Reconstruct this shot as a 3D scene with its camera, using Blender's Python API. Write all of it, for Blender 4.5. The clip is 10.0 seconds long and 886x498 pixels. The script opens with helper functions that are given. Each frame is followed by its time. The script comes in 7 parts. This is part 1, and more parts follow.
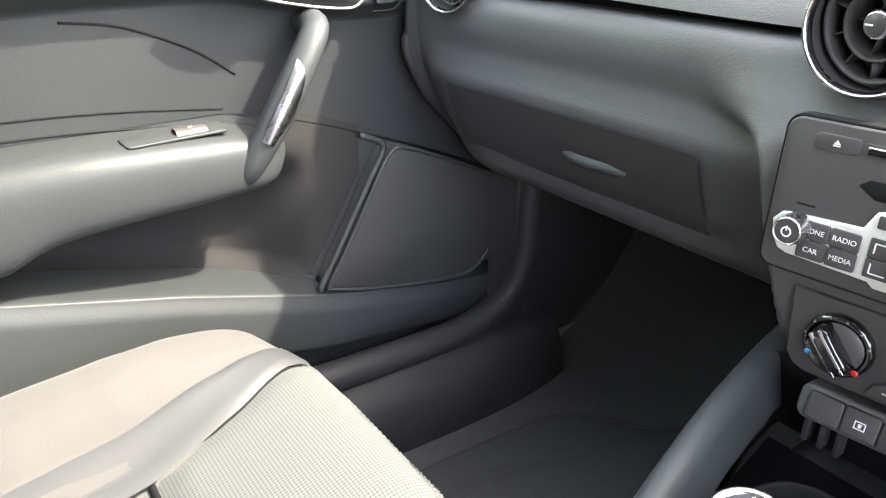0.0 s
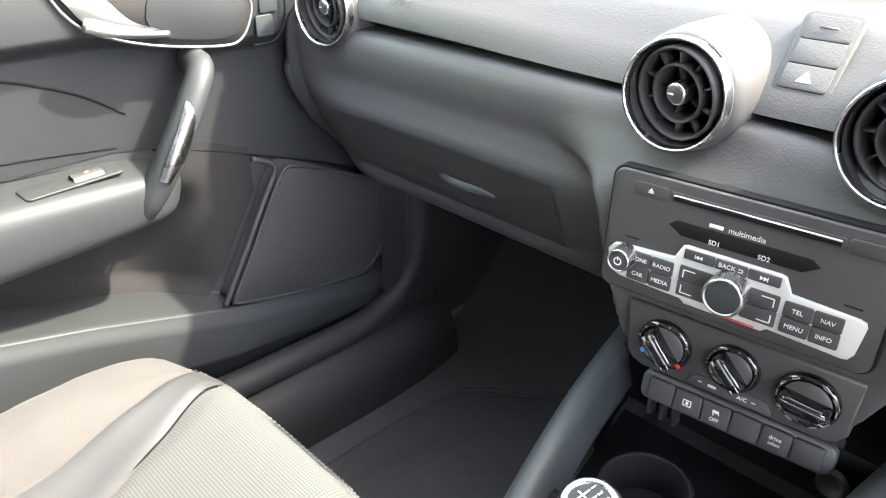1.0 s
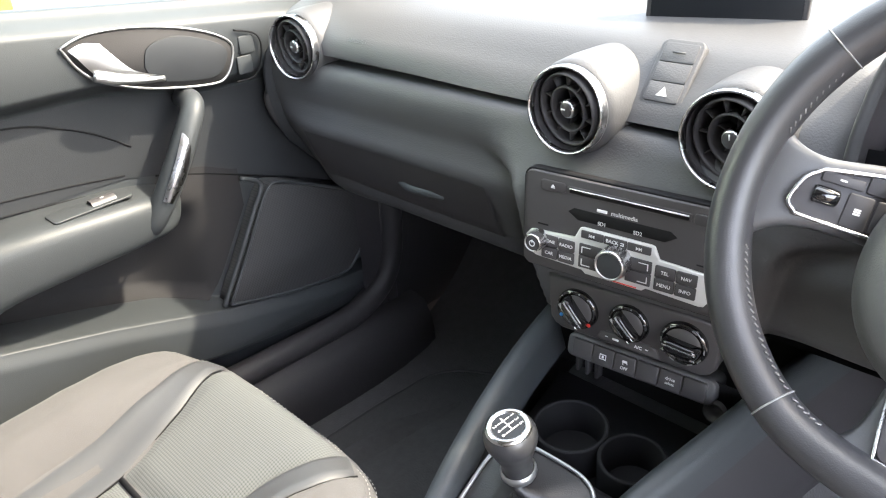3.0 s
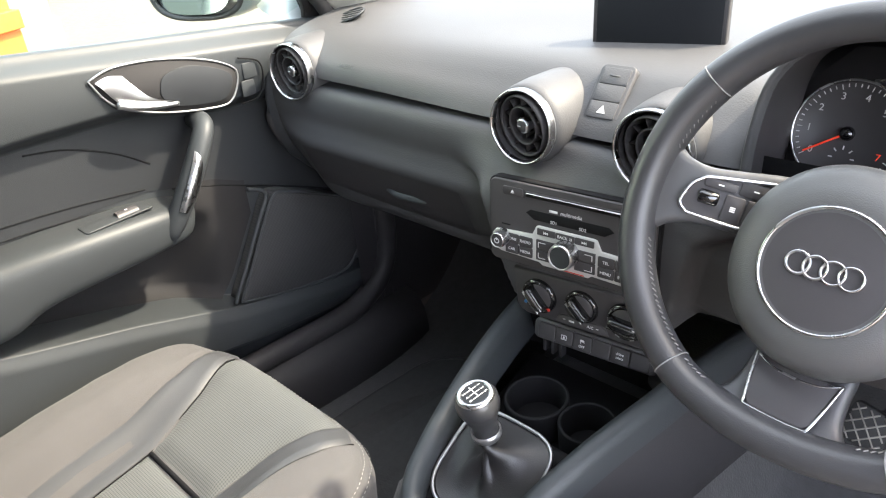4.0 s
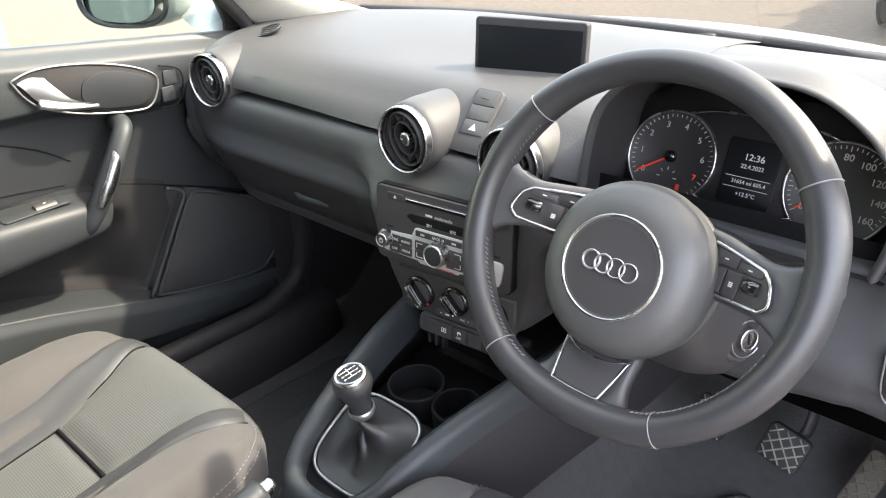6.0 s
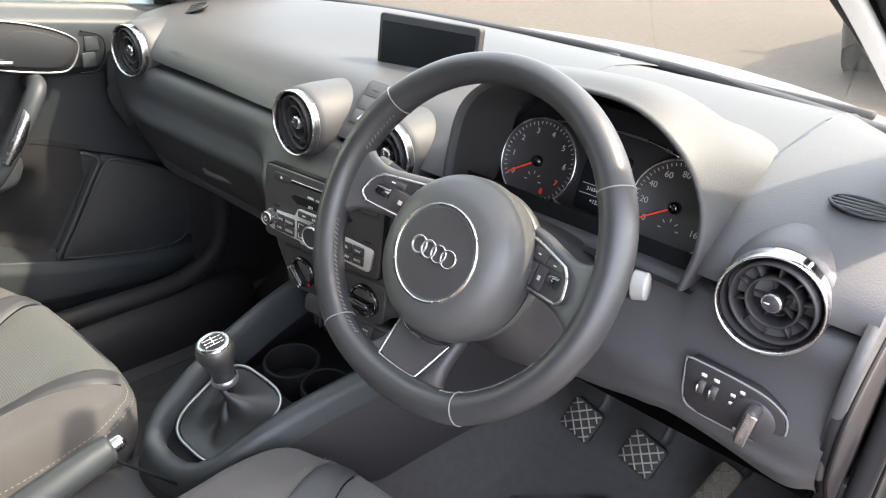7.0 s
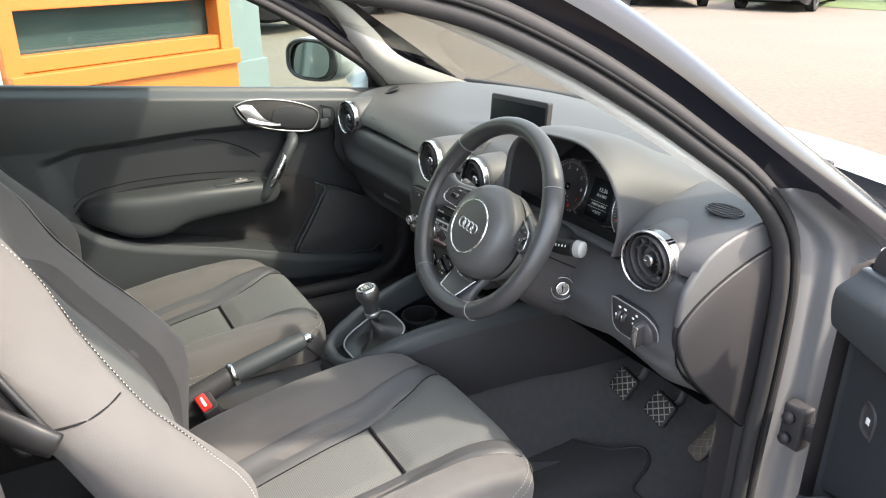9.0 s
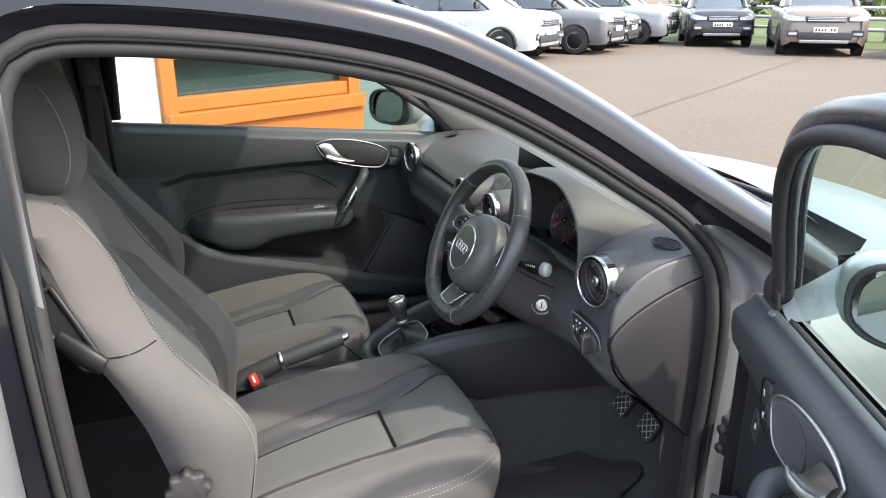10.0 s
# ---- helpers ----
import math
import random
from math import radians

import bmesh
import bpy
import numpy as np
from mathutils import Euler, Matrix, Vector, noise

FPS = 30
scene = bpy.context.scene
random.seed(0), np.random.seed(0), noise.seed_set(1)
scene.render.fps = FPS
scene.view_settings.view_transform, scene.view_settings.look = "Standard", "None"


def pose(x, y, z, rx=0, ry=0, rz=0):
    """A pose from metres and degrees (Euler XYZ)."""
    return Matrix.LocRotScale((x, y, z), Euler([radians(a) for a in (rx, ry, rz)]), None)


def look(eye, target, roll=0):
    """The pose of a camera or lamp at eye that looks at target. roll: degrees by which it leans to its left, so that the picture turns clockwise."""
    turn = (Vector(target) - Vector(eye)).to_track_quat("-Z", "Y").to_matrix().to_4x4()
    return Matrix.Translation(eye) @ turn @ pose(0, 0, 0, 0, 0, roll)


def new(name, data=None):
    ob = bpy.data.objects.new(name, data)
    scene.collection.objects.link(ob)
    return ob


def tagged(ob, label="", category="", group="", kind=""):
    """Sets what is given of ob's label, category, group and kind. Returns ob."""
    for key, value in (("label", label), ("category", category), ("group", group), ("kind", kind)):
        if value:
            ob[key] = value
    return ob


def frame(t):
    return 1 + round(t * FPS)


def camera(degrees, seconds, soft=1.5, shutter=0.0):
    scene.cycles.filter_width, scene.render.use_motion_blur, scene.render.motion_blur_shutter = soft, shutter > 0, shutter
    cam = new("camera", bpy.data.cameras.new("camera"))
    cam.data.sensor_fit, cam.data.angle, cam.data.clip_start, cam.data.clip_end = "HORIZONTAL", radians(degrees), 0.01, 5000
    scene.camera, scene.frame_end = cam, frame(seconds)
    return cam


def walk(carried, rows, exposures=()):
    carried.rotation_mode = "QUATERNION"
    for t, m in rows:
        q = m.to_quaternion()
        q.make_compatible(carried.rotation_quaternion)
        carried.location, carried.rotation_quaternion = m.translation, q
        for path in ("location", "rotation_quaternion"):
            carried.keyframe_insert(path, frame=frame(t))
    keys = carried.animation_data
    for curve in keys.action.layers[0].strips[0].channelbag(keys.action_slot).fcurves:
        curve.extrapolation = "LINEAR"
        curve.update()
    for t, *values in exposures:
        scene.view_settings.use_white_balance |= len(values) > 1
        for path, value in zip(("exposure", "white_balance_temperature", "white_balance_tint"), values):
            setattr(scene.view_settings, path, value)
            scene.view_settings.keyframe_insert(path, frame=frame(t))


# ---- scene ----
cam = camera(62.0, 10.0, 1.15)
PATH = [
    (0, (0.156, 0.311, 0.966), (-1.328, 1.362, 0.134), 0.1),
    (0.5, (0.21, 0.262, 1.045), (-1.141, 1.421, 0.134), -0.6),
    (1, (0.202, 0.287, 1.074), (-1.064, 1.511, 0.127), -0.3),
    (1.5, (0.199, 0.335, 1.07), (-1.054, 1.572, 0.122), -1.4),
    (2, (0.249, 0.297, 1.088), (-1.02, 1.519, 0.142), -2.1),
    (2.5, (0.298, 0.257, 1.107), (-0.965, 1.497, 0.175), -2.4),
    (3.8, (0.443, 0.163, 1.186), (-0.846, 1.378, 0.257), -5.1),
    (4, (0.465, 0.157, 1.195), (-0.82, 1.376, 0.266), -5.2),
    (4.5, (0.51, 0.148, 1.207), (-0.746, 1.4, 0.283), -4.7),
    (5, (0.54, 0.143, 1.215), (-0.691, 1.43, 0.305), -3.7),
    (6.3, (0.633, 0.142, 1.229), (-0.54, 1.484, 0.323), 0.1),
    (6.5, (0.655, 0.132, 1.228), (-0.505, 1.494, 0.335), 1.9),
    (7, (0.737, 0.2, 1.226), (-0.411, 1.571, 0.33), 4.6),
    (7.5, (0.865, 0.277, 1.222), (-0.44, 1.465, 0.281), 0.8),
    (8, (0.98, 0.252, 1.238), (-0.507, 1.228, 0.324), -2.3),
    (8.5, (1.172, 0.123, 1.284), (-0.392, 1.058, 0.46), -1.4),
    (9, (1.35, 0.033, 1.354), (-0.249, 0.966, 0.597), 0.4),
    (9.5, (1.529, 0.06, 1.4), (-0.171, 0.869, 0.724), 0.3),
    (10, (1.713, 0.159, 1.407), (-0.073, 0.779, 0.757), -0.1),
]
EXPOSURES = [(0.0, 4.95, 7150, 15), (1.5, 4.85, 7100, 14), (2.5, 4.6, 7100, 15), (4.0, 4.1, 7150, 15), (5.0, 3.95, 7200, 15), (7.5, 3.65, 7250, 15), (8.5, 3.4, 7200, 13), (9.5, 2.95, 6950, 10), (10.0, 2.65, 6800, 10)]
walk(cam, [(t, look(eye, target, roll)) for t, eye, target, roll in PATH], EXPOSURES)

# ---- light ----
SUN_AZ, SUN_EL = radians(48), radians(49)      # sun to the front right of the car
world = bpy.data.worlds.new("sky")
scene.world = world
world.use_nodes = True
wn = world.node_tree.nodes
sky = wn.new("ShaderNodeTexSky")
sky.sky_type = "NISHITA"
sky.sun_disc = False
sky.sun_elevation, sky.sun_rotation = SUN_EL, SUN_AZ
sky.air_density, sky.dust_density = 1.0, 3.0
haze = wn.new("ShaderNodeMix")      # thin bright cloud over the whole sky
haze.data_type = "RGBA"
haze.inputs[0].default_value = 0.4
haze.inputs[7].default_value = (4.6, 5.0, 5.6, 1)
world.node_tree.links.new(sky.outputs[0], haze.inputs[6])
world.node_tree.links.new(haze.outputs[2], wn["Background"].inputs[0])
wn["Background"].inputs[1].default_value = 0.15
sun = new("sun", bpy.data.lights.new("sun", "SUN"))
sun.data.energy, sun.data.angle, sun.data.color = 1.2, radians(1.5), (1.0, 0.95, 0.87)
sun_from = Vector((math.sin(SUN_AZ) * math.cos(SUN_EL), math.cos(SUN_AZ) * math.cos(SUN_EL), math.sin(SUN_EL)))
sun.matrix_world = look(sun_from * 30, (0, 0, 0))


# ---- materials ----
def mat(name, color, rough=0.5, metal=0.0, vary=0.12, vscale=9.0, grain=0.0, gscale=900.0, coat=0.0, spec=0.5, stretch=None, sheen=0.0):
    m = bpy.data.materials.new(name)
    m.use_nodes = True
    n, l = m.node_tree.nodes, m.node_tree.links
    b = n["Principled BSDF"]
    b.inputs["Roughness"].default_value, b.inputs["Metallic"].default_value = rough, metal
    b.inputs["Specular IOR Level"].default_value = spec
    b.inputs["Coat Weight"].default_value, b.inputs["Coat Roughness"].default_value = coat, 0.04
    b.inputs["Sheen Weight"].default_value = sheen
    tc = n.new("ShaderNodeTexCoord")
    src = tc.outputs["Object"]
    if stretch:
        mp = n.new("ShaderNodeMapping")
        mp.inputs["Scale"].default_value = stretch
        l.new(src, mp.inputs[0])
        src = mp.outputs[0]
    nz = n.new("ShaderNodeTexNoise")
    nz.inputs["Scale"].default_value, nz.inputs["Detail"].default_value = vscale, 6
    l.new(src, nz.inputs["Vector"])
    mix = n.new("ShaderNodeMix")
    mix.data_type = "RGBA"
    mix.inputs[6].default_value = (*[c * (1 - vary) for c in color], 1)
    mix.inputs[7].default_value = (*[min(1, c * (1 + vary)) for c in color], 1)
    l.new(nz.outputs[0], mix.inputs[0])
    l.new(mix.outputs[2], b.inputs["Base Color"])
    rr = n.new("ShaderNodeMapRange")
    rr.inputs[3].default_value, rr.inputs[4].default_value = max(0, rough - 0.07), min(1, rough + 0.07)
    l.new(nz.outputs[0], rr.inputs[0])
    l.new(rr.outputs[0], b.inputs["Roughness"])
    if grain:
        g = n.new("ShaderNodeTexNoise")
        g.inputs["Scale"].default_value, g.inputs["Detail"].default_value = gscale, 3
        l.new(src, g.inputs["Vector"])
        bu = n.new("ShaderNodeBump")
        bu.inputs["Strength"].default_value, bu.inputs["Distance"].default_value = grain, 0.0008
        l.new(g.outputs[0], bu.inputs["Height"])
        l.new(bu.outputs[0], b.inputs["Normal"])
    return m


def weave(name, c1, c2, scale, rough=0.9, turn=(0, 0, 0)):
    m = mat(name, c1, rough, 0, 0.1, 6, 0.0, sheen=0.08, spec=0.25)
    n, l = m.node_tree.nodes, m.node_tree.links
    b = n["Principled BSDF"]
    ck = n.new("ShaderNodeTexVoronoi")
    ck.inputs["Scale"].default_value, ck.inputs["Randomness"].default_value = scale, 0.0
    ck.voronoi_dimensions = "2D"
    mp = n.new("ShaderNodeMapping")
    mp.inputs["Rotation"].default_value = [radians(a) for a in turn]
    l.new(n["Texture Coordinate"].outputs["Object"], mp.inputs[0])
    l.new(mp.outputs[0], ck.inputs["Vector"])
    base = b.inputs["Base Color"].links[0].from_socket
    mx = n.new("ShaderNodeMix")
    mx.data_type = "RGBA"
    l.new(base, mx.inputs[6])
    mx.inputs[7].default_value = (*c2, 1)
    mr = n.new("ShaderNodeMapRange")
    mr.inputs[1].default_value, mr.inputs[2].default_value = 0.35, 0.6
    l.new(ck.outputs["Distance"], mr.inputs[0])
    l.new(mr.outputs[0], mx.inputs[0])
    l.new(mx.outputs[2], b.inputs["Base Color"])
    bu = n.new("ShaderNodeBump")
    bu.inputs["Strength"].default_value, bu.inputs["Distance"].default_value, bu.invert = 0.35, 0.0008, True
    l.new(ck.outputs["Distance"], bu.inputs["Height"])
    l.new(bu.outputs[0], b.inputs["Normal"])
    return m


def glow(name, color, strength):
    m = bpy.data.materials.new(name)
    m.use_nodes = True
    b = m.node_tree.nodes["Principled BSDF"]
    b.inputs["Base Color"].default_value = (*color, 1)
    b.inputs["Emission Color"].default_value = (*color, 1)
    b.inputs["Emission Strength"].default_value = strength
    return m


def glass_mat(name, tint, rough=0.0, gloss=0.5):
    m = bpy.data.materials.new(name)
    m.use_nodes = True
    n, l = m.node_tree.nodes, m.node_tree.links
    out = n["Material Output"]
    tr, gl, mx = n.new("ShaderNodeBsdfTransparent"), n.new("ShaderNodeBsdfGlossy"), n.new("ShaderNodeMixShader")
    lw, pw, ml = n.new("ShaderNodeLayerWeight"), n.new("ShaderNodeMath"), n.new("ShaderNodeMath")
    tr.inputs[0].default_value = (*tint, 1)
    gl.inputs["Roughness"].default_value = rough
    lw.inputs[0].default_value = 0.5
    pw.operation, ml.operation = "POWER", "MULTIPLY_ADD"
    pw.inputs[1].default_value = 5.0
    ml.inputs[1].default_value, ml.inputs[2].default_value = gloss, 0.03
    l.new(lw.outputs["Facing"], pw.inputs[0])
    l.new(pw.outputs[0], ml.inputs[0])
    l.new(ml.outputs[0], mx.inputs[0])
    l.new(tr.outputs[0], mx.inputs[1])
    l.new(gl.outputs[0], mx.inputs[2])
    l.new(mx.outputs[0], out.inputs[0])
    return m


# darker copy of the dash plastic, for shade below the upper pad
SHADEDASH = mat("shaded_dash_plastic", (0.056, 0.056, 0.059), 0.52, 0, 0.1, 5, 0.5, 520, spec=0.42)
DASH = mat("soft_dash_plastic", (0.072, 0.071, 0.073), 0.52, 0, 0.1, 5, 0.5, 520, spec=0.42)
DARK = mat("dark_plastic", (0.034, 0.032, 0.034), 0.52, 0, 0.15, 8, 0.25, 900, spec=0.32)
TRIM = mat("door_trim_plastic", (0.034, 0.038, 0.041), 0.48, 0, 0.1, 5, 0.3, 800, spec=0.4)
PANEL = mat("matt_panel_plastic", (0.050, 0.047, 0.049), 0.44, 0, 0.08, 12, 0.12, 1500, spec=0.4)
GLOSS = mat("gloss_black", (0.008, 0.008, 0.009), 0.08, 0, 0.1, 5, 0, coat=1)
GUIDEBLACK = mat("black_guide_plastic", (0.012, 0.012, 0.013), 0.45, 0, 0.1, 10, 0.1, 900, spec=0.25)
BLACK = mat("deep_black", (0.006, 0.006, 0.007), 0.75, 0, 0.1, 5, spec=0.2)
RUBBER = mat("rubber_seal", (0.024, 0.023, 0.024), 0.7, 0, 0.15, 20, 0.2, 500, spec=0.3)
SLEEVE = mat("dark_chrome", (0.06, 0.06, 0.063), 0.26, 0.45, 0.04, 30)
CHROME = mat("satin_chrome", (0.56, 0.56, 0.57), 0.27, 1, 0.04, 30)
SILVER = mat("silver_lacquer", (0.62, 0.62, 0.61), 0.38, 0.35, 0.04, 30)
FRAMESILVER = mat("brushed_frame_silver", (0.36, 0.36, 0.365), 0.34, 0.8, 0.05, 40)
GAITER = mat("black_gaiter_leather", (0.018, 0.017, 0.018), 0.42, 0, 0.2, 30, 0.4, 700)
SATIN = mat("satin_silver", (0.55, 0.55, 0.56), 0.36, 1, 0.05, 40)
LEATHER = mat("black_leather", (0.036, 0.036, 0.039), 0.40, 0, 0.12, 12, 0.2, 900, spec=0.6)
SEATLEATHER = mat("seat_leather", (0.052, 0.053, 0.056), 0.48, 0, 0.12, 10, 0.18, 900, spec=0.35)
FABRIC = mat("seat_fabric", (0.080, 0.076, 0.075), 0.92, 0, 0.12, 14, 0.6, 1400, sheen=0.1, spec=0.2)
DARKFABRIC = mat("dark_seat_fabric", (0.036, 0.034, 0.034), 0.9, 0, 0.12, 14, 0.6, 1400, sheen=0.1)
MESH = weave("seat_mesh_fabric", (0.096, 0.099, 0.097), (0.046, 0.049, 0.049), 300)
BACKMESH = weave("backrest_mesh_fabric", (0.070, 0.074, 0.073), (0.034, 0.037, 0.037), 240, 0.9, (90, 0, 0))
SPOKE = mat("satin_grey_spoke", (0.088, 0.088, 0.091), 0.40, 0.15, 0.06, 14, 0.12, 1200)
SEAMGREY = mat("seam_thread", (0.20, 0.20, 0.20), 0.7)
STITCH = mat("stitch_thread", (0.36, 0.345, 0.32), 0.8)
CARPET = mat("carpet", (0.058, 0.056, 0.057), 1.0, 0, 0.3, 60, 1.0, 260, sheen=0.2)
MATM = mat("floor_mat_carpet", (0.046, 0.044, 0.045), 1.0, 0, 0.25, 80, 1.0, 320)
PILLAR = mat("pillar_trim", (0.40, 0.39, 0.365), 0.8, 0, 0.06, 10, 0.4, 900)
WHITE = mat("white_print", (0.7, 0.7, 0.7), 0.6)
RED = mat("red_plastic", (0.65, 0.03, 0.02), 0.4)
BLUE = mat("blue_print", (0.05, 0.3, 0.7), 0.5)
PAINT = mat("grey_metallic_paint", (0.15, 0.155, 0.165), 0.36, 0.25, 0.04, 3, 0, coat=0.15, spec=0.35)
ARCH = mat("dark_gloss_roof_arch", (0.008, 0.008, 0.011), 0.10, 0, 0.1, 3, coat=0.0, spec=0.22)
RAIL = mat("dark_grey_roof_paint", (0.012, 0.013, 0.017), 0.14, 0.0, 0.05, 4, 0, coat=0.0, spec=0.30)
INSERT = mat("dark_door_insert", (0.024, 0.026, 0.029), 0.5, 0, 0.1, 6, 0.3, 800, spec=0.3)
# stands in for shade in the door pocket and the handle recess
SHADEBLACK = mat("recess_shade_black", (0.014, 0.013, 0.014), 0.85, 0, 0.15, 20, 0.3, 600)
# near black that carries the shade of the rear carpet and bench
REARSHADE = mat("rear_shade_fabric", (0.016, 0.016, 0.017), 0.95, 0, 0.12, 14, 0.5, 1400)
DARKPAINT = mat("dark_door_frame_paint", (0.009, 0.010, 0.014), 0.26, 0, 0.1, 20, coat=0.0, spec=0.18)
GLASS = glass_mat("window_glass", (0.72, 0.86, 0.79))
SCREENGLASS = glass_mat("windscreen_glass", (0.53, 0.555, 0.52))
MIRROR = mat("mirror_glass", (0.36, 0.39, 0.40), 0.02, 1, 0.0)
GRILLE = weave("speaker_grille_mesh", (0.05, 0.05, 0.052), (0.01, 0.01, 0.011), 330, 0.6, (0, 90, 0))
LCD = mat("dark_display", (0.010, 0.011, 0.013), 0.30, spec=0.25)
LCDTXT = glow("display_letters", (0.5, 0.54, 0.58), 0.03)
DIALTXT = glow("dial_numerals", (0.40, 0.40, 0.40), 0.012)
NEEDLE = glow("needle_red", (0.7, 0.05, 0.02), 0.03)


# ---- mesh helpers ----
def thing(name, at, label, category, group="", kind=""):
    e = new(name)
    e.empty_display_size = 0.05
    e.matrix_basis = Matrix.Translation(at)
    return tagged(e, label, category, group, kind)


def put(name, me, material, parent=None, label="", smooth=True, kind=""):
    ob = new(name, me)
    if material is not None and not me.materials:
        me.materials.append(material)
    if smooth:
        me.shade_smooth()
    if parent is not None:
        ob.parent = parent
        m = parent.matrix_basis.copy()
        if parent.parent is not None:
            m = parent.parent.matrix_basis @ parent.matrix_parent_inverse @ m
        ob.matrix_parent_inverse = m.inverted()
    return tagged(ob, label, kind=kind)


def part(name, bm, material, parent=None, label="", smooth=True, m=None, kind=""):
    if m is not None:
        bm.transform(m)
    bmesh.ops.recalc_face_normals(bm, faces=bm.faces)
    me = bpy.data.meshes.new(name)
    bm.to_mesh(me)
    bm.free()
    return put(name, me, material, parent, label, smooth, kind)


def cat(pts, n):
    """n points along a Catmull-Rom curve through pts, evenly by length."""
    p = [Vector(q) for q in pts]
    if len(p) == 2:
        return [p[0].lerp(p[1], i / (n - 1)) for i in range(n)]
    fine = []
    for i in range(len(p) - 1):
        a, b, c, d = p[max(i - 1, 0)], p[i], p[i + 1], p[min(i + 2, len(p) - 1)]
        for k in range(14):
            t = k / 14
            fine.append(0.5 * (2 * b + (c - a) * t + (2 * a - 5 * b + 4 * c - d) * t * t + (3 * b - a - 3 * c + d) * t ** 3))
    fine.append(p[-1])
    s = [0.0]
    for a, b in zip(fine, fine[1:]):
        s.append(s[-1] + (b - a).length)
    out, j = [], 0
    for k in range(n):
        w = s[-1] * k / (n - 1)
        while j < len(s) - 2 and s[j + 1] < w:
            j += 1
        f = 0 if s[j + 1] == s[j] else (w - s[j]) / (s[j + 1] - s[j])
        out.append(fine[j].lerp(fine[j + 1], min(max(f, 0), 1)))
    return out


def grid(rows, close_u=False, close_v=False, caps=False):
    """A quad sheet from rows of points, all of one length."""
    bm = bmesh.new()
    v = [[bm.verts.new(q) for q in r] for r in rows]
    nu, nv = len(rows), len(rows[0])
    for i in range(nu - (0 if close_u else 1)):
        for j in range(nv - (0 if close_v else 1)):
            a, b = v[i], v[(i + 1) % nu]
            try:
                bm.faces.new((a[j], a[(j + 1) % nv], b[(j + 1) % nv], b[j]))
            except ValueError:
                pass
    if caps:
        bm.faces.new(list(reversed(v[0])))
        bm.faces.new(v[-1])
    return bm


def loft(sections, nu, nv, close_v=False, caps=False):
    """Sections (lists of points) smoothed to nv points each, and nu rows through them."""
    secs = [cat(s, nv) for s in sections]
    cols = [cat([s[j] for s in secs], nu) for j in range(nv)]
    return grid([[cols[j][i] for j in range(nv)] for i in range(nu)], close_v=close_v, caps=caps)


def sweep(path, radius, n=40, k=10, closed=False, flat=1.0, caps=True, side=None):
    """A tube along a path. radius: number or function of 0..1; flat squeezes it along the second axis."""
    pts = cat(list(path) + [path[0]], n + 1)[:-1] if closed else cat(path, n)
    rows, up = [], Vector(side) if side else Vector((0.123, 0.3, 0.95))
    for i, p in enumerate(pts):
        a, b = pts[(i - 1) % n] if closed or i else p, pts[(i + 1) % n] if closed or i < n - 1 else p
        d = (b - a).normalized()
        if not side:
            up = (up - d * up.dot(d)).normalized()
            u = up
        else:
            u = (Vector(side) - d * Vector(side).dot(d)).normalized()
        w = d.cross(u)
        r = radius(i / (n - 1)) if callable(radius) else radius
        rows.append([p + (u * math.cos(q) + w * math.sin(q) * flat) * r for q in [2 * math.pi * j / k for j in range(k)]])
    return grid(rows, close_u=closed, close_v=True, caps=caps and not closed)


def lathe(profile, n=40, smooth_pts=0):
    """Profile of (r, z) turned about z."""
    if smooth_pts:
        profile = [(q.x, q.y) for q in cat([(r, z, 0) for r, z in profile], smooth_pts)]
    rows = [[(r * math.cos(a), r * math.sin(a), z) for a in [2 * math.pi * j / n for j in range(n)]] for r, z in profile]
    bm = grid(rows, close_v=True)
    bmesh.ops.remove_doubles(bm, verts=bm.verts, dist=1e-6)
    return bm


def rrect(w, h, r, k=5):
    out = []
    for cx, cy, a0 in ((w / 2 - r, h / 2 - r, 0), (-w / 2 + r, h / 2 - r, 90), (-w / 2 + r, -h / 2 + r, 180), (w / 2 - r, -h / 2 + r, 270)):
        for i in range(k + 1):
            a = radians(a0 + 90 * i / k)
            out.append((cx + r * math.cos(a), cy + r * math.sin(a)))
    return out


def plate(outline, z0, z1, bevel=0.0):
    """A flat outline in x, y raised from z0 to z1, its upper edge rounded off."""
    n = len(outline)
    c = Vector((sum(p[0] for p in outline) / n, sum(p[1] for p in outline) / n))
    def ring(off, z):
        res = []
        for i, p in enumerate(outline):
            a, b = Vector(outline[i - 1][:2]), Vector(outline[(i + 1) % n][:2])
            d = b - a
            nrm = Vector((d.y, -d.x)).normalized() if d.length > 1e-9 else Vector((0, 0))
            q = Vector(p[:2])
            res.append((q.x - nrm.x * off * sgn, q.y - nrm.y * off * sgn, z))
        return res
    area = sum(outline[i - 1][0] * outline[i][1] - outline[i][0] * outline[i - 1][1] for i in range(n))
    sgn = 1 if area > 0 else -1
    rings = [ring(0, z0), ring(0, z1 - bevel)]
    if bevel:
        rings += [ring(bevel * 0.3, z1 - bevel * 0.3), ring(bevel, z1)]
    return grid(rings, close_v=True, caps=True)


def rbox(w, h, z0, z1, r=0.003, bevel=0.001):
    return plate(rrect(w, h, min(r, w * 0.49, h * 0.49)), z0, z1, bevel)


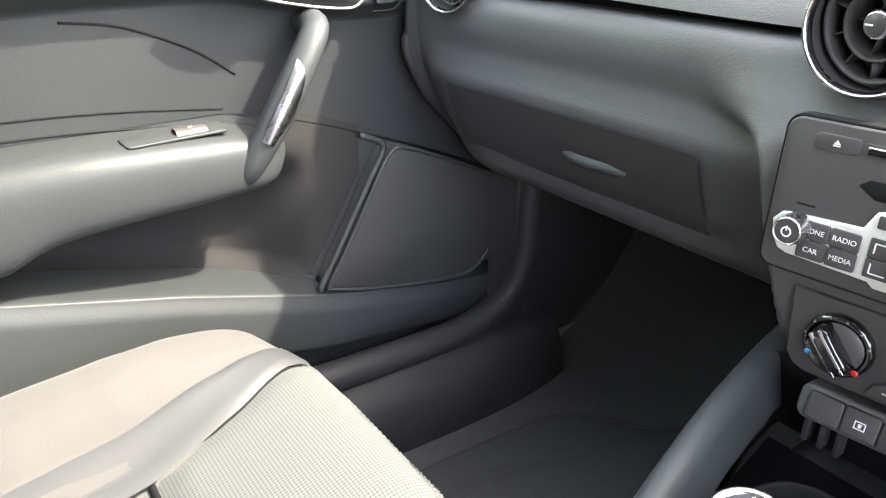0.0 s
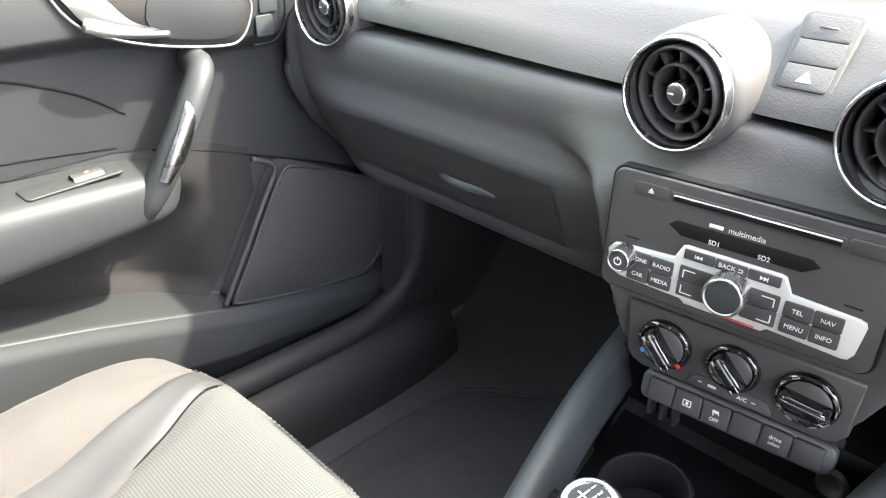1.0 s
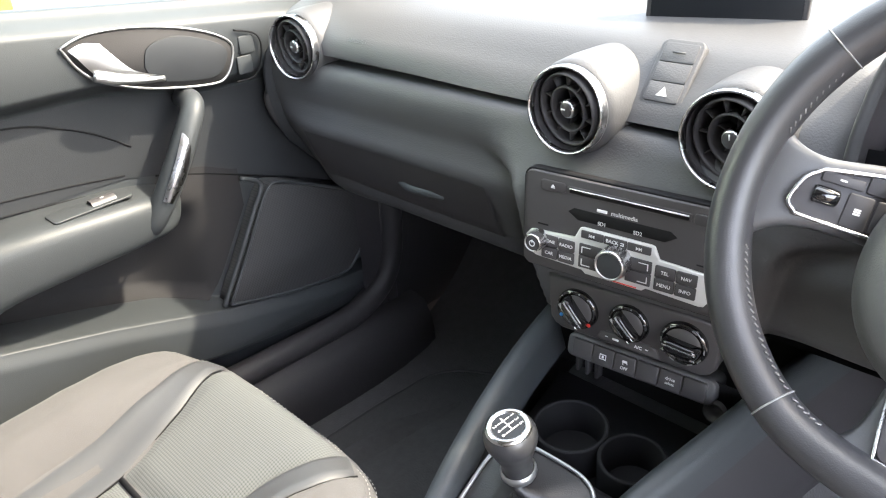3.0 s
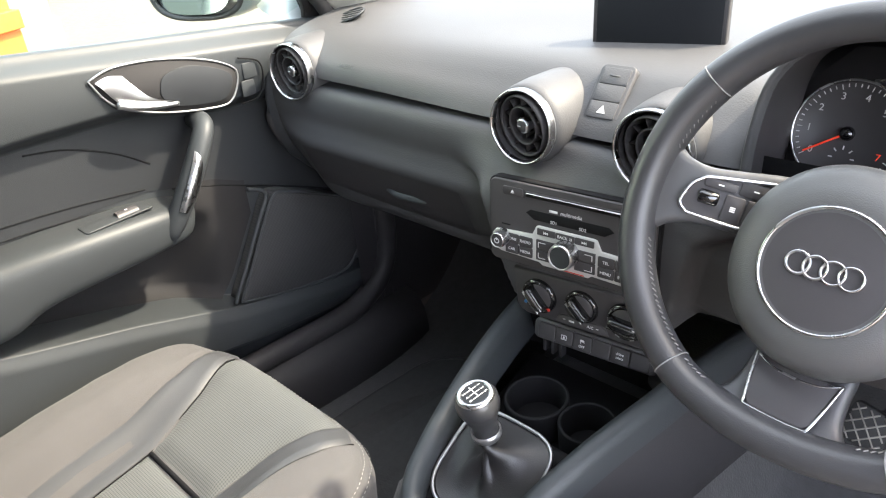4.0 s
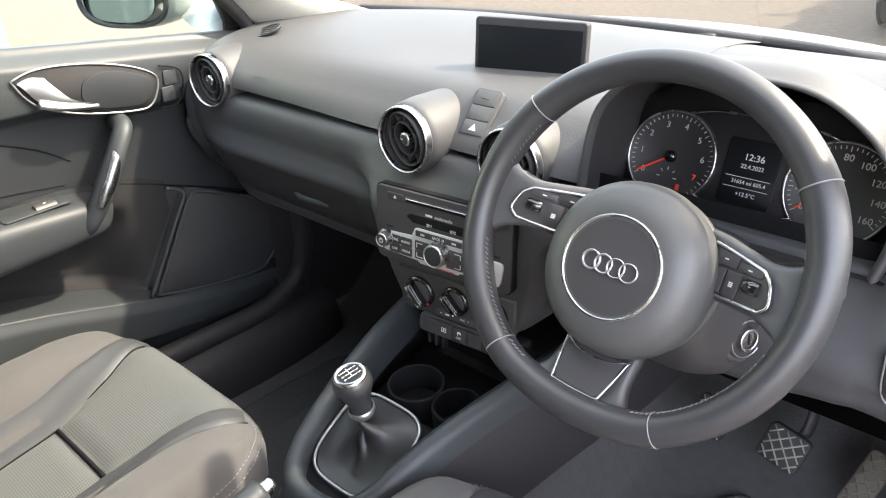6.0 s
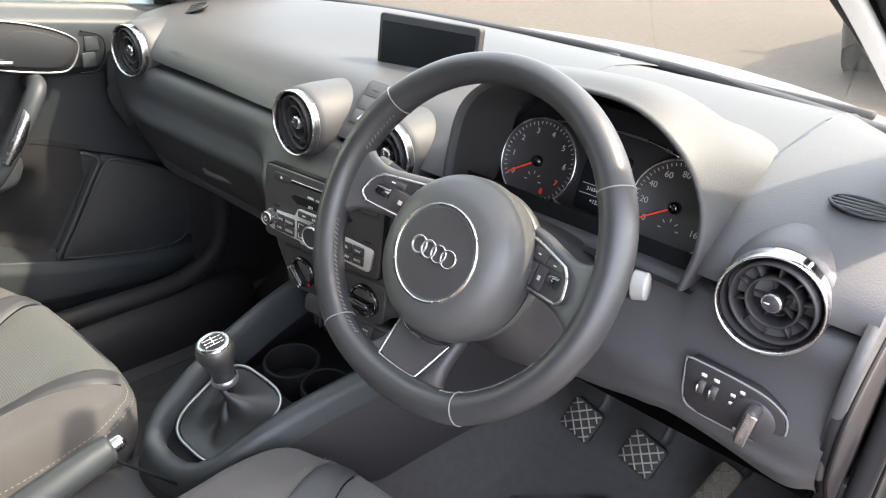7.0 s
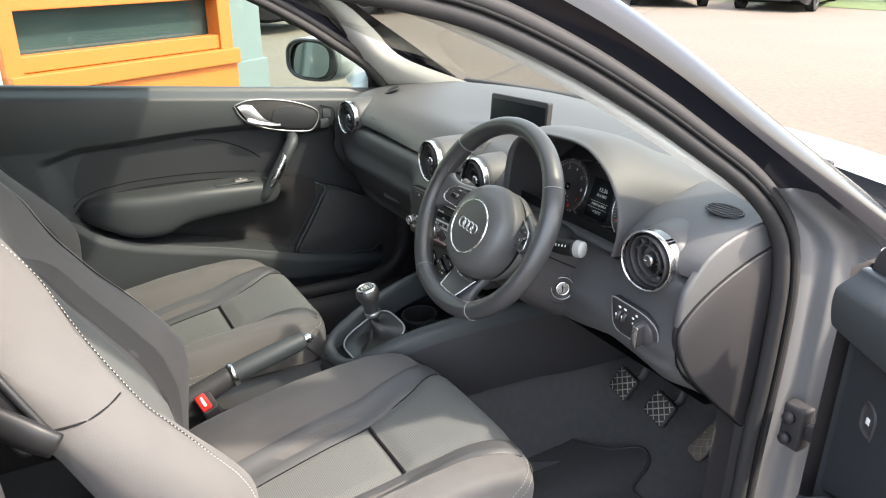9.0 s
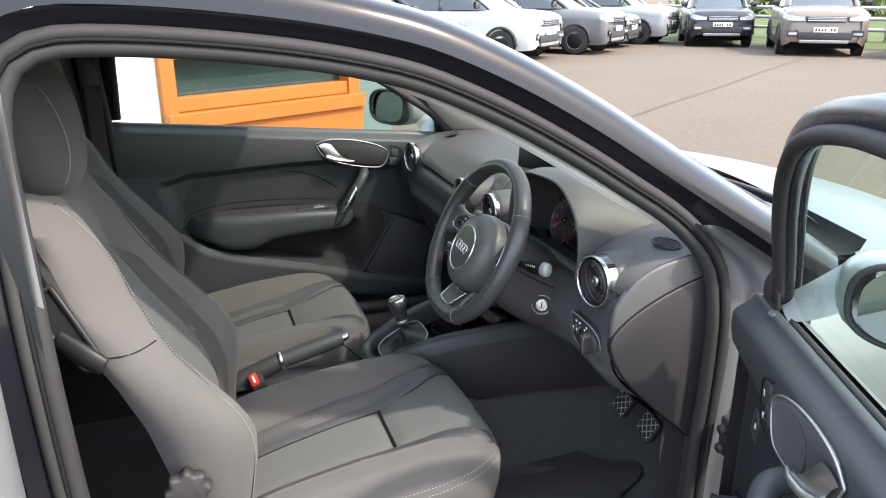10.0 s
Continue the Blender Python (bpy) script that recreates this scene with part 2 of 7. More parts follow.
def box(x0, x1, y0, y1, z0, z1, bevel=0.0, seg=2):
    bm = bmesh.new()
    bmesh.ops.create_cube(bm, size=1)
    bm.transform(Matrix.Translation(((x0 + x1) / 2, (y0 + y1) / 2, (z0 + z1) / 2)) @ Matrix.Diagonal((x1 - x0, y1 - y0, z1 - z0, 1)))
    if bevel:
        bmesh.ops.bevel(bm, geom=bm.edges[:], offset=bevel, segments=seg, profile=0.6, affect="EDGES")
    return bm


def join(*bms):
    out = bmesh.new()
    for b in bms:
        me = bpy.data.meshes.new("tmp")
        b.to_mesh(me)
        out.from_mesh(me)
        bpy.data.meshes.remove(me)
        b.free()
    return out


def moved(bm, m):
    bm.transform(m)
    return bm


def face_at(x, y, z, tilt=0, yaw=0, spin=0):
    """A frame that faces the rear of the car: x to the right, y up, z out towards the seats."""
    return pose(x, y, z, 90 - tilt, 0, yaw) @ pose(0, 0, 0, 0, 0, spin)


def words(name, body, size, material, parent, m, label="", thick=0.0002):
    cu = bpy.data.curves.new("txt", "FONT")
    cu.body, cu.size, cu.align_x, cu.align_y, cu.extrude = body, size, "CENTER", "CENTER", thick
    tmp = bpy.data.objects.new("tmp", cu)
    me = bpy.data.meshes.new_from_object(tmp)
    bpy.data.objects.remove(tmp)
    bpy.data.curves.remove(cu)
    me.transform(m)
    me.materials.clear()
    return put(name, me, material, parent, label, False)


def ss(a, b, x):
    t = min(max((x - a) / (b - a), 0), 1) if a != b else float(x >= a)
    return t * t * (3 - 2 * t)


def thick(ob, t, offset=-1):
    md = ob.modifiers.new("thickness", "SOLIDIFY")
    md.thickness, md.offset = t, offset
    return ob


def lerp_tab(tab, x):
    for (a, fa), (b, fb) in zip(tab, tab[1:]):
        if x <= b:
            return fa + (fb - fa) * min(max((x - a) / (b - a), 0), 1)
    return tab[-1][1]


# ---- ground ----
def ground_z(x, y):
    """The yard is level."""
    return 0.0


def speckled(m, scale, low, high):
    """Adds fine chippings to a surface's colour."""
    n, l = m.node_tree.nodes, m.node_tree.links
    b = n["Principled BSDF"]
    base = b.inputs["Base Color"].links[0].from_socket
    nz = n.new("ShaderNodeTexNoise")
    nz.inputs["Scale"].default_value, nz.inputs["Detail"].default_value, nz.inputs["Roughness"].default_value = scale, 5, 0.75
    l.new(n["Texture Coordinate"].outputs["Object"], nz.inputs["Vector"])
    mr = n.new("ShaderNodeMapRange")
    mr.inputs[1].default_value, mr.inputs[2].default_value, mr.inputs[3].default_value, mr.inputs[4].default_value = 0.3, 0.7, low, high
    l.new(nz.outputs[0], mr.inputs[0])
    mx = n.new("ShaderNodeMix")
    mx.data_type, mx.blend_type = "RGBA", "MULTIPLY"
    mx.inputs[0].default_value = 1.0
    l.new(base, mx.inputs[6])
    l.new(mr.outputs[0], mx.inputs[7])
    l.new(mx.outputs[2], b.inputs["Base Color"])
    return m


GROUND = speckled(mat("worn_tarmac", (0.083, 0.064, 0.046), 0.95, 0, 0.24, 0.7, 1.0, 60), 14, 0.72, 1.28)
gx = [-400, -200, -120, -80, -60, -50, -45, -40, -35, -30, -25, -20, -15, -10, -7, -5, -3, -1, 1, 3, 6, 10, 20, 40, 80, 160, 400]
gy = [-400, -160, -60, -20, -10, -5, -2, 0, 2, 4, 6, 8, 10, 13, 16, 20, 25, 30, 35, 40, 45, 50, 60, 80, 120, 200, 400]
tagged(part("ground", grid([[(x, y, ground_z(x, y)) for y in gy] for x in gx]), GROUND), "worn sandy grey tarmac of a car sales yard", "ground", kind="structure")

joint = [(-22.15, 27.56), (-15.62, 18.51), (-12.32, 13.93), (-10.15, 10.93), (-8.26, 8.36), (-6.85, 6.35), (-5.51, 4.54)]
jp = cat([(x, y, ground_z(x, y) + 0.005) for x, y in joint], 60)
tagged(part("tarmac_joint", grid([[p + Vector((0.022 + 0.008 * math.sin(i * 1.7), 0.014, 0)), p - Vector((0.022, 0.014, 0))] for i, p in enumerate(jp)]), mat("joint_tar", (0.055, 0.047, 0.04), 0.9)), "dark sealed joint across the tarmac", "joint", kind="structure")

# ---- car shell ----
car = thing("hatchback", (0, 0, 0), "grey metallic three-door hatchback with its driver's door open", "car")


def opening(side):
    """Inner edge of the door opening, from the rear sill up, along the roof and down the front pillar."""
    yz = [(-0.012, 0.34), (-0.022, 0.55), (-0.034, 0.75), (-0.043, 0.95), (-0.050, 1.09), (-0.056, 1.24), (-0.040, 1.305), (-0.004, 1.327), (0.05, 1.331), (0.162, 1.325),
          (0.305, 1.309), (0.42, 1.288), (0.51, 1.263), (0.63, 1.210), (0.75, 1.144), (0.85, 1.081), (0.93, 1.028), (0.985, 0.976), (1.013, 0.928), (1.024, 0.86), (1.028, 0.78), (1.026, 0.68), (1.018, 0.55), (1.012, 0.36),
          (0.98, 0.31), (0.8, 0.30), (0.5, 0.30), (0.2, 0.30), (0.04, 0.31)]
    return [Vector((side * lerp_tab([(0.3, 0.70), (0.9, 0.695), (1.35, 0.60)], z), y, z)) for y, z in yz]


def spread(loop, out, dx, side):
    """The loop pushed away from the opening's middle and outwards."""
    c = Vector((0, 0.5, 0.8))
    res = []
    for i, p in enumerate(loop):
        t = loop[(i + 1) % len(loop)] - loop[i - 1]
        nrm = Vector((0, t.z, -t.y)).normalized()
        if nrm.dot(p - c) < 0:
            nrm = -nrm
        res.append(p + nrm * out + Vector((side * dx, 0, 0)))
    return res


for side in (1, -1):
    loop = cat(opening(side) + [opening(side)[0]], 121)[:-1]
    part("door_seal", sweep(spread(loop, 0.012, 0.004, side), 0.013, 120, 10, True), RUBBER, car, "thick dark rubber door seal")
    part("door_seal", sweep(spread(loop, 0.032, 0.010, side), 0.011, 120, 8, True), RUBBER, car)
    part("seal_lip", sweep(spread(loop, 0.0225, 0.0165, side), 0.0035, 120, 6, True), BLACK, car, "thin seal lip")
    # dark band behind the seals along the rear pillar, the roof and straight down the windscreen pillar
    last = next(i for i, q in enumerate(loop) if q.y > 0.86 and q.z < 1.08)

    def band(out, dx):
        row = spread(loop, out, dx, side)[:last + 1]
        way = (row[-1] - row[-5]).normalized()
        return row + [row[-1] + way * d for d in (0.06, 0.12, 0.18, 0.24, 0.30, 0.36, 0.42)]
    part("door_frame", grid([band(0.03, 0.0), band(0.044, 0.010), band(0.058, 0.018), band(0.068, 0.028)]), ARCH, car, "dark painted door aperture")
    # outer skin: roof rail and front pillar
    rail0 = [q for q in band(0.067, 0.0285) if q.z > 0.86 and q.y > -0.2][2:]
    rows = []
    for f, up in ((0, 0), (0.04, 0.016), (0.12, 0.033), (0.30, 0.046), (0.62, 0.054), (1.0, 0.056)):
        rows.append([Vector((q.x + side * (0.016 * math.sin(min(1, f * 2.5) * 1.57)) - side * f * lerp_tab([(0.9, 0.065), (1.3, 0.112)], q.z), q.y + f * lerp_tab([(0.0, 0.0), (0.5, 0.03), (1.0, 0.06)], q.y), q.z + up * lerp_tab([(0.1, 1.0), (0.5, 0.85), (1.0, 0.66)], q.y))) for q in cat(rail0, 60)])
    part("roof_rail", grid(rows), RAIL, car, "dark grey glossy roof arch")
    # painted pillar below the corner of the opening
    frame_y = [(0.30, 1.010), (0.55, 1.018), (0.68, 1.026), (0.78, 1.028), (0.86, 1.024), (0.928, 1.013), (0.976, 0.985), (1.028, 0.93)]
    base = []
    for z in (0.30, 0.45, 0.60, 0.75, 0.86, 0.92, 0.96, 1.0, 1.03):
        y0 = lerp_tab(frame_y, z) + 0.026
        y1 = max(y0 + 0.004, min(1.17, 0.880 + (1.112 - z) / 0.64))
        x0 = lerp_tab([(0.3, 0.705), (0.9, 0.70), (1.05, 0.668)], z)
        base.append([Vector((side * (x0 + dx), y0 + (y1 - y0) * f, z)) for f, dx in ((0, 0), (0.25, 0.012), (0.45, 0.016), (0.55, 0.034), (0.9, 0.042), (1.0, 0.075))])
    part("pillar_base", loft(base, 24, 16), PAINT, car, "grey painted door pillar")

roof_rows = []
for y, z, hw in ((-1.0, 1.33, 0.50), (-0.6, 1.385, 0.50), (-0.25, 1.405, 0.50), (-0.05, 1.415, 0.51), (0.2, 1.405, 0.515), (0.4, 1.375, 0.515), (0.5, 1.345, 0.51)):
    roof_rows.append([(x * (hw + 0.045), y + 0.06 * (1 - x * x), z + 0.03 * (1 - x * x)) for x in [-1 + i / 8 for i in range(17)]])
thick(part("roof", grid(roof_rows), ARCH, car), 0.02)
part("headliner", grid([[(x, y, z - 0.055) for x, y, z in r] for r in roof_rows]), PILLAR, car, "pale grey headlining")
# windscreen and its dark edging
ws = []
for f in [i / 8 for i in range(9)]:
    ws.append([Vector((x * (0.64 - 0.10 * f), 1.42 - 0.15 * x * x - f * 0.92 + 0.07 * f * x * x, 0.965 + f * 0.385 + 0.02 * (1 - x * x) * math.sin(f * 3.1))) for x in [-1 + i / 8 for i in range(17)]])
g = part("windscreen", grid(ws), SCREENGLASS, car, "clear windscreen")
part("screen_surround", sweep(ws[0], 0.012, 40, 6), DARK, car)
part("screen_surround", sweep(ws[-1], 0.016, 40, 6), DARK, car)
part("screen_surround", sweep([r[-1] for r in ws], 0.014, 30, 6), DARK, car)
# inner pillar trims
for side in (-1, 1):
    if side > 0:
        a = [(0.655, 1.20, 0.955), (0.635, 0.93, 1.085), (0.60, 0.68, 1.215), (0.565, 0.47, 1.305), (0.55, 0.30, 1.335)]
        b = [(0.69, 1.04, 0.955), (0.675, 0.86, 1.055), (0.64, 0.65, 1.18), (0.605, 0.45, 1.275), (0.59, 0.30, 1.31)]
    else:
        a = [(-0.585, 1.25, 0.972), (-0.582, 1.102, 1.071), (-0.578, 0.994, 1.149), (-0.57, 0.88, 1.225), (-0.555, 0.70, 1.30), (-0.55, 0.40, 1.345)]
        b = [(-0.690, 1.035, 0.955), (-0.688, 0.945, 1.030), (-0.684, 0.871, 1.131), (-0.672, 0.79, 1.212), (-0.65, 0.66, 1.275), (-0.61, 0.40, 1.315)]
    if side < 0:
        a = [a[0]] + [tuple(Vector(p).lerp(Vector(q), 0.38)) for p, q in zip(a[1:], b[1:])]
    if side > 0:
        a = [tuple(Vector(p).lerp(Vector(q), 0.5)) for p, q in zip(a, b)]
    bulge = Vector((0.018, -0.016, 0.004)) if side < 0 else Vector((-0.004, -0.004, 0.002))
    mid = [tuple((Vector(p) + Vector(q)) / 2 + bulge) for p, q in zip(a, b)]
    out = [tuple(Vector(q) + Vector((side * 0.014, 0.012, 0.012))) for q in b]
    part("pillar_trim", loft([a, mid, b, out] if side < 0 else [a, mid, [(x - 0.02, y, z + 0.004) for x, y, z in b]], 12, 36), PILLAR, car, "pale grey pillar trim")
    if side < 0:
        c0, ax, ay = Vector((-0.652, 1.085, 1.010)), Vector((0.055, 0.105, -0.004)).normalized(), Vector((0.03, -0.06, 0.065)).normalized()
        nn = ax.cross(ay).normalized()
        nn = nn if nn.y < 0 else -nn
        el = [c0 + nn * 0.016 + ax * (0.042 * math.cos(q) - 0.012 * math.sin(q)) + ay * 0.026 * math.sin(q) for q in [2 * math.pi * i / 40 for i in range(40)]]
        part("tweeter_grille", grid([el, [c0 + nn * 0.017 + (p - c0 - nn * 0.016) * 0.02 for p in el]], close_v=True), GRILLE, car, "perforated tweeter grille")
# quarter panel behind the door, rear pillar, sill and floor pan
q = [[(0.74, -0.09, 0.30), (0.75, -0.095, 0.6), (0.745, -0.10, 0.9), (0.70, -0.11, 1.1), (0.66, -0.115, 1.26)],
     [(0.795, -0.11, 0.30), (0.815, -0.115, 0.6), (0.805, -0.12, 0.9), (0.75, -0.13, 1.1), (0.69, -0.135, 1.27)],
     [(0.80, -0.3, 0.30), (0.83, -0.3, 0.6), (0.815, -0.3, 0.9), (0.75, -0.3, 1.1), (0.67, -0.3, 1.30)],
     [(0.80, -0.7, 0.30), (0.83, -0.7, 0.6), (0.815, -0.7, 0.9), (0.74, -0.7, 1.1), (0.63, -0.7, 1.32)]]
part("quarter_panel", loft(q, 16, 20), PAINT, car, "grey metallic rear quarter panel")
part("quarter_panel", loft([[(-x, y, z) for x, y, z in r] for r in q], 16, 20), PAINT, car)
for side in (-1, 1):
    part("sill", loft([[(side * x, y, z) for y in (-0.1, 0.3, 0.7, 1.1)] for x, z in ((0.60, 0.16), (0.60, 0.27), (0.62, 0.325), (0.66, 0.34), (0.72, 0.33), (0.79, 0.27), (0.80, 0.17))], 14, 10), DARK if side < 0 else PAINT, car)
    rear = [[(side * 0.695, -0.06, 1.30), (side * 0.70, -0.055, 1.0), (side * 0.71, -0.05, 0.7), (side * 0.715, -0.04, 0.2)],
            [(side * 0.665, -0.08, 1.30), (side * 0.67, -0.075, 1.0), (side * 0.68, -0.07, 0.7), (side * 0.685, -0.06, 0.2)],
            [(side * 0.62, -0.35, 1.28), (side * 0.64, -0.35, 1.0), (side * 0.66, -0.35, 0.7), (side * 0.66, -0.35, 0.2)],
            [(side * 0.60, -0.95, 1.25), (side * 0.62, -0.95, 1.0), (side * 0.64, -0.95, 0.7), (side * 0.64, -0.95, 0.2)]]
    part("rear_side_trim", loft(rear, 14, 16), TRIM, car)
part("pillar_trim", loft([[(0.672, -0.052, 1.295), (0.686, -0.050, 1.20), (0.697, -0.046, 1.10), (0.704, -0.043, 1.02)], [(0.640, -0.070, 1.30), (0.655, -0.072, 1.20), (0.668, -0.070, 1.10), (0.676, -0.066, 1.02)]], 6, 14), PILLAR, car, "pale grey pillar trim")
part("bulkhead", box(-0.7, 0.7, 1.42, 1.46, 0.1, 0.89), DARK, car)
part("rear_bulkhead", box(-0.7, 0.7, -1.0, -0.96, 0.1, 1.38), DARK, car, "dark boot trim behind the rear seats")
# bonnet and wings
bon = []
for y, z in ((1.53, 0.952), (1.64, 0.944), (1.85, 0.905), (2.1, 0.835), (2.3, 0.74)):
    bon.append([(x * 0.70, y - 0.13 * x * x, z - 0.05 * x * x) for x in [-1 + i / 8 for i in range(17)]])
part("bonnet", loft(bon, 16, 17), PAINT, car, "pale grey metallic bonnet")
for side in (-1, 1):
    wing = [[(side * 0.715, y, z - 0.06) for y, z in ((1.17, 0.945), (1.4, 0.945), (1.7, 0.92), (2.1, 0.82))],
            [(side * 0.76, y, z - 0.08) for y, z in ((1.17, 0.945), (1.4, 0.945), (1.7, 0.92), (2.1, 0.82))],
            [(side * 0.82, y, z - 0.22) for y, z in ((1.17, 0.945), (1.4, 0.945), (1.7, 0.92), (2.1, 0.82))],
            [(side * 0.83, y, 0.4) for y in (1.17, 1.4, 1.7, 2.1)]]
    part("wing", loft(wing, 16, 16), PAINT, car)
part("nose", loft([[(x, y - 0.16 * (x / 0.75) ** 2, z) for x in (-0.78, -0.6, -0.3, 0, 0.3, 0.6, 0.78)] for y, z in ((2.29, 0.74), (2.36, 0.66), (2.40, 0.5), (2.39, 0.3), (2.34, 0.18))], 12, 30), PAINT, car)
part("tailgate", loft([[(x, y + 0.10 * (x / 0.75) ** 2, z) for x in (-0.80, -0.6, -0.3, 0, 0.3, 0.6, 0.80)] for y, z in ((-1.0, 1.36), (-1.10, 1.12), (-1.18, 0.92), (-1.22, 0.6), (-1.18, 0.22))], 14, 30), PAINT, car)
for side in (-1, 1):
    part("rear_wing", loft([[(side * x0, -0.68, z), (side * (x0 - 0.005), -0.9, z), (side * (x0 - 0.03), -1.1, z)] for x0, z in ((0.63, 1.33), (0.74, 1.1), (0.815, 0.9), (0.83, 0.6), (0.80, 0.25))], 12, 8), PAINT, car)
part("scuttle", loft([[(x, 1.47 - 0.13 * (x / 0.7) ** 2 + dy, z) for x in (-0.66, -0.3, 0, 0.3, 0.66)] for dy, z in ((-0.085, 0.950), (-0.05, 0.925), (0.0, 0.915), (0.055, 0.915), (0.075, 0.94))], 8, 24), BLACK, car, "black scuttle panel below the windscreen")
for x0 in (0.52, 0.1):
    part("wiper", sweep([(x0, 1.40, 0.965), (x0 - 0.2, 1.455, 0.955), (x0 - 0.42, 1.43, 0.962)], 0.007, 20, 6), DARK, car)
# door hinge at the front pillar
part("door_hinge", join(box(0.735, 0.775, 1.055, 1.085, 0.575, 0.655, 0.006), box(0.745, 0.80, 1.065, 1.08, 0.60, 0.63, 0.004), moved(lathe([(0, 0.012), (0.010, 0.010), (0.010, 0), (0, 0)], 10), pose(0.752, 1.053, 0.635, 90, 0, 0)), moved(lathe([(0, 0.012), (0.010, 0.010), (0.010, 0), (0, 0)], 10), pose(0.752, 1.053, 0.595, 90, 0, 0))), DARK, car, "dark steel door hinge")

# carpet, tunnel and mats
fl = [[(x, y, z) for x in (-0.66, -0.4, -0.2, -0.13, 0.0, 0.13, 0.2, 0.4, 0.66)] for y, z in ((-0.95, 0.25), (0.0, 0.25), (0.6, 0.23), (0.95, 0.22), (1.12, 0.25), (1.25, 0.34), (1.36, 0.50), (1.40, 0.70))]
def tunnel(x, y):
    return 0.24 * (1 - ss(0.11, 0.235, abs(x))) * ss(0.52, 0.60, y) + 0.17 * (1 - ss(0.07, 0.17, abs(x))) * (1 - ss(0.52, 0.60, y))
rows = []
for r in [cat(r, 41) for r in fl]:
    rows.append(r)
cols = [cat([r[j] for r in rows], 40) for j in range(41)]
rows = [[Vector((cols[j][i].x, cols[j][i].y, max(cols[j][i].z, 0.24 + tunnel(cols[j][i].x, cols[j][i].y) if tunnel(cols[j][i].x, cols[j][i].y) > 0.01 else 0))) for j in range(41)] for i in range(40)]
# the carpet behind the seats is split off and coloured for deep shade
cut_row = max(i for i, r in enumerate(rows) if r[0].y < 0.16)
tagged(part("rear_carpet", grid(rows[:cut_row + 1]), REARSHADE), "charcoal carpet behind the front seats, coloured near black for shade", "carpet", kind="structure")
tagged(part("carpet", grid(rows[cut_row:]), CARPET), "charcoal carpet over the car floor and tunnel", "carpet", kind="structure")


def floor_mat(cx, label):
    out = [(-0.17, 0.60), (0.19, 0.58), (0.20, 0.95), (0.195, 1.05), (0.10, 1.06), (0.075, 1.13), (0.03, 1.15), (-0.02, 1.10), (-0.05, 1.085), (-0.17, 0.98)]
    out = [(q.x, q.y) for q in cat([(x, y, 0) for x, y in out] + [(out[0][0], out[0][1], 0)], 80)[:-1]]
    def zz(y):
        return lerp_tab([(0.5, 0.234), (0.95, 0.224), (1.08, 0.242), (1.16, 0.275), (1.3, 0.40)], y)
    t = thing("floor_mat", (cx, 0.85, 0.23), label, "mat", "front floor mats")
    bm = plate(out, 0.0, 0.008, 0.003)
    for v in bm.verts:
        v.co = Vector((v.co.x + cx, v.co.y, v.co.z + zz(v.co.y)))
    part("mat", bm, MATM, t)
    part("edging", sweep([(x + cx, y, zz(y) + 0.006) for x, y in out], 0.004, 120, 6, True), DARK, t, "black bound edge")
    return t


floor_mat(0.33, "dark carpet footwell mat with a shaped front edge by the pedals")
floor_mat(-0.36, "dark carpet footwell mat in front of the passenger seat")

# ---- dashboard ----
dash = thing("dashboard", (0, 0.95, 0.8), "dark grey soft-touch dashboard with round chrome-ringed vents", "dashboard")
UP = {"e": [(0.868, 0.893), (0.866, 0.908), (0.885, 0.93), (0.94, 0.955), (1.05, 0.972), (1.20, 0.978), (1.27, 0.965)],
      "m": [(0.872, 0.890), (0.872, 0.905), (0.895, 0.925), (0.945, 0.955), (1.06, 0.975), (1.25, 0.985), (1.37, 0.968)],
      "c": [(0.872, 0.886), (0.876, 0.898), (0.905, 0.925), (0.945, 0.956), (1.05, 0.968), (1.25, 0.985), (1.40, 0.968)]}
UP["h"] = [(0.995, 0.84), (1.0, 0.88), (1.005, 0.92), (1.012, 0.952), (1.07, 0.972), (1.25, 0.985), (1.37, 0.968)]
secs = []
for x, k in ((-0.675, "e"), (-0.6, "e"), (-0.4, "m"), (-0.2, "c"), (0.0, "c"), (0.172, "c"), (0.182, "h"), (0.35, "h"), (0.494, "h"), (0.506, "m"), (0.6, "e"), (0.675, "e")):
    secs.append([(x, y, z) for y, z in UP[k]])
part("upper_pad", loft(secs, 170, 28), DASH, dash, "grained upper dash pad")
part("groove", loft([[(x, y, z) for x in (-0.67, -0.3, 0, 0.3, 0.67)] for y, z in ((0.90, 0.895), (0.90, 0.868))], 3, 20), BLACK, dash)
MIDDLE = [(0.90, 0.878), (0.850, 0.878), (0.834, 0.866), (0.830, 0.842), (0.836, 0.818), (0.840, 0.808), (0.845, 0.796), (0.851, 0.776), (0.866, 0.738), (0.886, 0.695), (0.925, 0.645), (1.1, 0.60)]
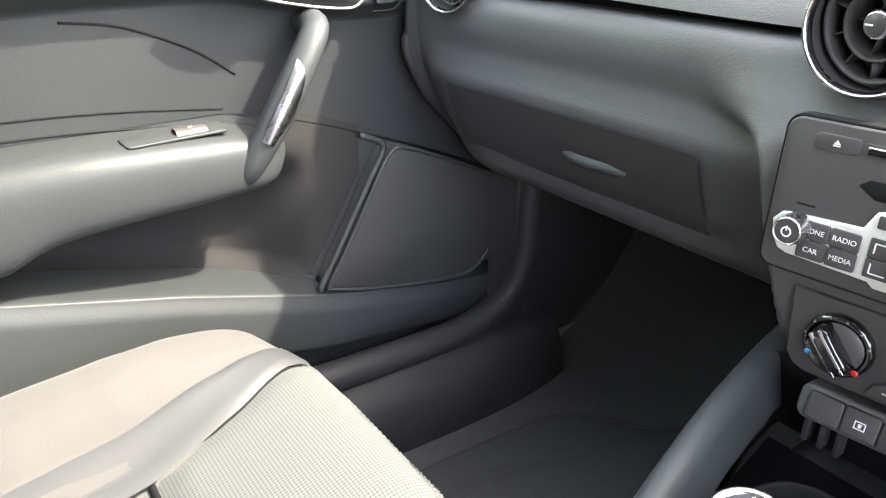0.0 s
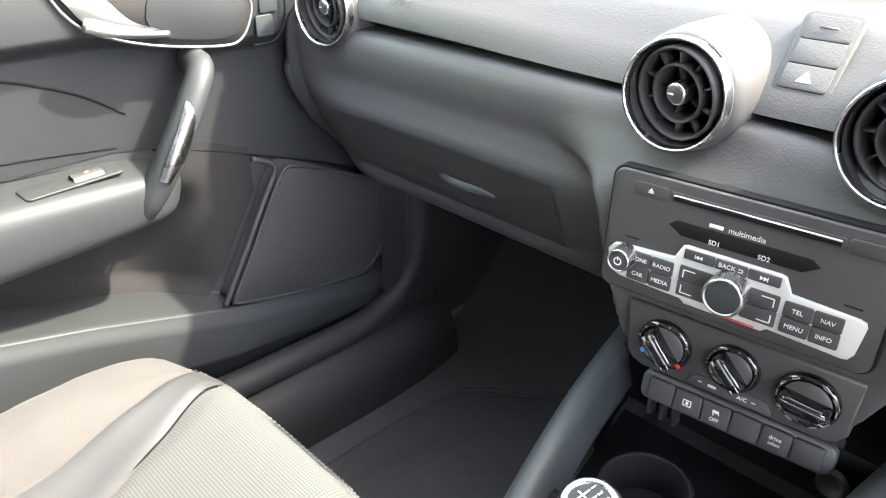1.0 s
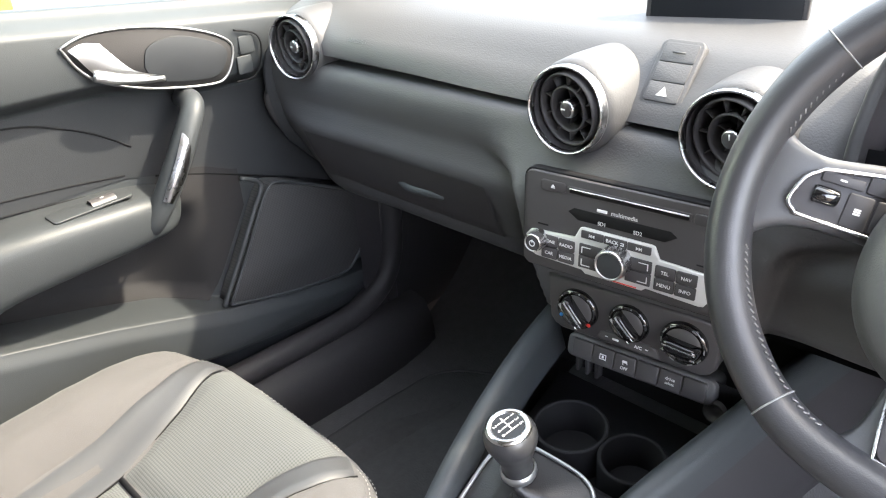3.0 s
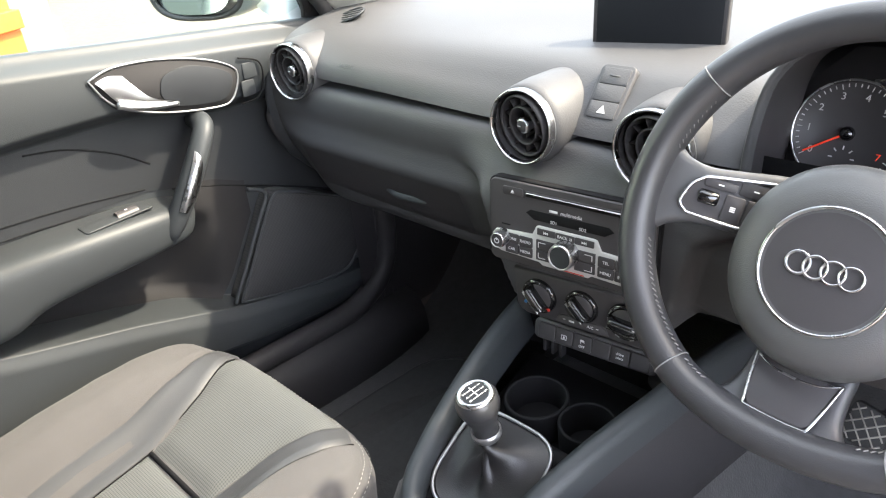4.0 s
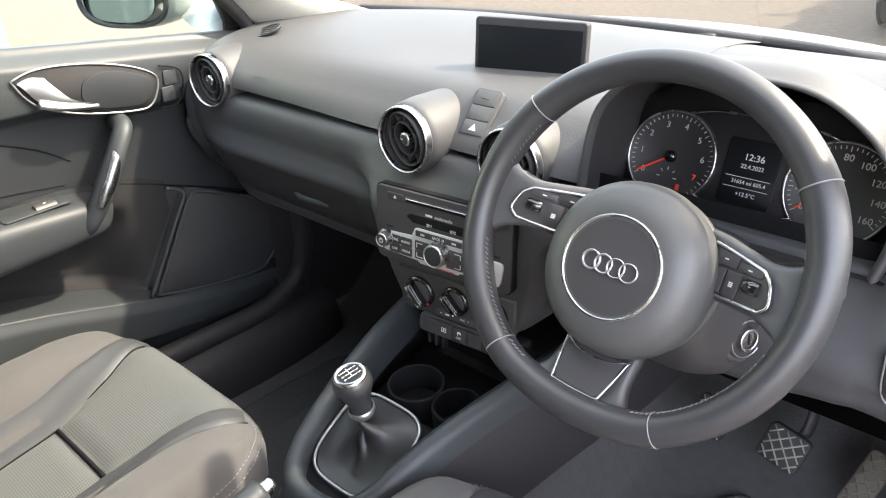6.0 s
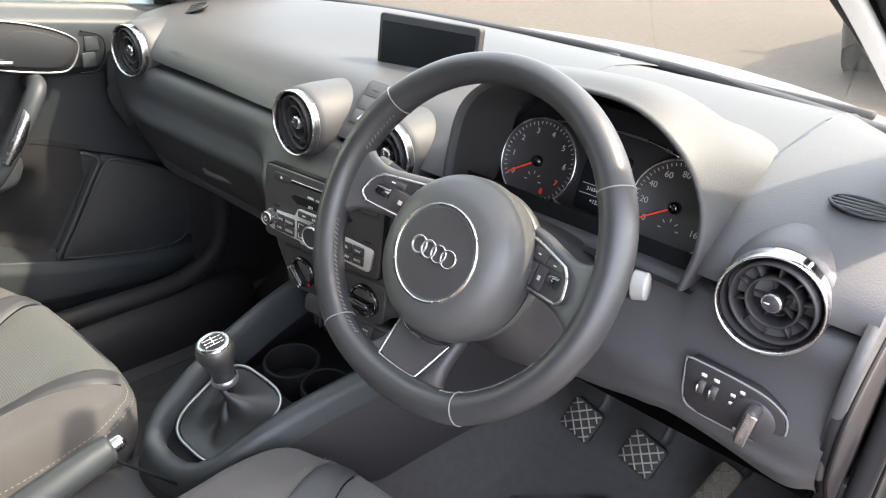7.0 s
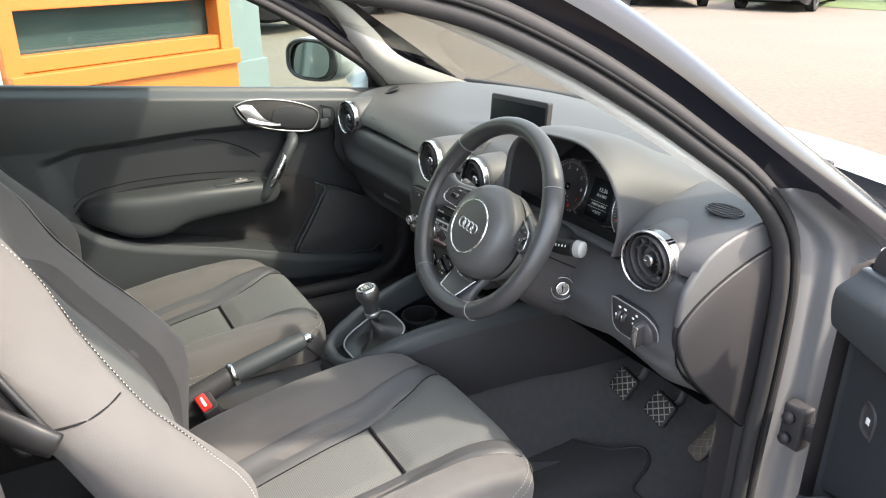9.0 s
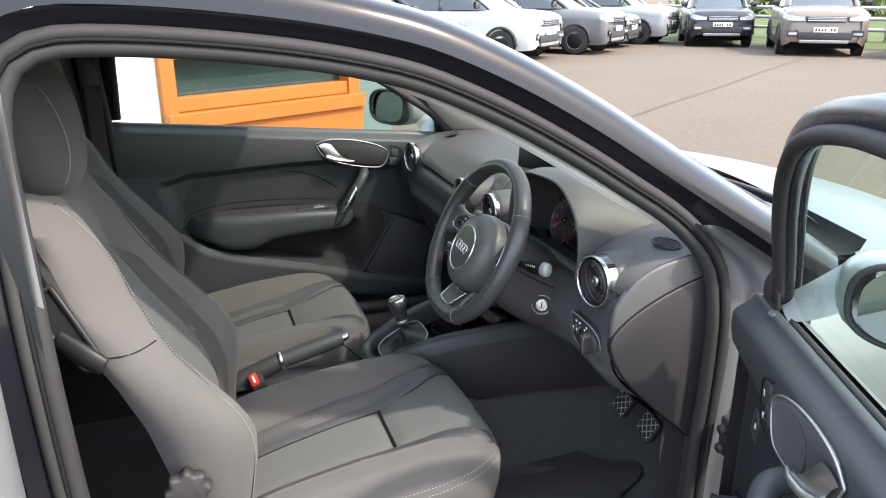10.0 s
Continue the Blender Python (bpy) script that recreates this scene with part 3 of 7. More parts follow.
LOW = {
    -0.672: [(0.90, 0.884), (0.845, 0.884), (0.826, 0.868), (0.825, 0.835), (0.835, 0.812), (0.8465, 0.7985), (0.858, 0.785), (0.8715, 0.7625), (0.885, 0.74), (0.93, 0.68), (1.0, 0.612), (1.1, 0.58)],
    -0.60: MIDDLE,
    -0.45: MIDDLE,
    -0.25: MIDDLE,
    -0.190: MIDDLE,
    0.0: MIDDLE,
    0.22: [(0.90, 0.874), (0.870, 0.874), (0.86, 0.862), (0.855, 0.84), (0.856, 0.80), (0.8580, 0.7800), (0.86, 0.76), (0.8610, 0.7400), (0.862, 0.72), (0.87, 0.70), (0.93, 0.68), (1.1, 0.66)],
    0.40: [(0.90, 0.874), (0.866, 0.874), (0.856, 0.862), (0.848, 0.84), (0.846, 0.80), (0.8480, 0.7800), (0.85, 0.76), (0.8525, 0.7400), (0.855, 0.72), (0.87, 0.705), (0.93, 0.69), (1.1, 0.66)],
    0.49: [(0.90, 0.874), (0.864, 0.874), (0.852, 0.862), (0.844, 0.84), (0.842, 0.80), (0.8430, 0.7825), (0.844, 0.765), (0.8470, 0.7500), (0.85, 0.735), (0.865, 0.722), (0.93, 0.70), (1.1, 0.66)],
    0.53: [(0.90, 0.880), (0.856, 0.880), (0.842, 0.868), (0.836, 0.835), (0.840, 0.80), (0.8430, 0.7850), (0.845, 0.77), (0.8480, 0.7560), (0.850, 0.742), (0.862, 0.728), (0.93, 0.71), (1.1, 0.66)],
    0.64: [(0.90, 0.884), (0.848, 0.884), (0.832, 0.868), (0.829, 0.835), (0.837, 0.79), (0.8410, 0.7700), (0.844, 0.75), (0.8420, 0.7390), (0.848, 0.728), (0.87, 0.705), (0.93, 0.68), (1.1, 0.62)],
    0.672: [(0.90, 0.886), (0.85, 0.886), (0.834, 0.868), (0.832, 0.835), (0.838, 0.79), (0.8450, 0.7700), (0.852, 0.75), (0.8610, 0.7375), (0.87, 0.725), (0.89, 0.705), (0.95, 0.66), (1.1, 0.60)]}
def stack_y(x, z):
    """Front of the centre stack, turned a little towards the driver."""
    base = lerp_tab([(0.60, 0.92), (0.632, 0.875), (0.645, 0.850), (0.66, 0.835), (0.70, 0.830), (0.75, 0.823), (0.79, 0.823), (0.814, 0.829), (0.832, 0.837), (0.849, 0.848), (0.866, 0.858), (0.88, 0.868)], z)
    return base + 0.105 * x * (1 - ss(0.79, 0.86, z))


low = loft([[(x, y + 0.026 * ss(0.77, 0.83, z), z) for y, z in LOW[x]] for x in LOW], 320, 90)
for v in low.verts:
    x, z = v.co.x, v.co.z
    if z < 0.877 and v.co.y < 1.05 and abs(x) < 0.4:
        e = lerp_tab([(0.63, 0.088), (0.645, 0.098), (0.66, 0.106), (0.69, 0.116), (0.74, 0.128), (0.79, 0.140), (0.805, 0.150), (0.83, 0.165)], z)
        a, b = 0.004 + 0.05 * ss(0.80, 0.83, z), 0.014 + 0.07 * ss(0.797, 0.822, z)
        s = (1 - ss(e - a, e + b, abs(x))) * (1 - ss(0.862, 0.876, z))
        v.co.y += (stack_y(x, z) - v.co.y) * s
part("lower_panel", low, SHADEDASH, dash, "dark grey lower dash panel and centre stack")
# lid is darker than the dash to carry the shade under the lip
gb = part("glovebox_lid", loft([[(x, y - 0.004 + 0.026 * ss(0.77, 0.83, z), z) for x in (-0.60, -0.45, -0.33, -0.222)] for y, z in ((0.853, 0.772), (0.866, 0.738), (0.876, 0.717), (0.887, 0.695), (0.926, 0.646))], 20, 24), DARK, dash, "glovebox lid, the shade of its underside put into the colour")
part("handle", loft([[(-0.405, 0.870, 0.732), (-0.37, 0.861, 0.733), (-0.31, 0.869, 0.731)], [(-0.403, 0.866, 0.725), (-0.37, 0.857, 0.724), (-0.312, 0.866, 0.724)], [(-0.40, 0.880, 0.714), (-0.37, 0.878, 0.712), (-0.315, 0.880, 0.714)]], 8, 14), TRIM, gb, "moulded pull handle")
# end panel beside the driver's door
cap = [(0.846, 0.884), (0.864, 0.905), (0.885, 0.928), (0.94, 0.953), (1.05, 0.970), (1.20, 0.976), (1.20, 0.60), (1.05, 0.585), (0.985, 0.625), (0.90, 0.705), (0.862, 0.742), (0.842, 0.80), (0.838, 0.85)]
capo = [(q.x, q.y) for q in cat([(y, z, 0) for y, z in cap] + [(*cap[0], 0)], 70)[:-1]]
end = [(1.032, 0.922), (0.98, 0.908), (0.92, 0.884), (0.87, 0.855), (0.838, 0.822), (0.840, 0.79), (0.864, 0.745), (0.90, 0.703), (0.985, 0.622), (1.048, 0.580), (1.056, 0.70), (1.052, 0.86)]
end = [(q.x, q.y) for q in cat([(y, z, 0) for y, z in end] + [(*end[0], 0)], 60)[:-1]]
for side in (-1, 1):
    # passenger cap is coloured darker, for the shaded gap beside the door
    part("end_cap", plate(capo, 0, 0.012, 0.005), DASH if side > 0 else INSERT, dash, m=Matrix(((0, 0, side, side * 0.666), (1, 0, 0, 0), (0, 1, 0, 0), (0, 0, 0, 1))))
for side in (-1, 1):
    bm = plate(end, 0, 0.0145, 0.004)
    part("end_panel", bm, DARK, dash, "grained end panel with a seam round it", m=Matrix(((0, 0, side, side * 0.669), (1, 0, 0, 0), (0, 1, 0, 0), (0, 0, 0, 1))))
part("end_seam", sweep([(0.6795, y, z) for y, z in end], 0.0022, 70, 6, True), BLACK, dash)
# dash underside down to the kick panels
for side in (-1, 1):
    part("kick_panel", loft([[(side * 0.665, y, z) for z in (0.28, 0.45, 0.62, 0.74)] for y in (0.98, 1.1, 1.25, 1.4)], 8, 10), DARK, dash, "dark plastic kick panel")
for side in (-1, 1):
    part("sill_trim", join(box(min(side * 0.662, side * 0.712), max(side * 0.662, side * 0.712), 1.035, 1.062, 0.26, 0.62, 0.004), box(min(side * 0.69, side * 0.71), max(side * 0.69, side * 0.71), 1.05, 1.46, 0.12, 0.80)), DARK, dash)
part("underside", loft([[(x, y, z) for x in (-0.66, -0.2, 0.2, 0.66)] for y, z in ((0.95, 0.64), (1.1, 0.60), (1.4, 0.60))], 5, 20), BLACK, dash)


def round_vent(x, y, z, yaw, spin, size=1.0, sleeve=0.013):
    m = face_at(x, y, z, 2, yaw) @ Matrix.Scale(size, 4)
    v = part("air_vent", lathe([(0.0508, -0.012), (0.0515, -0.004), (0.0509, 0.0), (0.0498, 0.0014), (0.0484, 0.0006), (0.0474, -0.002), (0.0470, -0.006), (0.0468, -0.02)], 56), CHROME, dash, "satin chrome vent ring", m=m)
    part("vent_tube", lathe([(0.050, -0.060), (0.0506, -0.02), (0.0508, -0.012)], 56), FRAMESILVER, v, m=m)
    part("barrel", lathe([(0.0467, -0.007), (0.0458, -0.012), (0.0435, -0.03), (0.0415, -0.05)], 48), DARK, v, m=m)
    part("back", lathe([(0.0, -0.045), (0.042, -0.045)], 24), BLACK, v, m=m)
    bl = lathe([(0.0335, -0.030), (0.0365, -0.006), (0.0375, -0.0035), (0.0390, -0.0035), (0.0396, -0.007), (0.0385, -0.032), (0.0335, -0.030)], 44)
    r2 = lathe([(0.0200, -0.032), (0.0225, -0.008), (0.0232, -0.0055), (0.0246, -0.0055), (0.0252, -0.009), (0.0240, -0.034), (0.0200, -0.032)], 40)
    fins = []
    for i in range(10):
        fins.append(moved(box(0.0235, 0.0375, -0.0006, 0.0006, -0.030, -0.0085), pose(0, 0, 0, 0, 0, spin + 36 * i)))
    for i in range(5):
        fins.append(moved(box(0.009, 0.0235, -0.0006, 0.0006, -0.032, -0.016), pose(0, 0, 0, 0, 0, spin + 18 + 72 * i)))
    tilt = pose(0, 0, 0, 8, -10, 0) @ Matrix.Diagonal((1.08, 1.08, 1.0, 1.0))
    part("louvre", moved(join(bl, r2, *fins), tilt), DARK, v, "black vent louvres", m=m)
    part("knob", moved(lathe([(0.0, -0.004), (0.0085, -0.004), (0.0098, -0.006), (0.0102, -0.012), (0.0102, -0.020), (0.012, -0.024), (0.010, -0.034)], 28), tilt), CHROME, v, m=m)
    part("knob_cap", moved(join(lathe([(0.0, -0.0035), (0.0078, -0.0035), (0.0082, -0.0042)], 24)), tilt), PANEL, v, m=m)
    part("pointer", moved(box(-0.0006, 0.0006, 0.0008, 0.0065, -0.0036, -0.0028), tilt @ pose(0, 0, 0, 0, 0, spin)), WHITE, v, m=m)
    # the long barrel behind the ring that runs into the dash
    part("sleeve", lathe([(0.0495, -0.006), (0.0492, -0.05), (0.047, -0.085), (0.040, -0.11)], 40), SLEEVE, v, "polished sleeve", m=m)
    part("pod", lathe([(0.0503, -sleeve), (0.0528, -sleeve - 0.002), (0.0556, -sleeve - 0.010), (0.0580, -sleeve - 0.036), (0.0595, -0.115)], 48), DASH, v, "dash moulding round the vent", m=m)
    strip = [[Vector((0.0512 * math.cos(a), 0.0512 * math.sin(a), zz)) for zz in (-0.008, -0.012, -sleeve - 0.001)] for a in [radians(48 + 4 * i) for i in range(15)]]
    part("gloss_inlay", grid(strip), GLOSS, v, m=m)
    return v


round_vent(-0.597, 0.846, 0.902, 8, 90, 0.93)
round_vent(-0.0925, 0.833, 0.8975, 0, 90, 0.93)
round_vent(0.081, 0.844, 0.896, 0, 0, 0.94)
round_vent(0.589, 0.845, 0.899, 6, 90, 0.965, 0.026)
part("sill_moulding", sweep([(-0.664, y, z) for y, z in ((1.075, 0.66), (1.062, 0.56), (1.058, 0.47), (1.035, 0.405), (0.985, 0.368), (0.91, 0.350), (0.75, 0.352), (0.5, 0.358), (0.2, 0.362))], 0.024, 60, 12), DARK, dash, "dark curved sill moulding")
# switch pack above the centre
hz = face_at(-0.012, 0.9085, 0.9308, 40)
sw = part("hazard_switch", rbox(0.048, 0.076, -0.01, 0.003, 0.008, 0.002), DASH, dash, "switch pack with a hazard triangle", m=hz)
for i, yy in enumerate((0.022, 0.0, -0.022)):
    part("button", rbox(0.0385, 0.0216, 0, 0.0042, 0.003, 0.0008), DASH, sw, m=hz @ pose(0, yy, 0))
part("hazard_triangle", plate([(-0.006, -0.0045), (0.006, -0.0045), (0, 0.0055)], 0.004, 0.0047), WHITE, sw, smooth=False, m=hz @ pose(0, -0.022, 0))
part("printed_bar", rbox(0.014, 0.002, 0.005, 0.0053, 0.0005, 0), TRIM, sw, m=hz @ pose(0, 0.022, 0))
words("airbag_lettering", "AIRBAG", 0.011, TRIM, dash, face_at(-0.475, 0.875, 0.9195, 52), "moulded lettering")
# defroster slots
for side in (-1, 1):
    c = Vector((0.612 if side > 0 else -0.60, 0.986 if side > 0 else 0.992, 0.9655 if side > 0 else 0.966))
    m = Matrix.Translation(c) @ pose(0, 0, 0, 6 if side > 0 else 20, side * (3 if side > 0 else 12), 16 if side > 0 else 0) @ Matrix.Scale(0.84 if side > 0 else 1.0, 4)
    ring = [(0.036 * math.cos(a), 0.024 * math.sin(a)) for a in [2 * math.pi * i / 40 for i in range(40)]]
    d = part("defroster_vent", sweep([m @ Vector((x, y, 0.002)) for x, y in ring], 0.0018, 50, 6, True), TRIM, dash, "oval side defroster vent")
    part("back", plate(ring, -0.001, 0.0), BLACK, d, m=m)
    for k in range(4):
        yy = -0.014 + 0.0093 * k
        w = 0.036 * math.sqrt(max(0, 1 - (yy / 0.024) ** 2))
        part("slat", box(-w, w, yy - 0.0012, yy + 0.0012, 0, 0.0035), DASH, d, m=m)

# instrument hood and cluster
A0 = [(0.176, 0.868), (0.180, 0.93), (0.196, 0.992), (0.240, 1.030), (0.31, 1.042), (0.405, 1.043), (0.466, 1.014), (0.501, 0.970), (0.510, 0.92), (0.502, 0.872)]
def arch(y, grow, drop):
    out = []
    for x, z in A0:
        cx = 0.348
        xx = cx + (x - cx) * (1 + grow)
        base = 0.955
        out.append((xx, y, base + (z - base) * (1 - drop) if z > base else z))
    return out
part("instrument_hood", loft([arch(0.866, -0.045, 0.06), arch(0.856, -0.012, 0.01), arch(0.864, 0.018, -0.01), arch(0.90, 0.03, -0.09), arch(0.965, 0.045, 0.03), arch(1.05, 0.06, 0.44), arch(1.14, 0.03, 0.78), arch(1.22, -0.05, 1.1)], 60, 48), DASH, dash, "domed instrument hood")
part("hood_lining", loft([arch(0.864, -0.035, 0.05), arch(0.92, -0.03, 0.12), arch(0.985, -0.02, 0.26)], 16, 40), PANEL, dash)
part("hood_floor", loft([[(x, y, z) for x in (0.185, 0.27, 0.35, 0.43, 0.51)] for y, z in ((0.862, 0.870), (0.92, 0.858), (0.985, 0.842))], 6, 16), DARK, dash)
cl = thing("instrument_cluster", (0.33, 0.98, 0.9), "instrument cluster with two round dials and a display", "instrument panel")
cm = face_at(0.325, 0.976, 0.906, 18)
part("backing", plate([(-0.165, -0.070), (0.195, -0.070), (0.195, 0.03), (0.14, 0.09), (-0.10, 0.09), (-0.158, 0.03)], -0.01, -0.002), PANEL, cl, m=cm)
def dial(cx, nums, red_from, needle_deg, a0, a1, red):
    m = cm @ pose(cx, 0, 0)
    d = part("dial", lathe([(0.0, 0.0), (0.052, 0.0), (0.054, 0.003), (0.056, 0.004), (0.0575, 0.001), (0.058, -0.002)], 56), PANEL, cl, "dark dial", m=m)
    part("dial_ring", lathe([(0.0545, 0.0035), (0.0558, 0.0048), (0.057, 0.0035)], 60), CHROME, d, m=m)
    n = len(nums)
    for i, t in enumerate(nums):
        a = radians(a0 + (a1 - a0) * i / (n - 1))
        mt = NEEDLE if t in red else DIALTXT
        words("numeral", t, 0.0105, mt, d, m @ pose(0.0395 * math.cos(a), 0.0395 * math.sin(a), 0.0005))
    ticks = []
    for i in range((n - 1) * 5 + 1):
        a = a0 + (a1 - a0) * i / ((n - 1) * 5)
        ln = 0.0055 if i % 5 == 0 else 0.0035
        ticks.append(moved(box(0.0520 - ln, 0.0520, -0.00045, 0.00045, 0.0004, 0.0008), pose(0, 0, 0, 0, 0, a)))
    part("ticks", join(*ticks), DIALTXT, d, smooth=False, m=m)
    part("needle", box(0.0, 0.046, -0.0009, 0.0009, 0.004, 0.005), NEEDLE, d, "red needle", False, m=m @ pose(0, 0, 0, 0, 0, needle_deg))
    part("needle_hub", lathe([(0, 0.008), (0.006, 0.0075), (0.0075, 0.004), (0.0078, 0.001)], 24), GLOSS, d, m=m)
    part("gauge_marks", join(*[moved(box(0.009, 0.013, -0.0006, 0.0006, 0.0004, 0.0008), pose(0, -0.026, 0, 0, 0, a)) for a in (0, 45, 90, 135, 180)]), DIALTXT, d, smooth=False, m=m)
dial(-0.088, ["0", "1", "2", "3", "4", "5", "6", "7", "8"], 7, 213, 214, -65, ("7", "8"))
dial(0.106, ["0", "20", "40", "60", "80", "100", "120", "140", "160"], 99, 213, 214, -34, ())
disp = part("display", rbox(0.062, 0.078, -0.001, 0.001, 0.004, 0.0005), LCD, cl, "small dark trip display", m=cm @ pose(0.009, 0.0, 0))
for t, yy, s in (("12:36", 0.018, 0.0108), ("22.4.2022", 0.007, 0.0068), ("31654 mi 605.4", -0.0115, 0.0064), ("+12.5°C", -0.0255, 0.0068)):
    words("readout", t, s, LCDTXT, disp, cm @ pose(0.011, yy, 0.0013))
part("readout_line", join(box(-0.026, 0.026, -0.006, -0.0055, 0.001, 0.0013), box(-0.026, 0.026, -0.0185, -0.018, 0.001, 0.0013)), LCDTXT, disp, smooth=False, m=cm @ pose(0.009, 0, 0))
part("chrome_arc", sweep([cm @ Vector(p) for p in ((-0.075, 0.056, 0.004), (-0.035, 0.064, 0.004), (0.05, 0.064, 0.004), (0.093, 0.056, 0.004))], 0.0016, 24, 6), CHROME, cl)
part("chrome_arc", sweep([cm @ Vector(p) for p in ((-0.052, -0.038, 0.004), (-0.02, -0.046, 0.004), (0.035, -0.046, 0.004), (0.068, -0.038, 0.004))], 0.0014, 24, 6), CHROME, cl)

# pop-up screen
scr = thing("display_screen", (-0.03, 1.03, 0.96), "dark pop-up display screen raised from the dash", "screen")
sm = pose(-0.0215, 1.0300, 0.9800, 90 - 4, 0, 13)
part("housing", rbox(0.172, 0.116, -0.014, 0.002, 0.006, 0.002), DARK, scr, m=sm)
part("screen", rbox(0.161, 0.100, 0.002, 0.0028, 0.003, 0.0004), LCD, scr, "glossy black screen", m=sm @ pose(0, -0.003, 0))
part("recess", plate([(-0.1135, 0.978), (0.070, 1.020), (0.066, 1.062), (-0.112, 1.022)], 0.945, 0.9585), BLACK, scr)

# ---- centre stack ----
YAW = 6
RX, RZ = -0.006, 0.782
rm = face_at(RX, 0.815, RZ, 3, YAW)
radio = thing("car_radio", (RX, 0.82, RZ), "dark car radio with a disc slot and a silver control strip", "radio")
part("surround", rbox(0.2305, 0.1160, -0.01, 0.0005, 0.012, 0.001), BLACK, radio, m=rm)
part("faceplate", rbox(0.2255, 0.1115, -0.01, 0.004, 0.010, 0.0015), PANEL, radio, m=rm)
part("eject_button", rbox(0.030, 0.0115, 0.003, 0.0055, 0.003, 0.0008), PANEL, radio, m=rm @ pose(-0.077, 0.0425, 0))
part("eject_mark", join(plate([(-0.0023, -0.0005), (0.0023, -0.0005), (0, 0.0024)], 0.0055, 0.0059), box(-0.0023, 0.0023, -0.0018, -0.0011, 0.0055, 0.0059)), WHITE, radio, smooth=False, m=rm @ pose(-0.077, 0.0425, 0))
part("slot_bezel", rbox(0.134, 0.0085, 0.003, 0.0052, 0.002, 0.0006), PANEL, radio, m=rm @ pose(0.007, 0.0425, 0))
part("disc_slot", rbox(0.128, 0.0034, 0.004, 0.0056, 0.001, 0), BLACK, radio, m=rm @ pose(0.007, 0.0415, 0))
part("slot_edge", rbox(0.128, 0.0013, 0.004, 0.0066, 0.0004, 0), CHROME, radio, m=rm @ pose(0.007, 0.0443, 0))
part("end_cap", rbox(0.030, 0.0115, 0.003, 0.0055, 0.003, 0.0008), PANEL, radio, m=rm @ pose(0.091, 0.0425, 0))
part("card_recess", plate(list(reversed([(-0.060, 0.0055), (-0.053, 0.0105), (0.053, 0.0105), (0.060, 0.0055), (0.048, -0.002), (-0.048, -0.002)])), 0.003, 0.0046, 0.0004), BLACK, radio, m=rm @ pose(0.002, 0.0130, 0))
part("brand_bar", rbox(0.0115, 0.0032, 0.0042, 0.0047, 0.0005, 0), WHITE, radio, m=rm @ pose(-0.0190, 0.0272, 0))
words("lettering", "multimedia", 0.0066, WHITE, radio, rm @ pose(0.0055, 0.0272, 0.0044))
for t, x in (("SD1", -0.018), ("SD2", 0.0215)):
    words("lettering", t, 0.0056, WHITE, radio, rm @ pose(x, 0.0130, 0.0049))
strip = [(-0.1075, -0.0190), (-0.1020, -0.0125), (-0.0975, -0.0115), (-0.0475, -0.0085), (-0.0415, 0.0040), (-0.038, 0.0052), (0.038, 0.0052), (0.0415, 0.0040), (0.0475, -0.0085), (0.0970, -0.0110), (0.1015, -0.0125), (0.1030, -0.0165), (0.1000, -0.0400), (0.0965, -0.0455), (0.0920, -0.0465), (0.0365, -0.0440), (0.0320, -0.0475), (-0.0320, -0.0475), (-0.0365, -0.0440), (-0.0930, -0.0420), (-0.1000, -0.0395), (-0.1055, -0.0310)]
part("control_strip", plate(list(reversed(strip)), 0.002, 0.0075, 0.0012), SILVER, radio, "satin silver control strip", m=rm)
for x, w, names in ((-0.0660, 0.041, (("TONE", "RADIO"), ("CAR", "MEDIA"))), (0.0665, 0.044, (("TEL", "NAV"), ("MENU", "INFO")))):
    for r in (0, 1):
        for c in (0, 1):
            mm = rm @ pose(x + (c - 0.5) * w / 2, -0.0200 - r * 0.0140, 0)
            b = part("button", rbox(w / 2 - 0.0008, 0.0134, 0.006, 0.0092, 0.0016, 0.0007), PANEL, radio, m=mm)
            words("lettering", names[r][c], 0.0052, WHITE, b, mm @ pose(0, 0, 0.0095))
for c in range(3):
    mm = rm @ pose((c - 1) * 0.0262, -0.0012, 0)
    b = part("button", rbox(0.0255, 0.0086, 0.006, 0.0092, 0.001, 0.0006), PANEL, radio, m=mm)
    if c == 1:
        words("lettering", "BACK", 0.0054, WHITE, b, mm @ pose(-0.003, 0, 0.0095))
        part("return_mark", join(box(0.0062, 0.0098, -0.0016, -0.0010, 0.0092, 0.0096), box(0.0092, 0.0098, -0.0016, 0.0012, 0.0092, 0.0096), box(0.0062, 0.0098, 0.0008, 0.0014, 0.0092, 0.0096)), WHITE, b, smooth=False, m=mm)
    else:
        s = c - 1
        part("skip_mark", join(plate([(-0.003 * s, -0.0018), (0, 0), (-0.003 * s, 0.0018)], 0.0092, 0.0096), plate([(0, -0.0018), (0.003 * s, 0), (0, 0.0018)], 0.0092, 0.0096), box(0.003 * s - 0.0003, 0.003 * s + 0.0003, -0.0018, 0.0018, 0.0092, 0.0096)), WHITE, b, smooth=False, m=mm)
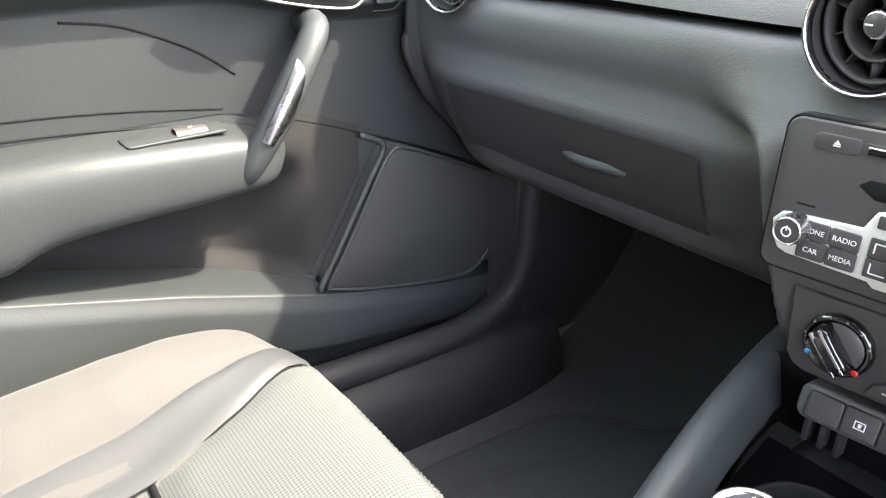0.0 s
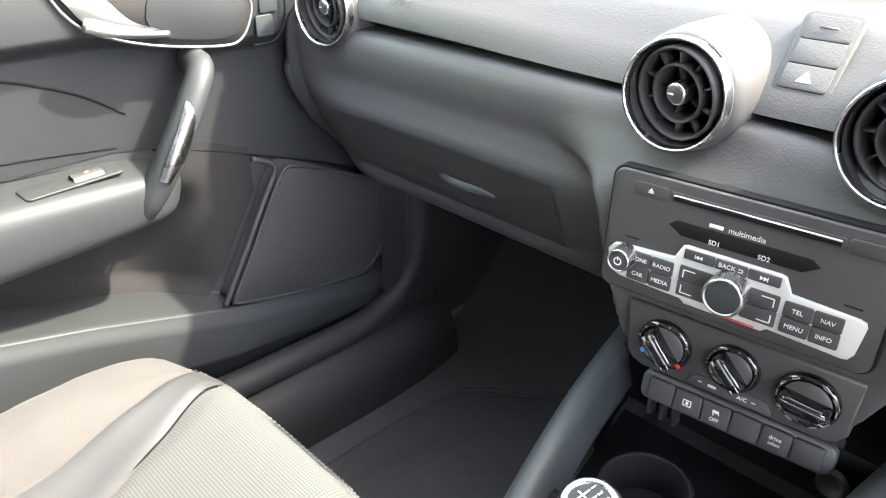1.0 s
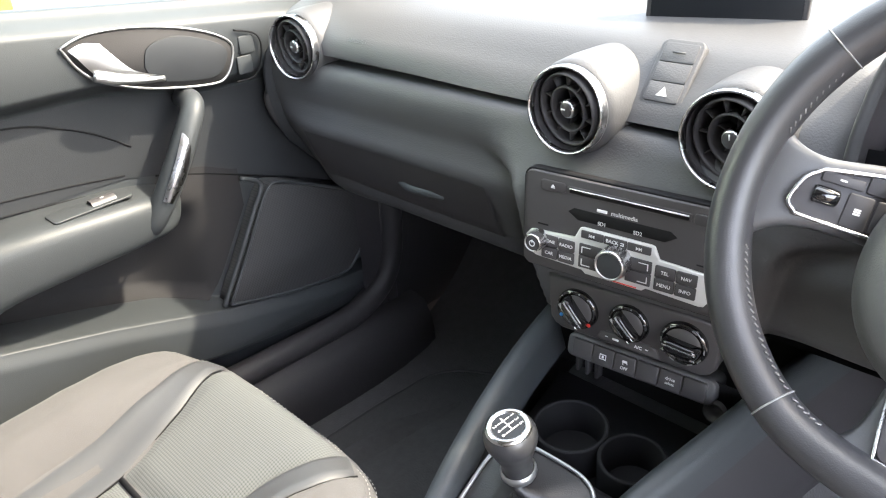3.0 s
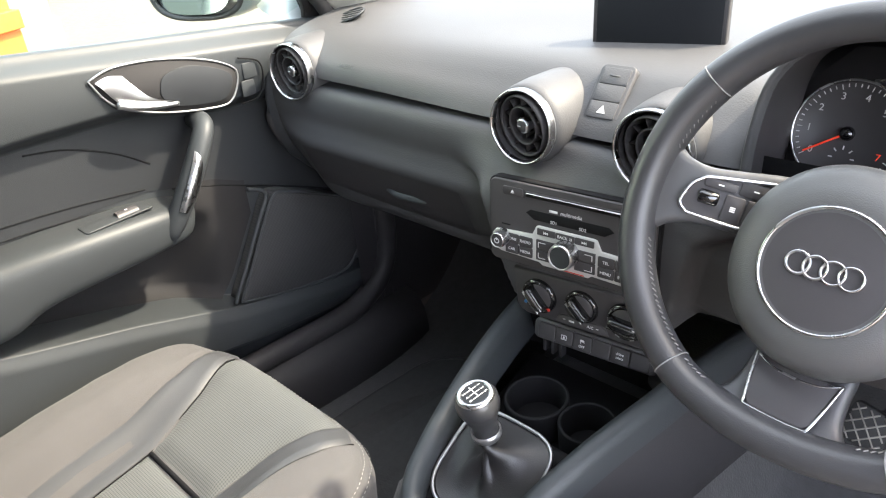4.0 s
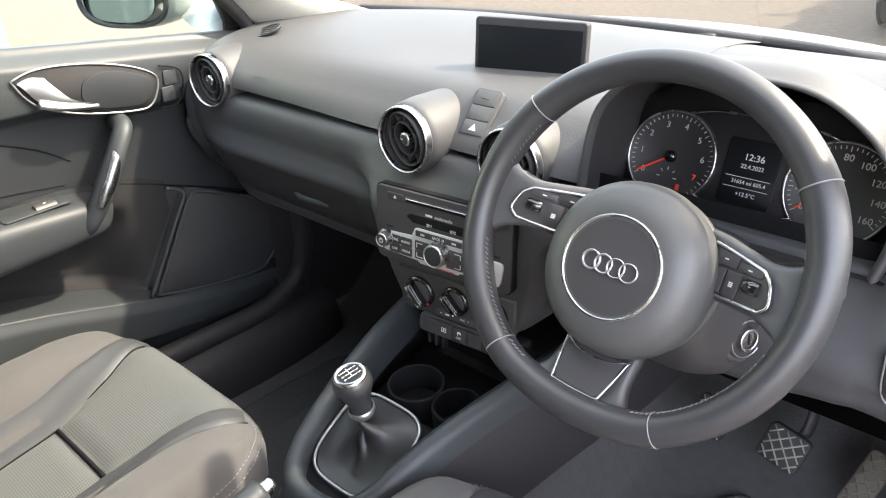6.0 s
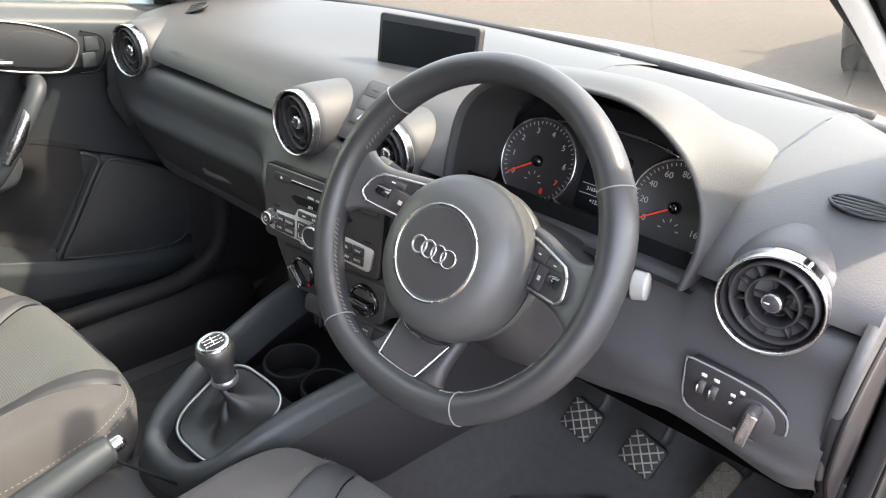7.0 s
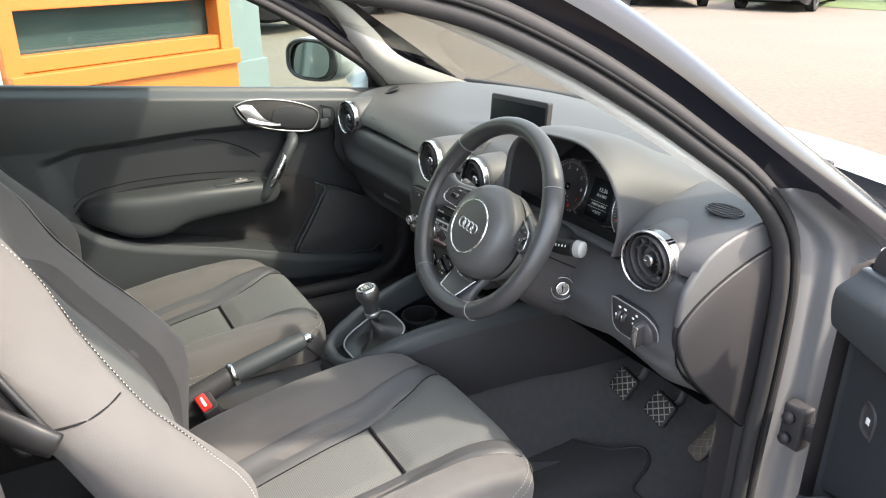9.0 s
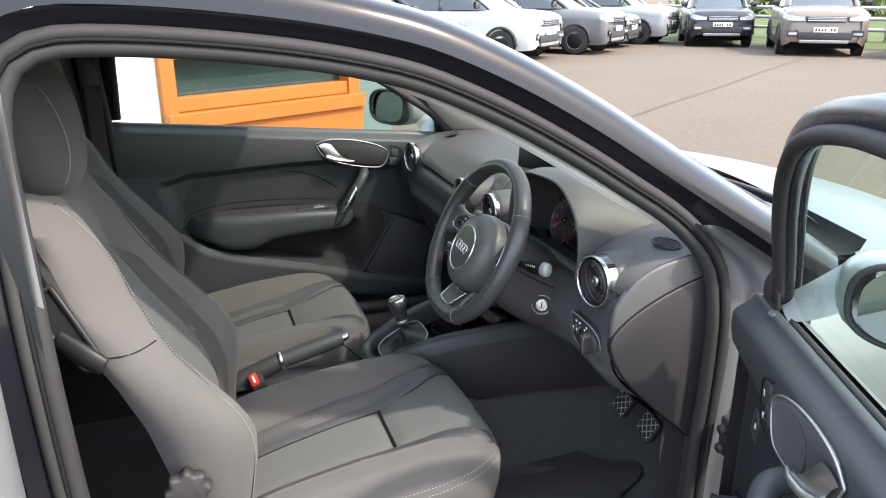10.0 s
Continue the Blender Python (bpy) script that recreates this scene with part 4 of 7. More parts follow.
for sx in (-1, 1):
    for sy in (0, 1):
        mm = rm @ pose(0.0005 + sx * 0.0270, -0.0190 - sy * 0.0142, 0)
        b = part("soft_key", rbox(0.0275, 0.0136, 0.006, 0.0092, 0.001, 0.0006), PANEL, radio, m=mm)
        part("key_mark", join(box(-0.0005 + sx * 0.010, 0.0005 + sx * 0.010, -0.0035, 0.0035, 0.0092, 0.0096), box(min(0, sx * 0.010), max(0, sx * 0.010), (1 - 2 * sy) * 0.0035 - 0.0004, (1 - 2 * sy) * 0.0035 + 0.0004, 0.0092, 0.0096)), WHITE, b, smooth=False, m=mm)


def knurled(r, h, n=60, depth=0.0006):
    prof = [(r * 1.02, 0.0), (r, h * 0.75), (r * 0.97, h * 0.93), (r * 0.90, h), (r * 0.82, h * 0.99), (r * 0.80, h * 0.94)]
    rows = [[((q - (depth if (i % 2 and k < 3) else 0)) * math.cos(2 * math.pi * i / n), (q - (depth if (i % 2 and k < 3) else 0)) * math.sin(2 * math.pi * i / n), z) for i in range(n)] for k, (q, z) in enumerate(prof)]
    return grid(rows, close_v=True)


kn = part("rotary_knob", knurled(0.0172, 0.021, 72), CHROME, radio, "knurled silver rotary knob", m=rm @ pose(0.003, -0.0205, 0.006))
part("cap", lathe([(0, 0.0205), (0.0118, 0.0202), (0.0140, 0.0195)], 32), TRIM, kn, m=rm @ pose(0.003, -0.0205, 0.006))
kn = part("power_knob", knurled(0.0108, 0.018, 48, 0.0004), CHROME, radio, "small silver power knob", m=rm @ pose(-0.0895, -0.0205, 0.006))
part("cap", lathe([(0, 0.0175), (0.0072, 0.0172), (0.0087, 0.0168)], 28), PANEL, kn, m=rm @ pose(-0.0895, -0.0205, 0.006))
part("power_mark", join(lathe([(0.0026, 0.0), (0.0032, 0.0003), (0.0038, 0.0)], 24), box(-0.0004, 0.0004, 0.001, 0.0045, 0, 0.0004)), WHITE, kn, smooth=False, m=rm @ pose(-0.0895, -0.0205, 0.0240))
part("indicator", rbox(0.03, 0.0012, 0.007, 0.0079, 0.0005, 0), RED, radio, m=rm @ pose(0.012, -0.0458, 0))
for x in (-0.088, 0.090):
    part("reset_slot", rbox(0.013, 0.0014, 0.003, 0.0045, 0.0005, 0), BLACK, radio, m=rm @ pose(x, -0.004, 0))

# climate panel
hm = face_at(0.0055, 0.829, 0.6755, -2, YAW)
clim = thing("climate_panel", (0, 0.83, 0.68), "dark climate control panel with three rotary knobs", "control panel")
part("faceplate", plate(list(reversed([(-0.1005, 0.034), (-0.0985, -0.022), (-0.092, -0.031), (-0.082, -0.035), (0.082, -0.035), (0.092, -0.031), (0.0985, -0.022), (0.1005, 0.034)])), -0.03, 0.003, 0.003), PANEL, clim, m=hm)
for i, (x, z, a, sz) in enumerate(((-0.0615, 0.000, 38, 1.0), (0.001, 0.003, 42, 0.92), (0.0635, 0.001, 85, 1.02))):
    mm = hm @ pose(x, z, 0.003) @ Matrix.Scale(sz, 4)
    k = part("climate_knob", lathe([(0.0255, 0.0), (0.0255, 0.003), (0.0235, 0.006), (0.0215, 0.006), (0.0205, 0.004), (0.0, 0.004)], 48), GLOSS, clim, "black rotary climate knob", m=mm)
    part("disc", lathe([(0.0, 0.008), (0.017, 0.0075), (0.0195, 0.005)], 40), PANEL, k, m=mm)
    part("grip", moved(loft([[(q[0] * s, q[1] * s, zz) for q in rrect(0.014, 0.038, 0.006)] for s, zz in ((1.1, 0.004), (1.0, 0.014), (0.86, 0.0185), (0.3, 0.019))], 10, 24, close_v=True, caps=True), pose(0, 0, 0, 0, 0, a)), GLOSS, k, m=mm)
    part("grip_trim", moved(join(box(-0.0066, -0.0040, -0.018, 0.018, 0.0160, 0.0187, 0.0005), box(0.001, 0.0032, -0.0175, 0.0175, 0.0175, 0.0192, 0.0003)), pose(0, 0, 0, 0, 0, a)), CHROME, k, "silver pointer edge", m=mm)
    if i == 0:
        part("cold_mark", lathe([(0, 0.007), (0.0022, 0.007), (0.0024, 0.006)], 14), BLUE, k, m=mm @ pose(-0.0185, -0.0115, 0))
        part("hot_mark", lathe([(0, 0.007), (0.0022, 0.007), (0.0024, 0.006)], 14), RED, k, m=mm @ pose(0.0165, -0.0145, 0))
    marks = [moved(box(0.0225, 0.0238, -0.0008, 0.0008, 0.0055, 0.0064), pose(0, 0, 0, 0, 0, b)) for b in (20, 50, 80, 110, 140, 170)]
    if i == 2:
        marks = [moved(box(0.0222, 0.0234, -0.003, 0.003, 0.0055, 0.0064), pose(0, 0, 0, 0, 0, b)) for b in (0, 30, 60, 120, 150, 180, 215, 245, 295, 325)]
    part("scale_marks", join(*marks), SEAMGREY, k, smooth=False, m=mm)
b = part("cooling_button", plate(list(reversed([(-0.034, 0.0045), (-0.028, 0.008), (0.028, 0.008), (0.034, 0.0045), (0.038, -0.0045), (-0.038, -0.0045)])), 0.002, 0.0055, 0.001), PANEL, clim, m=hm @ pose(0.001, -0.0255, 0))
words("lettering", "A/C", 0.0056, WHITE, b, hm @ pose(0.014, -0.0240, 0.0057))
part("recirculate_mark", rbox(0.008, 0.0026, 0.0055, 0.0059, 0.0012, 0), WHITE, b, m=hm @ pose(-0.013, -0.0240, 0))
for x in (-0.024, 0.024):
    part("lamp_mark", rbox(0.0036, 0.0010, 0.0055, 0.0059, 0.0004, 0), WHITE, b, m=hm @ pose(x, -0.0235, 0))
# switch strip below
wm = face_at(0.0045, 0.856, 0.5995, 12, YAW)
strip = thing("switch_strip", (0.0, 0.85, 0.60), "row of dark push switches below the climate panel", "switches")
part("frame", rbox(0.184, 0.031, -0.035, 0.001, 0.009, 0.003), DASH, strip, m=wm)
for i in range(6):
    mm = wm @ pose(-0.0695 + i * 0.0278, 0.0, 0)
    b = part("switch", rbox(0.0270, 0.0235, 0, 0.005, 0.003, 0.0015), PANEL, strip, m=mm)
    if i == 1:
        part("switch_mark", join(box(-0.0042, 0.0042, 0.0026, 0.0034, 0.005, 0.0054), box(-0.0042, 0.0042, -0.0034, -0.0026, 0.005, 0.0054), box(-0.0042, -0.0034, -0.003, 0.003, 0.005, 0.0054), box(0.0034, 0.0042, -0.003, 0.003, 0.005, 0.0054), box(-0.0012, 0.0012, -0.0016, 0.0016, 0.005, 0.0054)), WHITE, b, smooth=False, m=mm)
    if i == 2:
        words("lettering", "OFF", 0.0052, WHITE, b, mm @ pose(0, -0.0048, 0.0053))
        part("switch_mark", join(rbox(0.0062, 0.0030, 0.005, 0.0054, 0.001, 0), moved(box(-0.0030, -0.0022, -0.0028, 0.0, 0.005, 0.0054), pose(0, -0.0008, 0, 0, 0, 20)), moved(box(0.0022, 0.0030, -0.0028, 0.0, 0.005, 0.0054), pose(0, -0.0008, 0, 0, 0, 20))), WHITE, b, smooth=False, m=mm @ pose(0, 0.0038, 0))
    if i == 4:
        words("lettering", "drive", 0.0056, WHITE, b, mm @ pose(0, 0.0028, 0.0053))
        words("lettering", "select", 0.0046, WHITE, b, mm @ pose(0, -0.0028, 0.0053))

# ---- centre console ----
cons = thing("centre_console", (0, 0.7, 0.4), "dark plastic centre console with raised side rails", "console")
half = [(0.175, 1.34, 0.60), (0.165, 1.08, 0.61), (0.150, 0.97, 0.615), (0.137, 0.885, 0.612), (0.122, 0.80, 0.602), (0.104, 0.72, 0.588), (0.088, 0.65, 0.568), (0.074, 0.595, 0.545), (0.054, 0.560, 0.527), (0.024, 0.546, 0.520)]
U = cat([(-x, y, z) for x, y, z in half] + [(x, y, z) for x, y, z in reversed(half)], 101)
def cside(p, off, z):
    d = Vector((p.x, (p.y - 0.75) * 0.5 if p.y < 0.60 else 0, 0))
    d = d.normalized() if d.length > 1e-6 else Vector((0, -1, 0))
    return Vector((p.x + d.x * off, p.y + d.y * off, z))
rows = [[cside(p, 0.030, p.z - 0.19) for p in U], [cside(p, 0.040, p.z - 0.13) for p in U], [cside(p, 0.022, p.z - 0.035) for p in U], [cside(p, 0.016, p.z - 0.012) for p in U], [cside(p, 0.011, p.z - 0.001) for p in U], [cside(p, 0.0, p.z + 0.003) for p in U], [cside(p, -0.010, p.z - 0.001) for p in U], [cside(p, -0.013, p.z - 0.012) for p in U], [cside(p, -0.018, p.z - 0.06) for p in U]]
part("side_panel", grid(rows[:3]), DARK, cons, "dark console side panel")
part("rail", grid(rows[2:]), TRIM, cons, "grey console rail")
def tray_z(y):
    return lerp_tab([(0.54, 0.492), (0.60, 0.508), (0.70, 0.553), (0.715, 0.548), (0.724, 0.512), (0.74, 0.500), (0.9, 0.505)], y)
part("tray", grid([[(x * lerp_tab([(0.55, 0.02), (0.57, 0.055), (0.65, 0.085), (0.9, 0.13)], y), y, tray_z(y)) for x in [-1 + i / 6 for i in range(13)]] for y in [0.55 + 0.01 * i for i in range(36)]]), BLACK, cons, m=None)
part("cubby_wall", grid([[(x, 0.895, 0.53), (x, 0.875, 0.612)] for x in (-0.14, 0.0, 0.14)]), BLACK, cons)
for x, r in ((-0.030, 0.040), (0.052, 0.034)):
    cup = part("cup_holder", lathe([(r - 0.004, -0.045), (r - 0.001, 0.002), (r, 0.0045), (r + 0.003, 0.0045), (r + 0.0045, 0.002), (r + 0.0045, -0.045)], 40), BLACK, cons, "round cup holder", m=pose(x, 0.775, 0.543, 4, 0, 0))
    part("well", lathe([(0, -0.042), (r - 0.002, -0.040)], 30), BLACK, cup, m=pose(x, 0.775, 0.543, 4, 0, 0))
part("power_socket", lathe([(0, 0.002), (0.009, 0.002), (0.0105, 0.006), (0.0125, 0.006), (0.014, 0.0)], 28), DARK, cons, "round socket cover", m=face_at(0.098, 0.868, 0.578, 10))
part("coin_ridge", join(*[box(-0.085 + 0.014 * i, -0.080 + 0.014 * i, 0.862, 0.874, 0.55, 0.585, 0.001) for i in range(3)]), DARK, cons)
gm = Matrix.Translation((0.004, 0.640, 0.537)) @ pose(0, 0, 0, 27, 0, 0)
fr = [((0.066 + 0.05 * 0.07 * math.sin(a)) * math.copysign(abs(math.cos(a)) ** 0.58, math.cos(a)), 0.067 * math.copysign(abs(math.sin(a)) ** 0.58, math.sin(a))) for a in [2 * math.pi * (i + 0.5) / 20 for i in range(20)]]
frame_pts = cat([(x, y, 0.004) for x, y in fr] + [(fr[0][0], fr[0][1], 0.004)], 61)[:-1]
gear = thing("gear_lever", (0, 0.64, 0.53), "gear lever with a silver-capped knob and a black leather gaiter", "gear lever")
part("gaiter_frame", sweep([gm @ p for p in frame_pts], 0.0024, 60, 8, True), FRAMESILVER, gear, "chrome gaiter frame")
stick0, stick1 = Vector((0.004, 0.638, 0.598)), Vector((0.002, 0.628, 0.650))
ax = (stick1 - stick0).normalized()
km = Matrix.Translation(stick0) @ ax.to_track_quat("Z", "Y").to_matrix().to_4x4()
rows = []
rg = random.Random(3)
for k in range(14):
    f = k / 13
    ring = []
    for i, p in enumerate(frame_pts):
        a = 2 * math.pi * i / len(frame_pts)
        low = gm @ Vector((p.x * 0.97, p.y * 0.97, 0.002))
        top = km @ Vector((0.0165 * math.cos(a + math.pi * 1.25), 0.0165 * math.sin(a + math.pi * 1.25), 0.0))
        w = f ** 0.55
        q = low.lerp(top, w)
        q.z = low.z + (top.z - low.z) * (f ** 1.5)
        fold = math.sin(a * 4 + f * 2.2) * 0.0045 * math.sin(math.pi * f) + math.sin(f * 16 + a) * 0.0018 * (1 - f)
        ctr = gm @ Vector((0, 0, 0))
        d = Vector((q.x - ctr.x, q.y - ctr.y, 0))
        q += (d.normalized() if d.length else d) * fold
        ring.append(q)
    rows.append(ring)
part("gaiter", grid(rows, close_v=True), GAITER, gear, "creased black leather gaiter")
part("collar", lathe([(0.0165, -0.004), (0.0185, 0.0), (0.0185, 0.005), (0.0165, 0.007)], 28), FRAMESILVER, gear, m=km)
part("knob", lathe([(0.0155, 0.006), (0.016, 0.018), (0.021, 0.034), (0.0255, 0.046), (0.0262, 0.054), (0.0245, 0.061), (0.0225, 0.064)], 36, 20), mat("knob_grey", (0.05, 0.05, 0.052), 0.34, 0.2), gear, "dark grey gear knob", m=km)
part("cap_ring", lathe([(0.0228, 0.0625), (0.0225, 0.0655), (0.0200, 0.0678), (0.0168, 0.0674), (0.0160, 0.066)], 36), CHROME, gear, "silver ring", m=km)
part("cap", lathe([(0, 0.0668), (0.0165, 0.0664)], 30), LCD, gear, m=km)
part("shift_pattern", join(*[box(x - 0.0005, x + 0.0005, -0.007, 0.007, 0.0672, 0.0676) for x in (-0.007, 0, 0.007)], box(-0.0115, 0.007, -0.0005, 0.0005, 0.0672, 0.0676)), WHITE, gear, smooth=False, m=km)
for i, t in enumerate("135246"):
    words("numeral", t, 0.006, WHITE, gear, km @ pose(-0.007 + 0.007 * (i % 3), 0.0105 if i < 3 else -0.0105, 0.0674))

# handbrake and buckle
hb = thing("handbrake", (0, 0.3, 0.5), "grey handbrake lever with a chrome release button", "handbrake")
path = [(0.0, 0.13, 0.455), (0.0, 0.22, 0.496), (0.0, 0.32, 0.535), (0.0, 0.42, 0.560), (-0.002, 0.478, 0.572)]
part("lever_base", sweep(path[:3], lambda f: 0.030 - 0.006 * f, 20, 16, flat=0.85), DARK, hb)
part("grip", sweep(path[2:], lambda f: 0.0215 + 0.002 * math.sin(f * 3.1) - 0.002 * f, 24, 18, flat=0.9), TRIM, hb, "smooth grey grip")
part("ring", sweep([(0.0, 0.316, 0.5335), (0.0, 0.326, 0.5365)], 0.0262, 3, 24, flat=0.9), CHROME, hb, "chrome ring")
part("button", sweep([(-0.002, 0.474, 0.571), (-0.003, 0.494, 0.5755)], lambda f: 0.0105 - 0.001 * f, 6, 16), CHROME, hb, "chrome release button")
part("gaiter", loft([[(x, y, z) for x in (-0.05, -0.02, 0.02, 0.05)] for y, z in ((0.08, 0.49), (0.25, 0.495), (0.40, 0.47), (0.53, 0.46))], 10, 10), DARK, hb)
part("cable", sweep([(0.012, 0.478, 0.56), (0.035, 0.52, 0.52), (0.05, 0.55, 0.49)], 0.0022, 14, 6), BLACK, hb)
part("slot", box(-0.088, 0.088, 0.05, 0.56, 0.27, 0.468, 0.02), DARK, cons, "console base")
for x0, y0 in ((0.046, 0.262), (-0.115, 0.12)):
    bk = thing("belt_buckle", (x0, y0, 0.5), "seat belt buckle with a red release button", "buckle", "seat belt buckles")
    bmx = pose(x0, y0, 0.492, 22, 6, 8)
    part("buckle_body", moved(rbox(0.054, 0.034, -0.05, 0.030, 0.007, 0.003), bmx), DARK, bk)
    part("release_button", moved(rbox(0.048, 0.021, 0.030, 0.0345, 0.004, 0.001), bmx @ pose(0, -0.004, 0)), RED, bk, "red release button")
    part("printed_bar", moved(rbox(0.030, 0.006, 0.0345, 0.0348, 0.0005, 0), bmx @ pose(0, -0.004, 0)), WHITE, bk)

# ---- steering wheel ----
SW = Vector((0.3203, 0.7143, 0.9119))
wmx = face_at(*SW, 26.3, 0, -3.5)          # turned a little clockwise
wheel = thing("steering_wheel", SW, "black leather three-spoke steering wheel with a flattened bottom", "steering wheel")
RIM_R = 0.170


def rim_pt(a):
    x, y = RIM_R * math.cos(a), RIM_R * math.sin(a)
    if y < -0.150:
        y = -0.150 + (y + 0.150) * 0.72
    return Vector((x, y, 0))


def rim_thick(f):
    """The grip swells at ten and two and where the lower spoke joins."""
    a = f * 360
    bump = sum(math.exp(-(((a - c + 180) % 360 - 180) / w) ** 2) * h for c, w, h in ((28, 18, 0.0016), (152, 18, 0.0016), (205, 22, 0.0008), (335, 22, 0.0008), (270, 26, 0.0012)))
    return 0.0182 + bump


part("rim", sweep([wmx @ rim_pt(2 * math.pi * i / 72) for i in range(72)], rim_thick, 160, 18, True, flat=0.85, side=tuple(wmx.to_3x3() @ Vector((0, 0, 1)))), LEATHER, wheel, "black leather rim")
for a in (36, 144, 237, 301):
    p0 = rim_pt(radians(a))
    mm = wmx @ Matrix.Translation(p0) @ pose(0, 0, 0, 0, 0, a) @ pose(0, 0, 0, 90, 0, 0)
    rr = rim_thick(a / 360)
    part("rim_seam", sweep([mm @ Vector((0.85 * (rr + 0.0002) * math.cos(q), (rr + 0.0002) * math.sin(q), 0.0)) for q in [2 * math.pi * i / 24 for i in range(24)]], 0.0007, 40, 5, True), SEAMGREY, wheel)
st = []
for i in range(190):
    a = 2 * math.pi * i / 190
    d = math.degrees(a)
    if 196 < d < 236 or 238 < d < 248 or 292 < d < 300 or 303 < d < 344 or 14 < d < 34 or 146 < d < 166:
        p, q = rim_pt(a), rim_pt(a + 0.017)
        inn = Vector((-math.cos(a), -math.sin(a), 0)) * 0.0150
        st.append(sweep([wmx @ (p + inn + Vector((0, 0, 0.0075))), wmx @ (q + inn * 1.05 + Vector((0, 0, 0.0040)))], 0.0007, 3, 4))
part("stitching", join(*st), mat("grey_thread", (0.17, 0.165, 0.16), 0.8), wheel, kind="stuff")

# domed airbag cover, its round badge plate below the rim's middle
HUB = mat("airbag_cover_plastic", (0.078, 0.078, 0.078), 0.42, 0, 0.08, 8, 0.3, 900)
hbx = wmx @ pose(0, -0.0235, 0)


def dome(rows, close_top=False):
    rings = []
    for s, z in rows:
        rings.append([(s * 0.083 * math.copysign(abs(math.cos(a)) ** 0.96, math.cos(a)), s * 0.086 * math.copysign(abs(math.sin(a)) ** 0.96, math.sin(a)) - 0.004 * (1 - s), z) for a in [2 * math.pi * i / 72 for i in range(72)]])
    bm = grid(rings, close_v=True)
    if close_top:
        bm.verts.ensure_lookup_table()
        bm.faces.new([bm.verts[len(bm.verts) - 72 + i] for i in range(72)])
    return bm


prof = [(q.x, q.y) for q in cat([(0.985, -0.036, 0), (1.0, -0.028, 0), (0.995, -0.016, 0), (0.96, -0.004, 0), (0.88, 0.0075, 0), (0.77, 0.0145, 0), (0.66, 0.0180, 0), (0.56, 0.0192, 0)], 26)]
part("airbag_cover", dome(prof, True), HUB, wheel, "rounded grey airbag cover", m=hbx)
part("cover_gap", dome([(0.955, -0.036), (0.955, -0.044)]), BLACK, wheel, m=hbx)
part("hub_back", dome([(0.93, -0.043), (0.97, -0.046), (0.96, -0.058), (0.80, -0.085), (0.62, -0.10)]), HUB, wheel, m=hbx)
part("cover_ring", lathe([(0.0468, 0.0185), (0.0474, 0.0205), (0.0487, 0.0212), (0.0499, 0.0204), (0.0506, 0.0182)], 64), CHROME, wheel, "chrome ring", m=hbx)
part("cover_disc", lathe([(0.0, 0.0205), (0.033, 0.0203), (0.0472, 0.0190)], 48), PANEL, wheel, m=hbx)
for i in range(4):
    part("emblem_ring", lathe([(0.0076, 0.0203), (0.0078, 0.0220), (0.0087, 0.0227), (0.0097, 0.0220), (0.0099, 0.0203)], 36), CHROME, wheel, "chrome emblem ring", m=hbx @ pose(-0.0195 + 0.0130 * i, 0.001, 0.0002 * (i % 2)))
words("lettering", "AIRBAG", 0.0062, TRIM, wheel, hbx @ pose(-0.001, -0.064, 0.0108) @ pose(0, 0, 0, -28, 0, 0))

# upper spokes: switch pads on faces that fall away towards the hub
TH = math.atan(0.5)


def on_spoke(bm, s):
    """Lays a flat shape (u out from the hub, v up, w proud) on the slanting spoke of side s."""
    for v in bm.verts:
        u, vv, w = v.co
        v.co = wmx @ Vector((s * (0.07 + u * math.cos(TH) - w * math.sin(TH)), vv, -0.034 + u * math.sin(TH) + w * math.cos(TH)))
    return bm


def uv(x, y):
    return ((x - 0.07) / math.cos(TH), y)


def softened(outline, r=0.0035):
    out, n = [], len(outline)
    for i, (px, py) in enumerate(outline):
        for k, (ox, oy) in ((0, outline[i - 1]), (1, outline[(i + 1) % n])):
            d = math.hypot(ox - px, oy - py)
            f = min(0.4, r / d)
            out.append((px + (ox - px) * f, py + (oy - py) * f))
    return [(q.x, q.y) for q in cat([(x, y, 0) for x, y in out] + [(*out[0], 0)], 64)[:-1]]


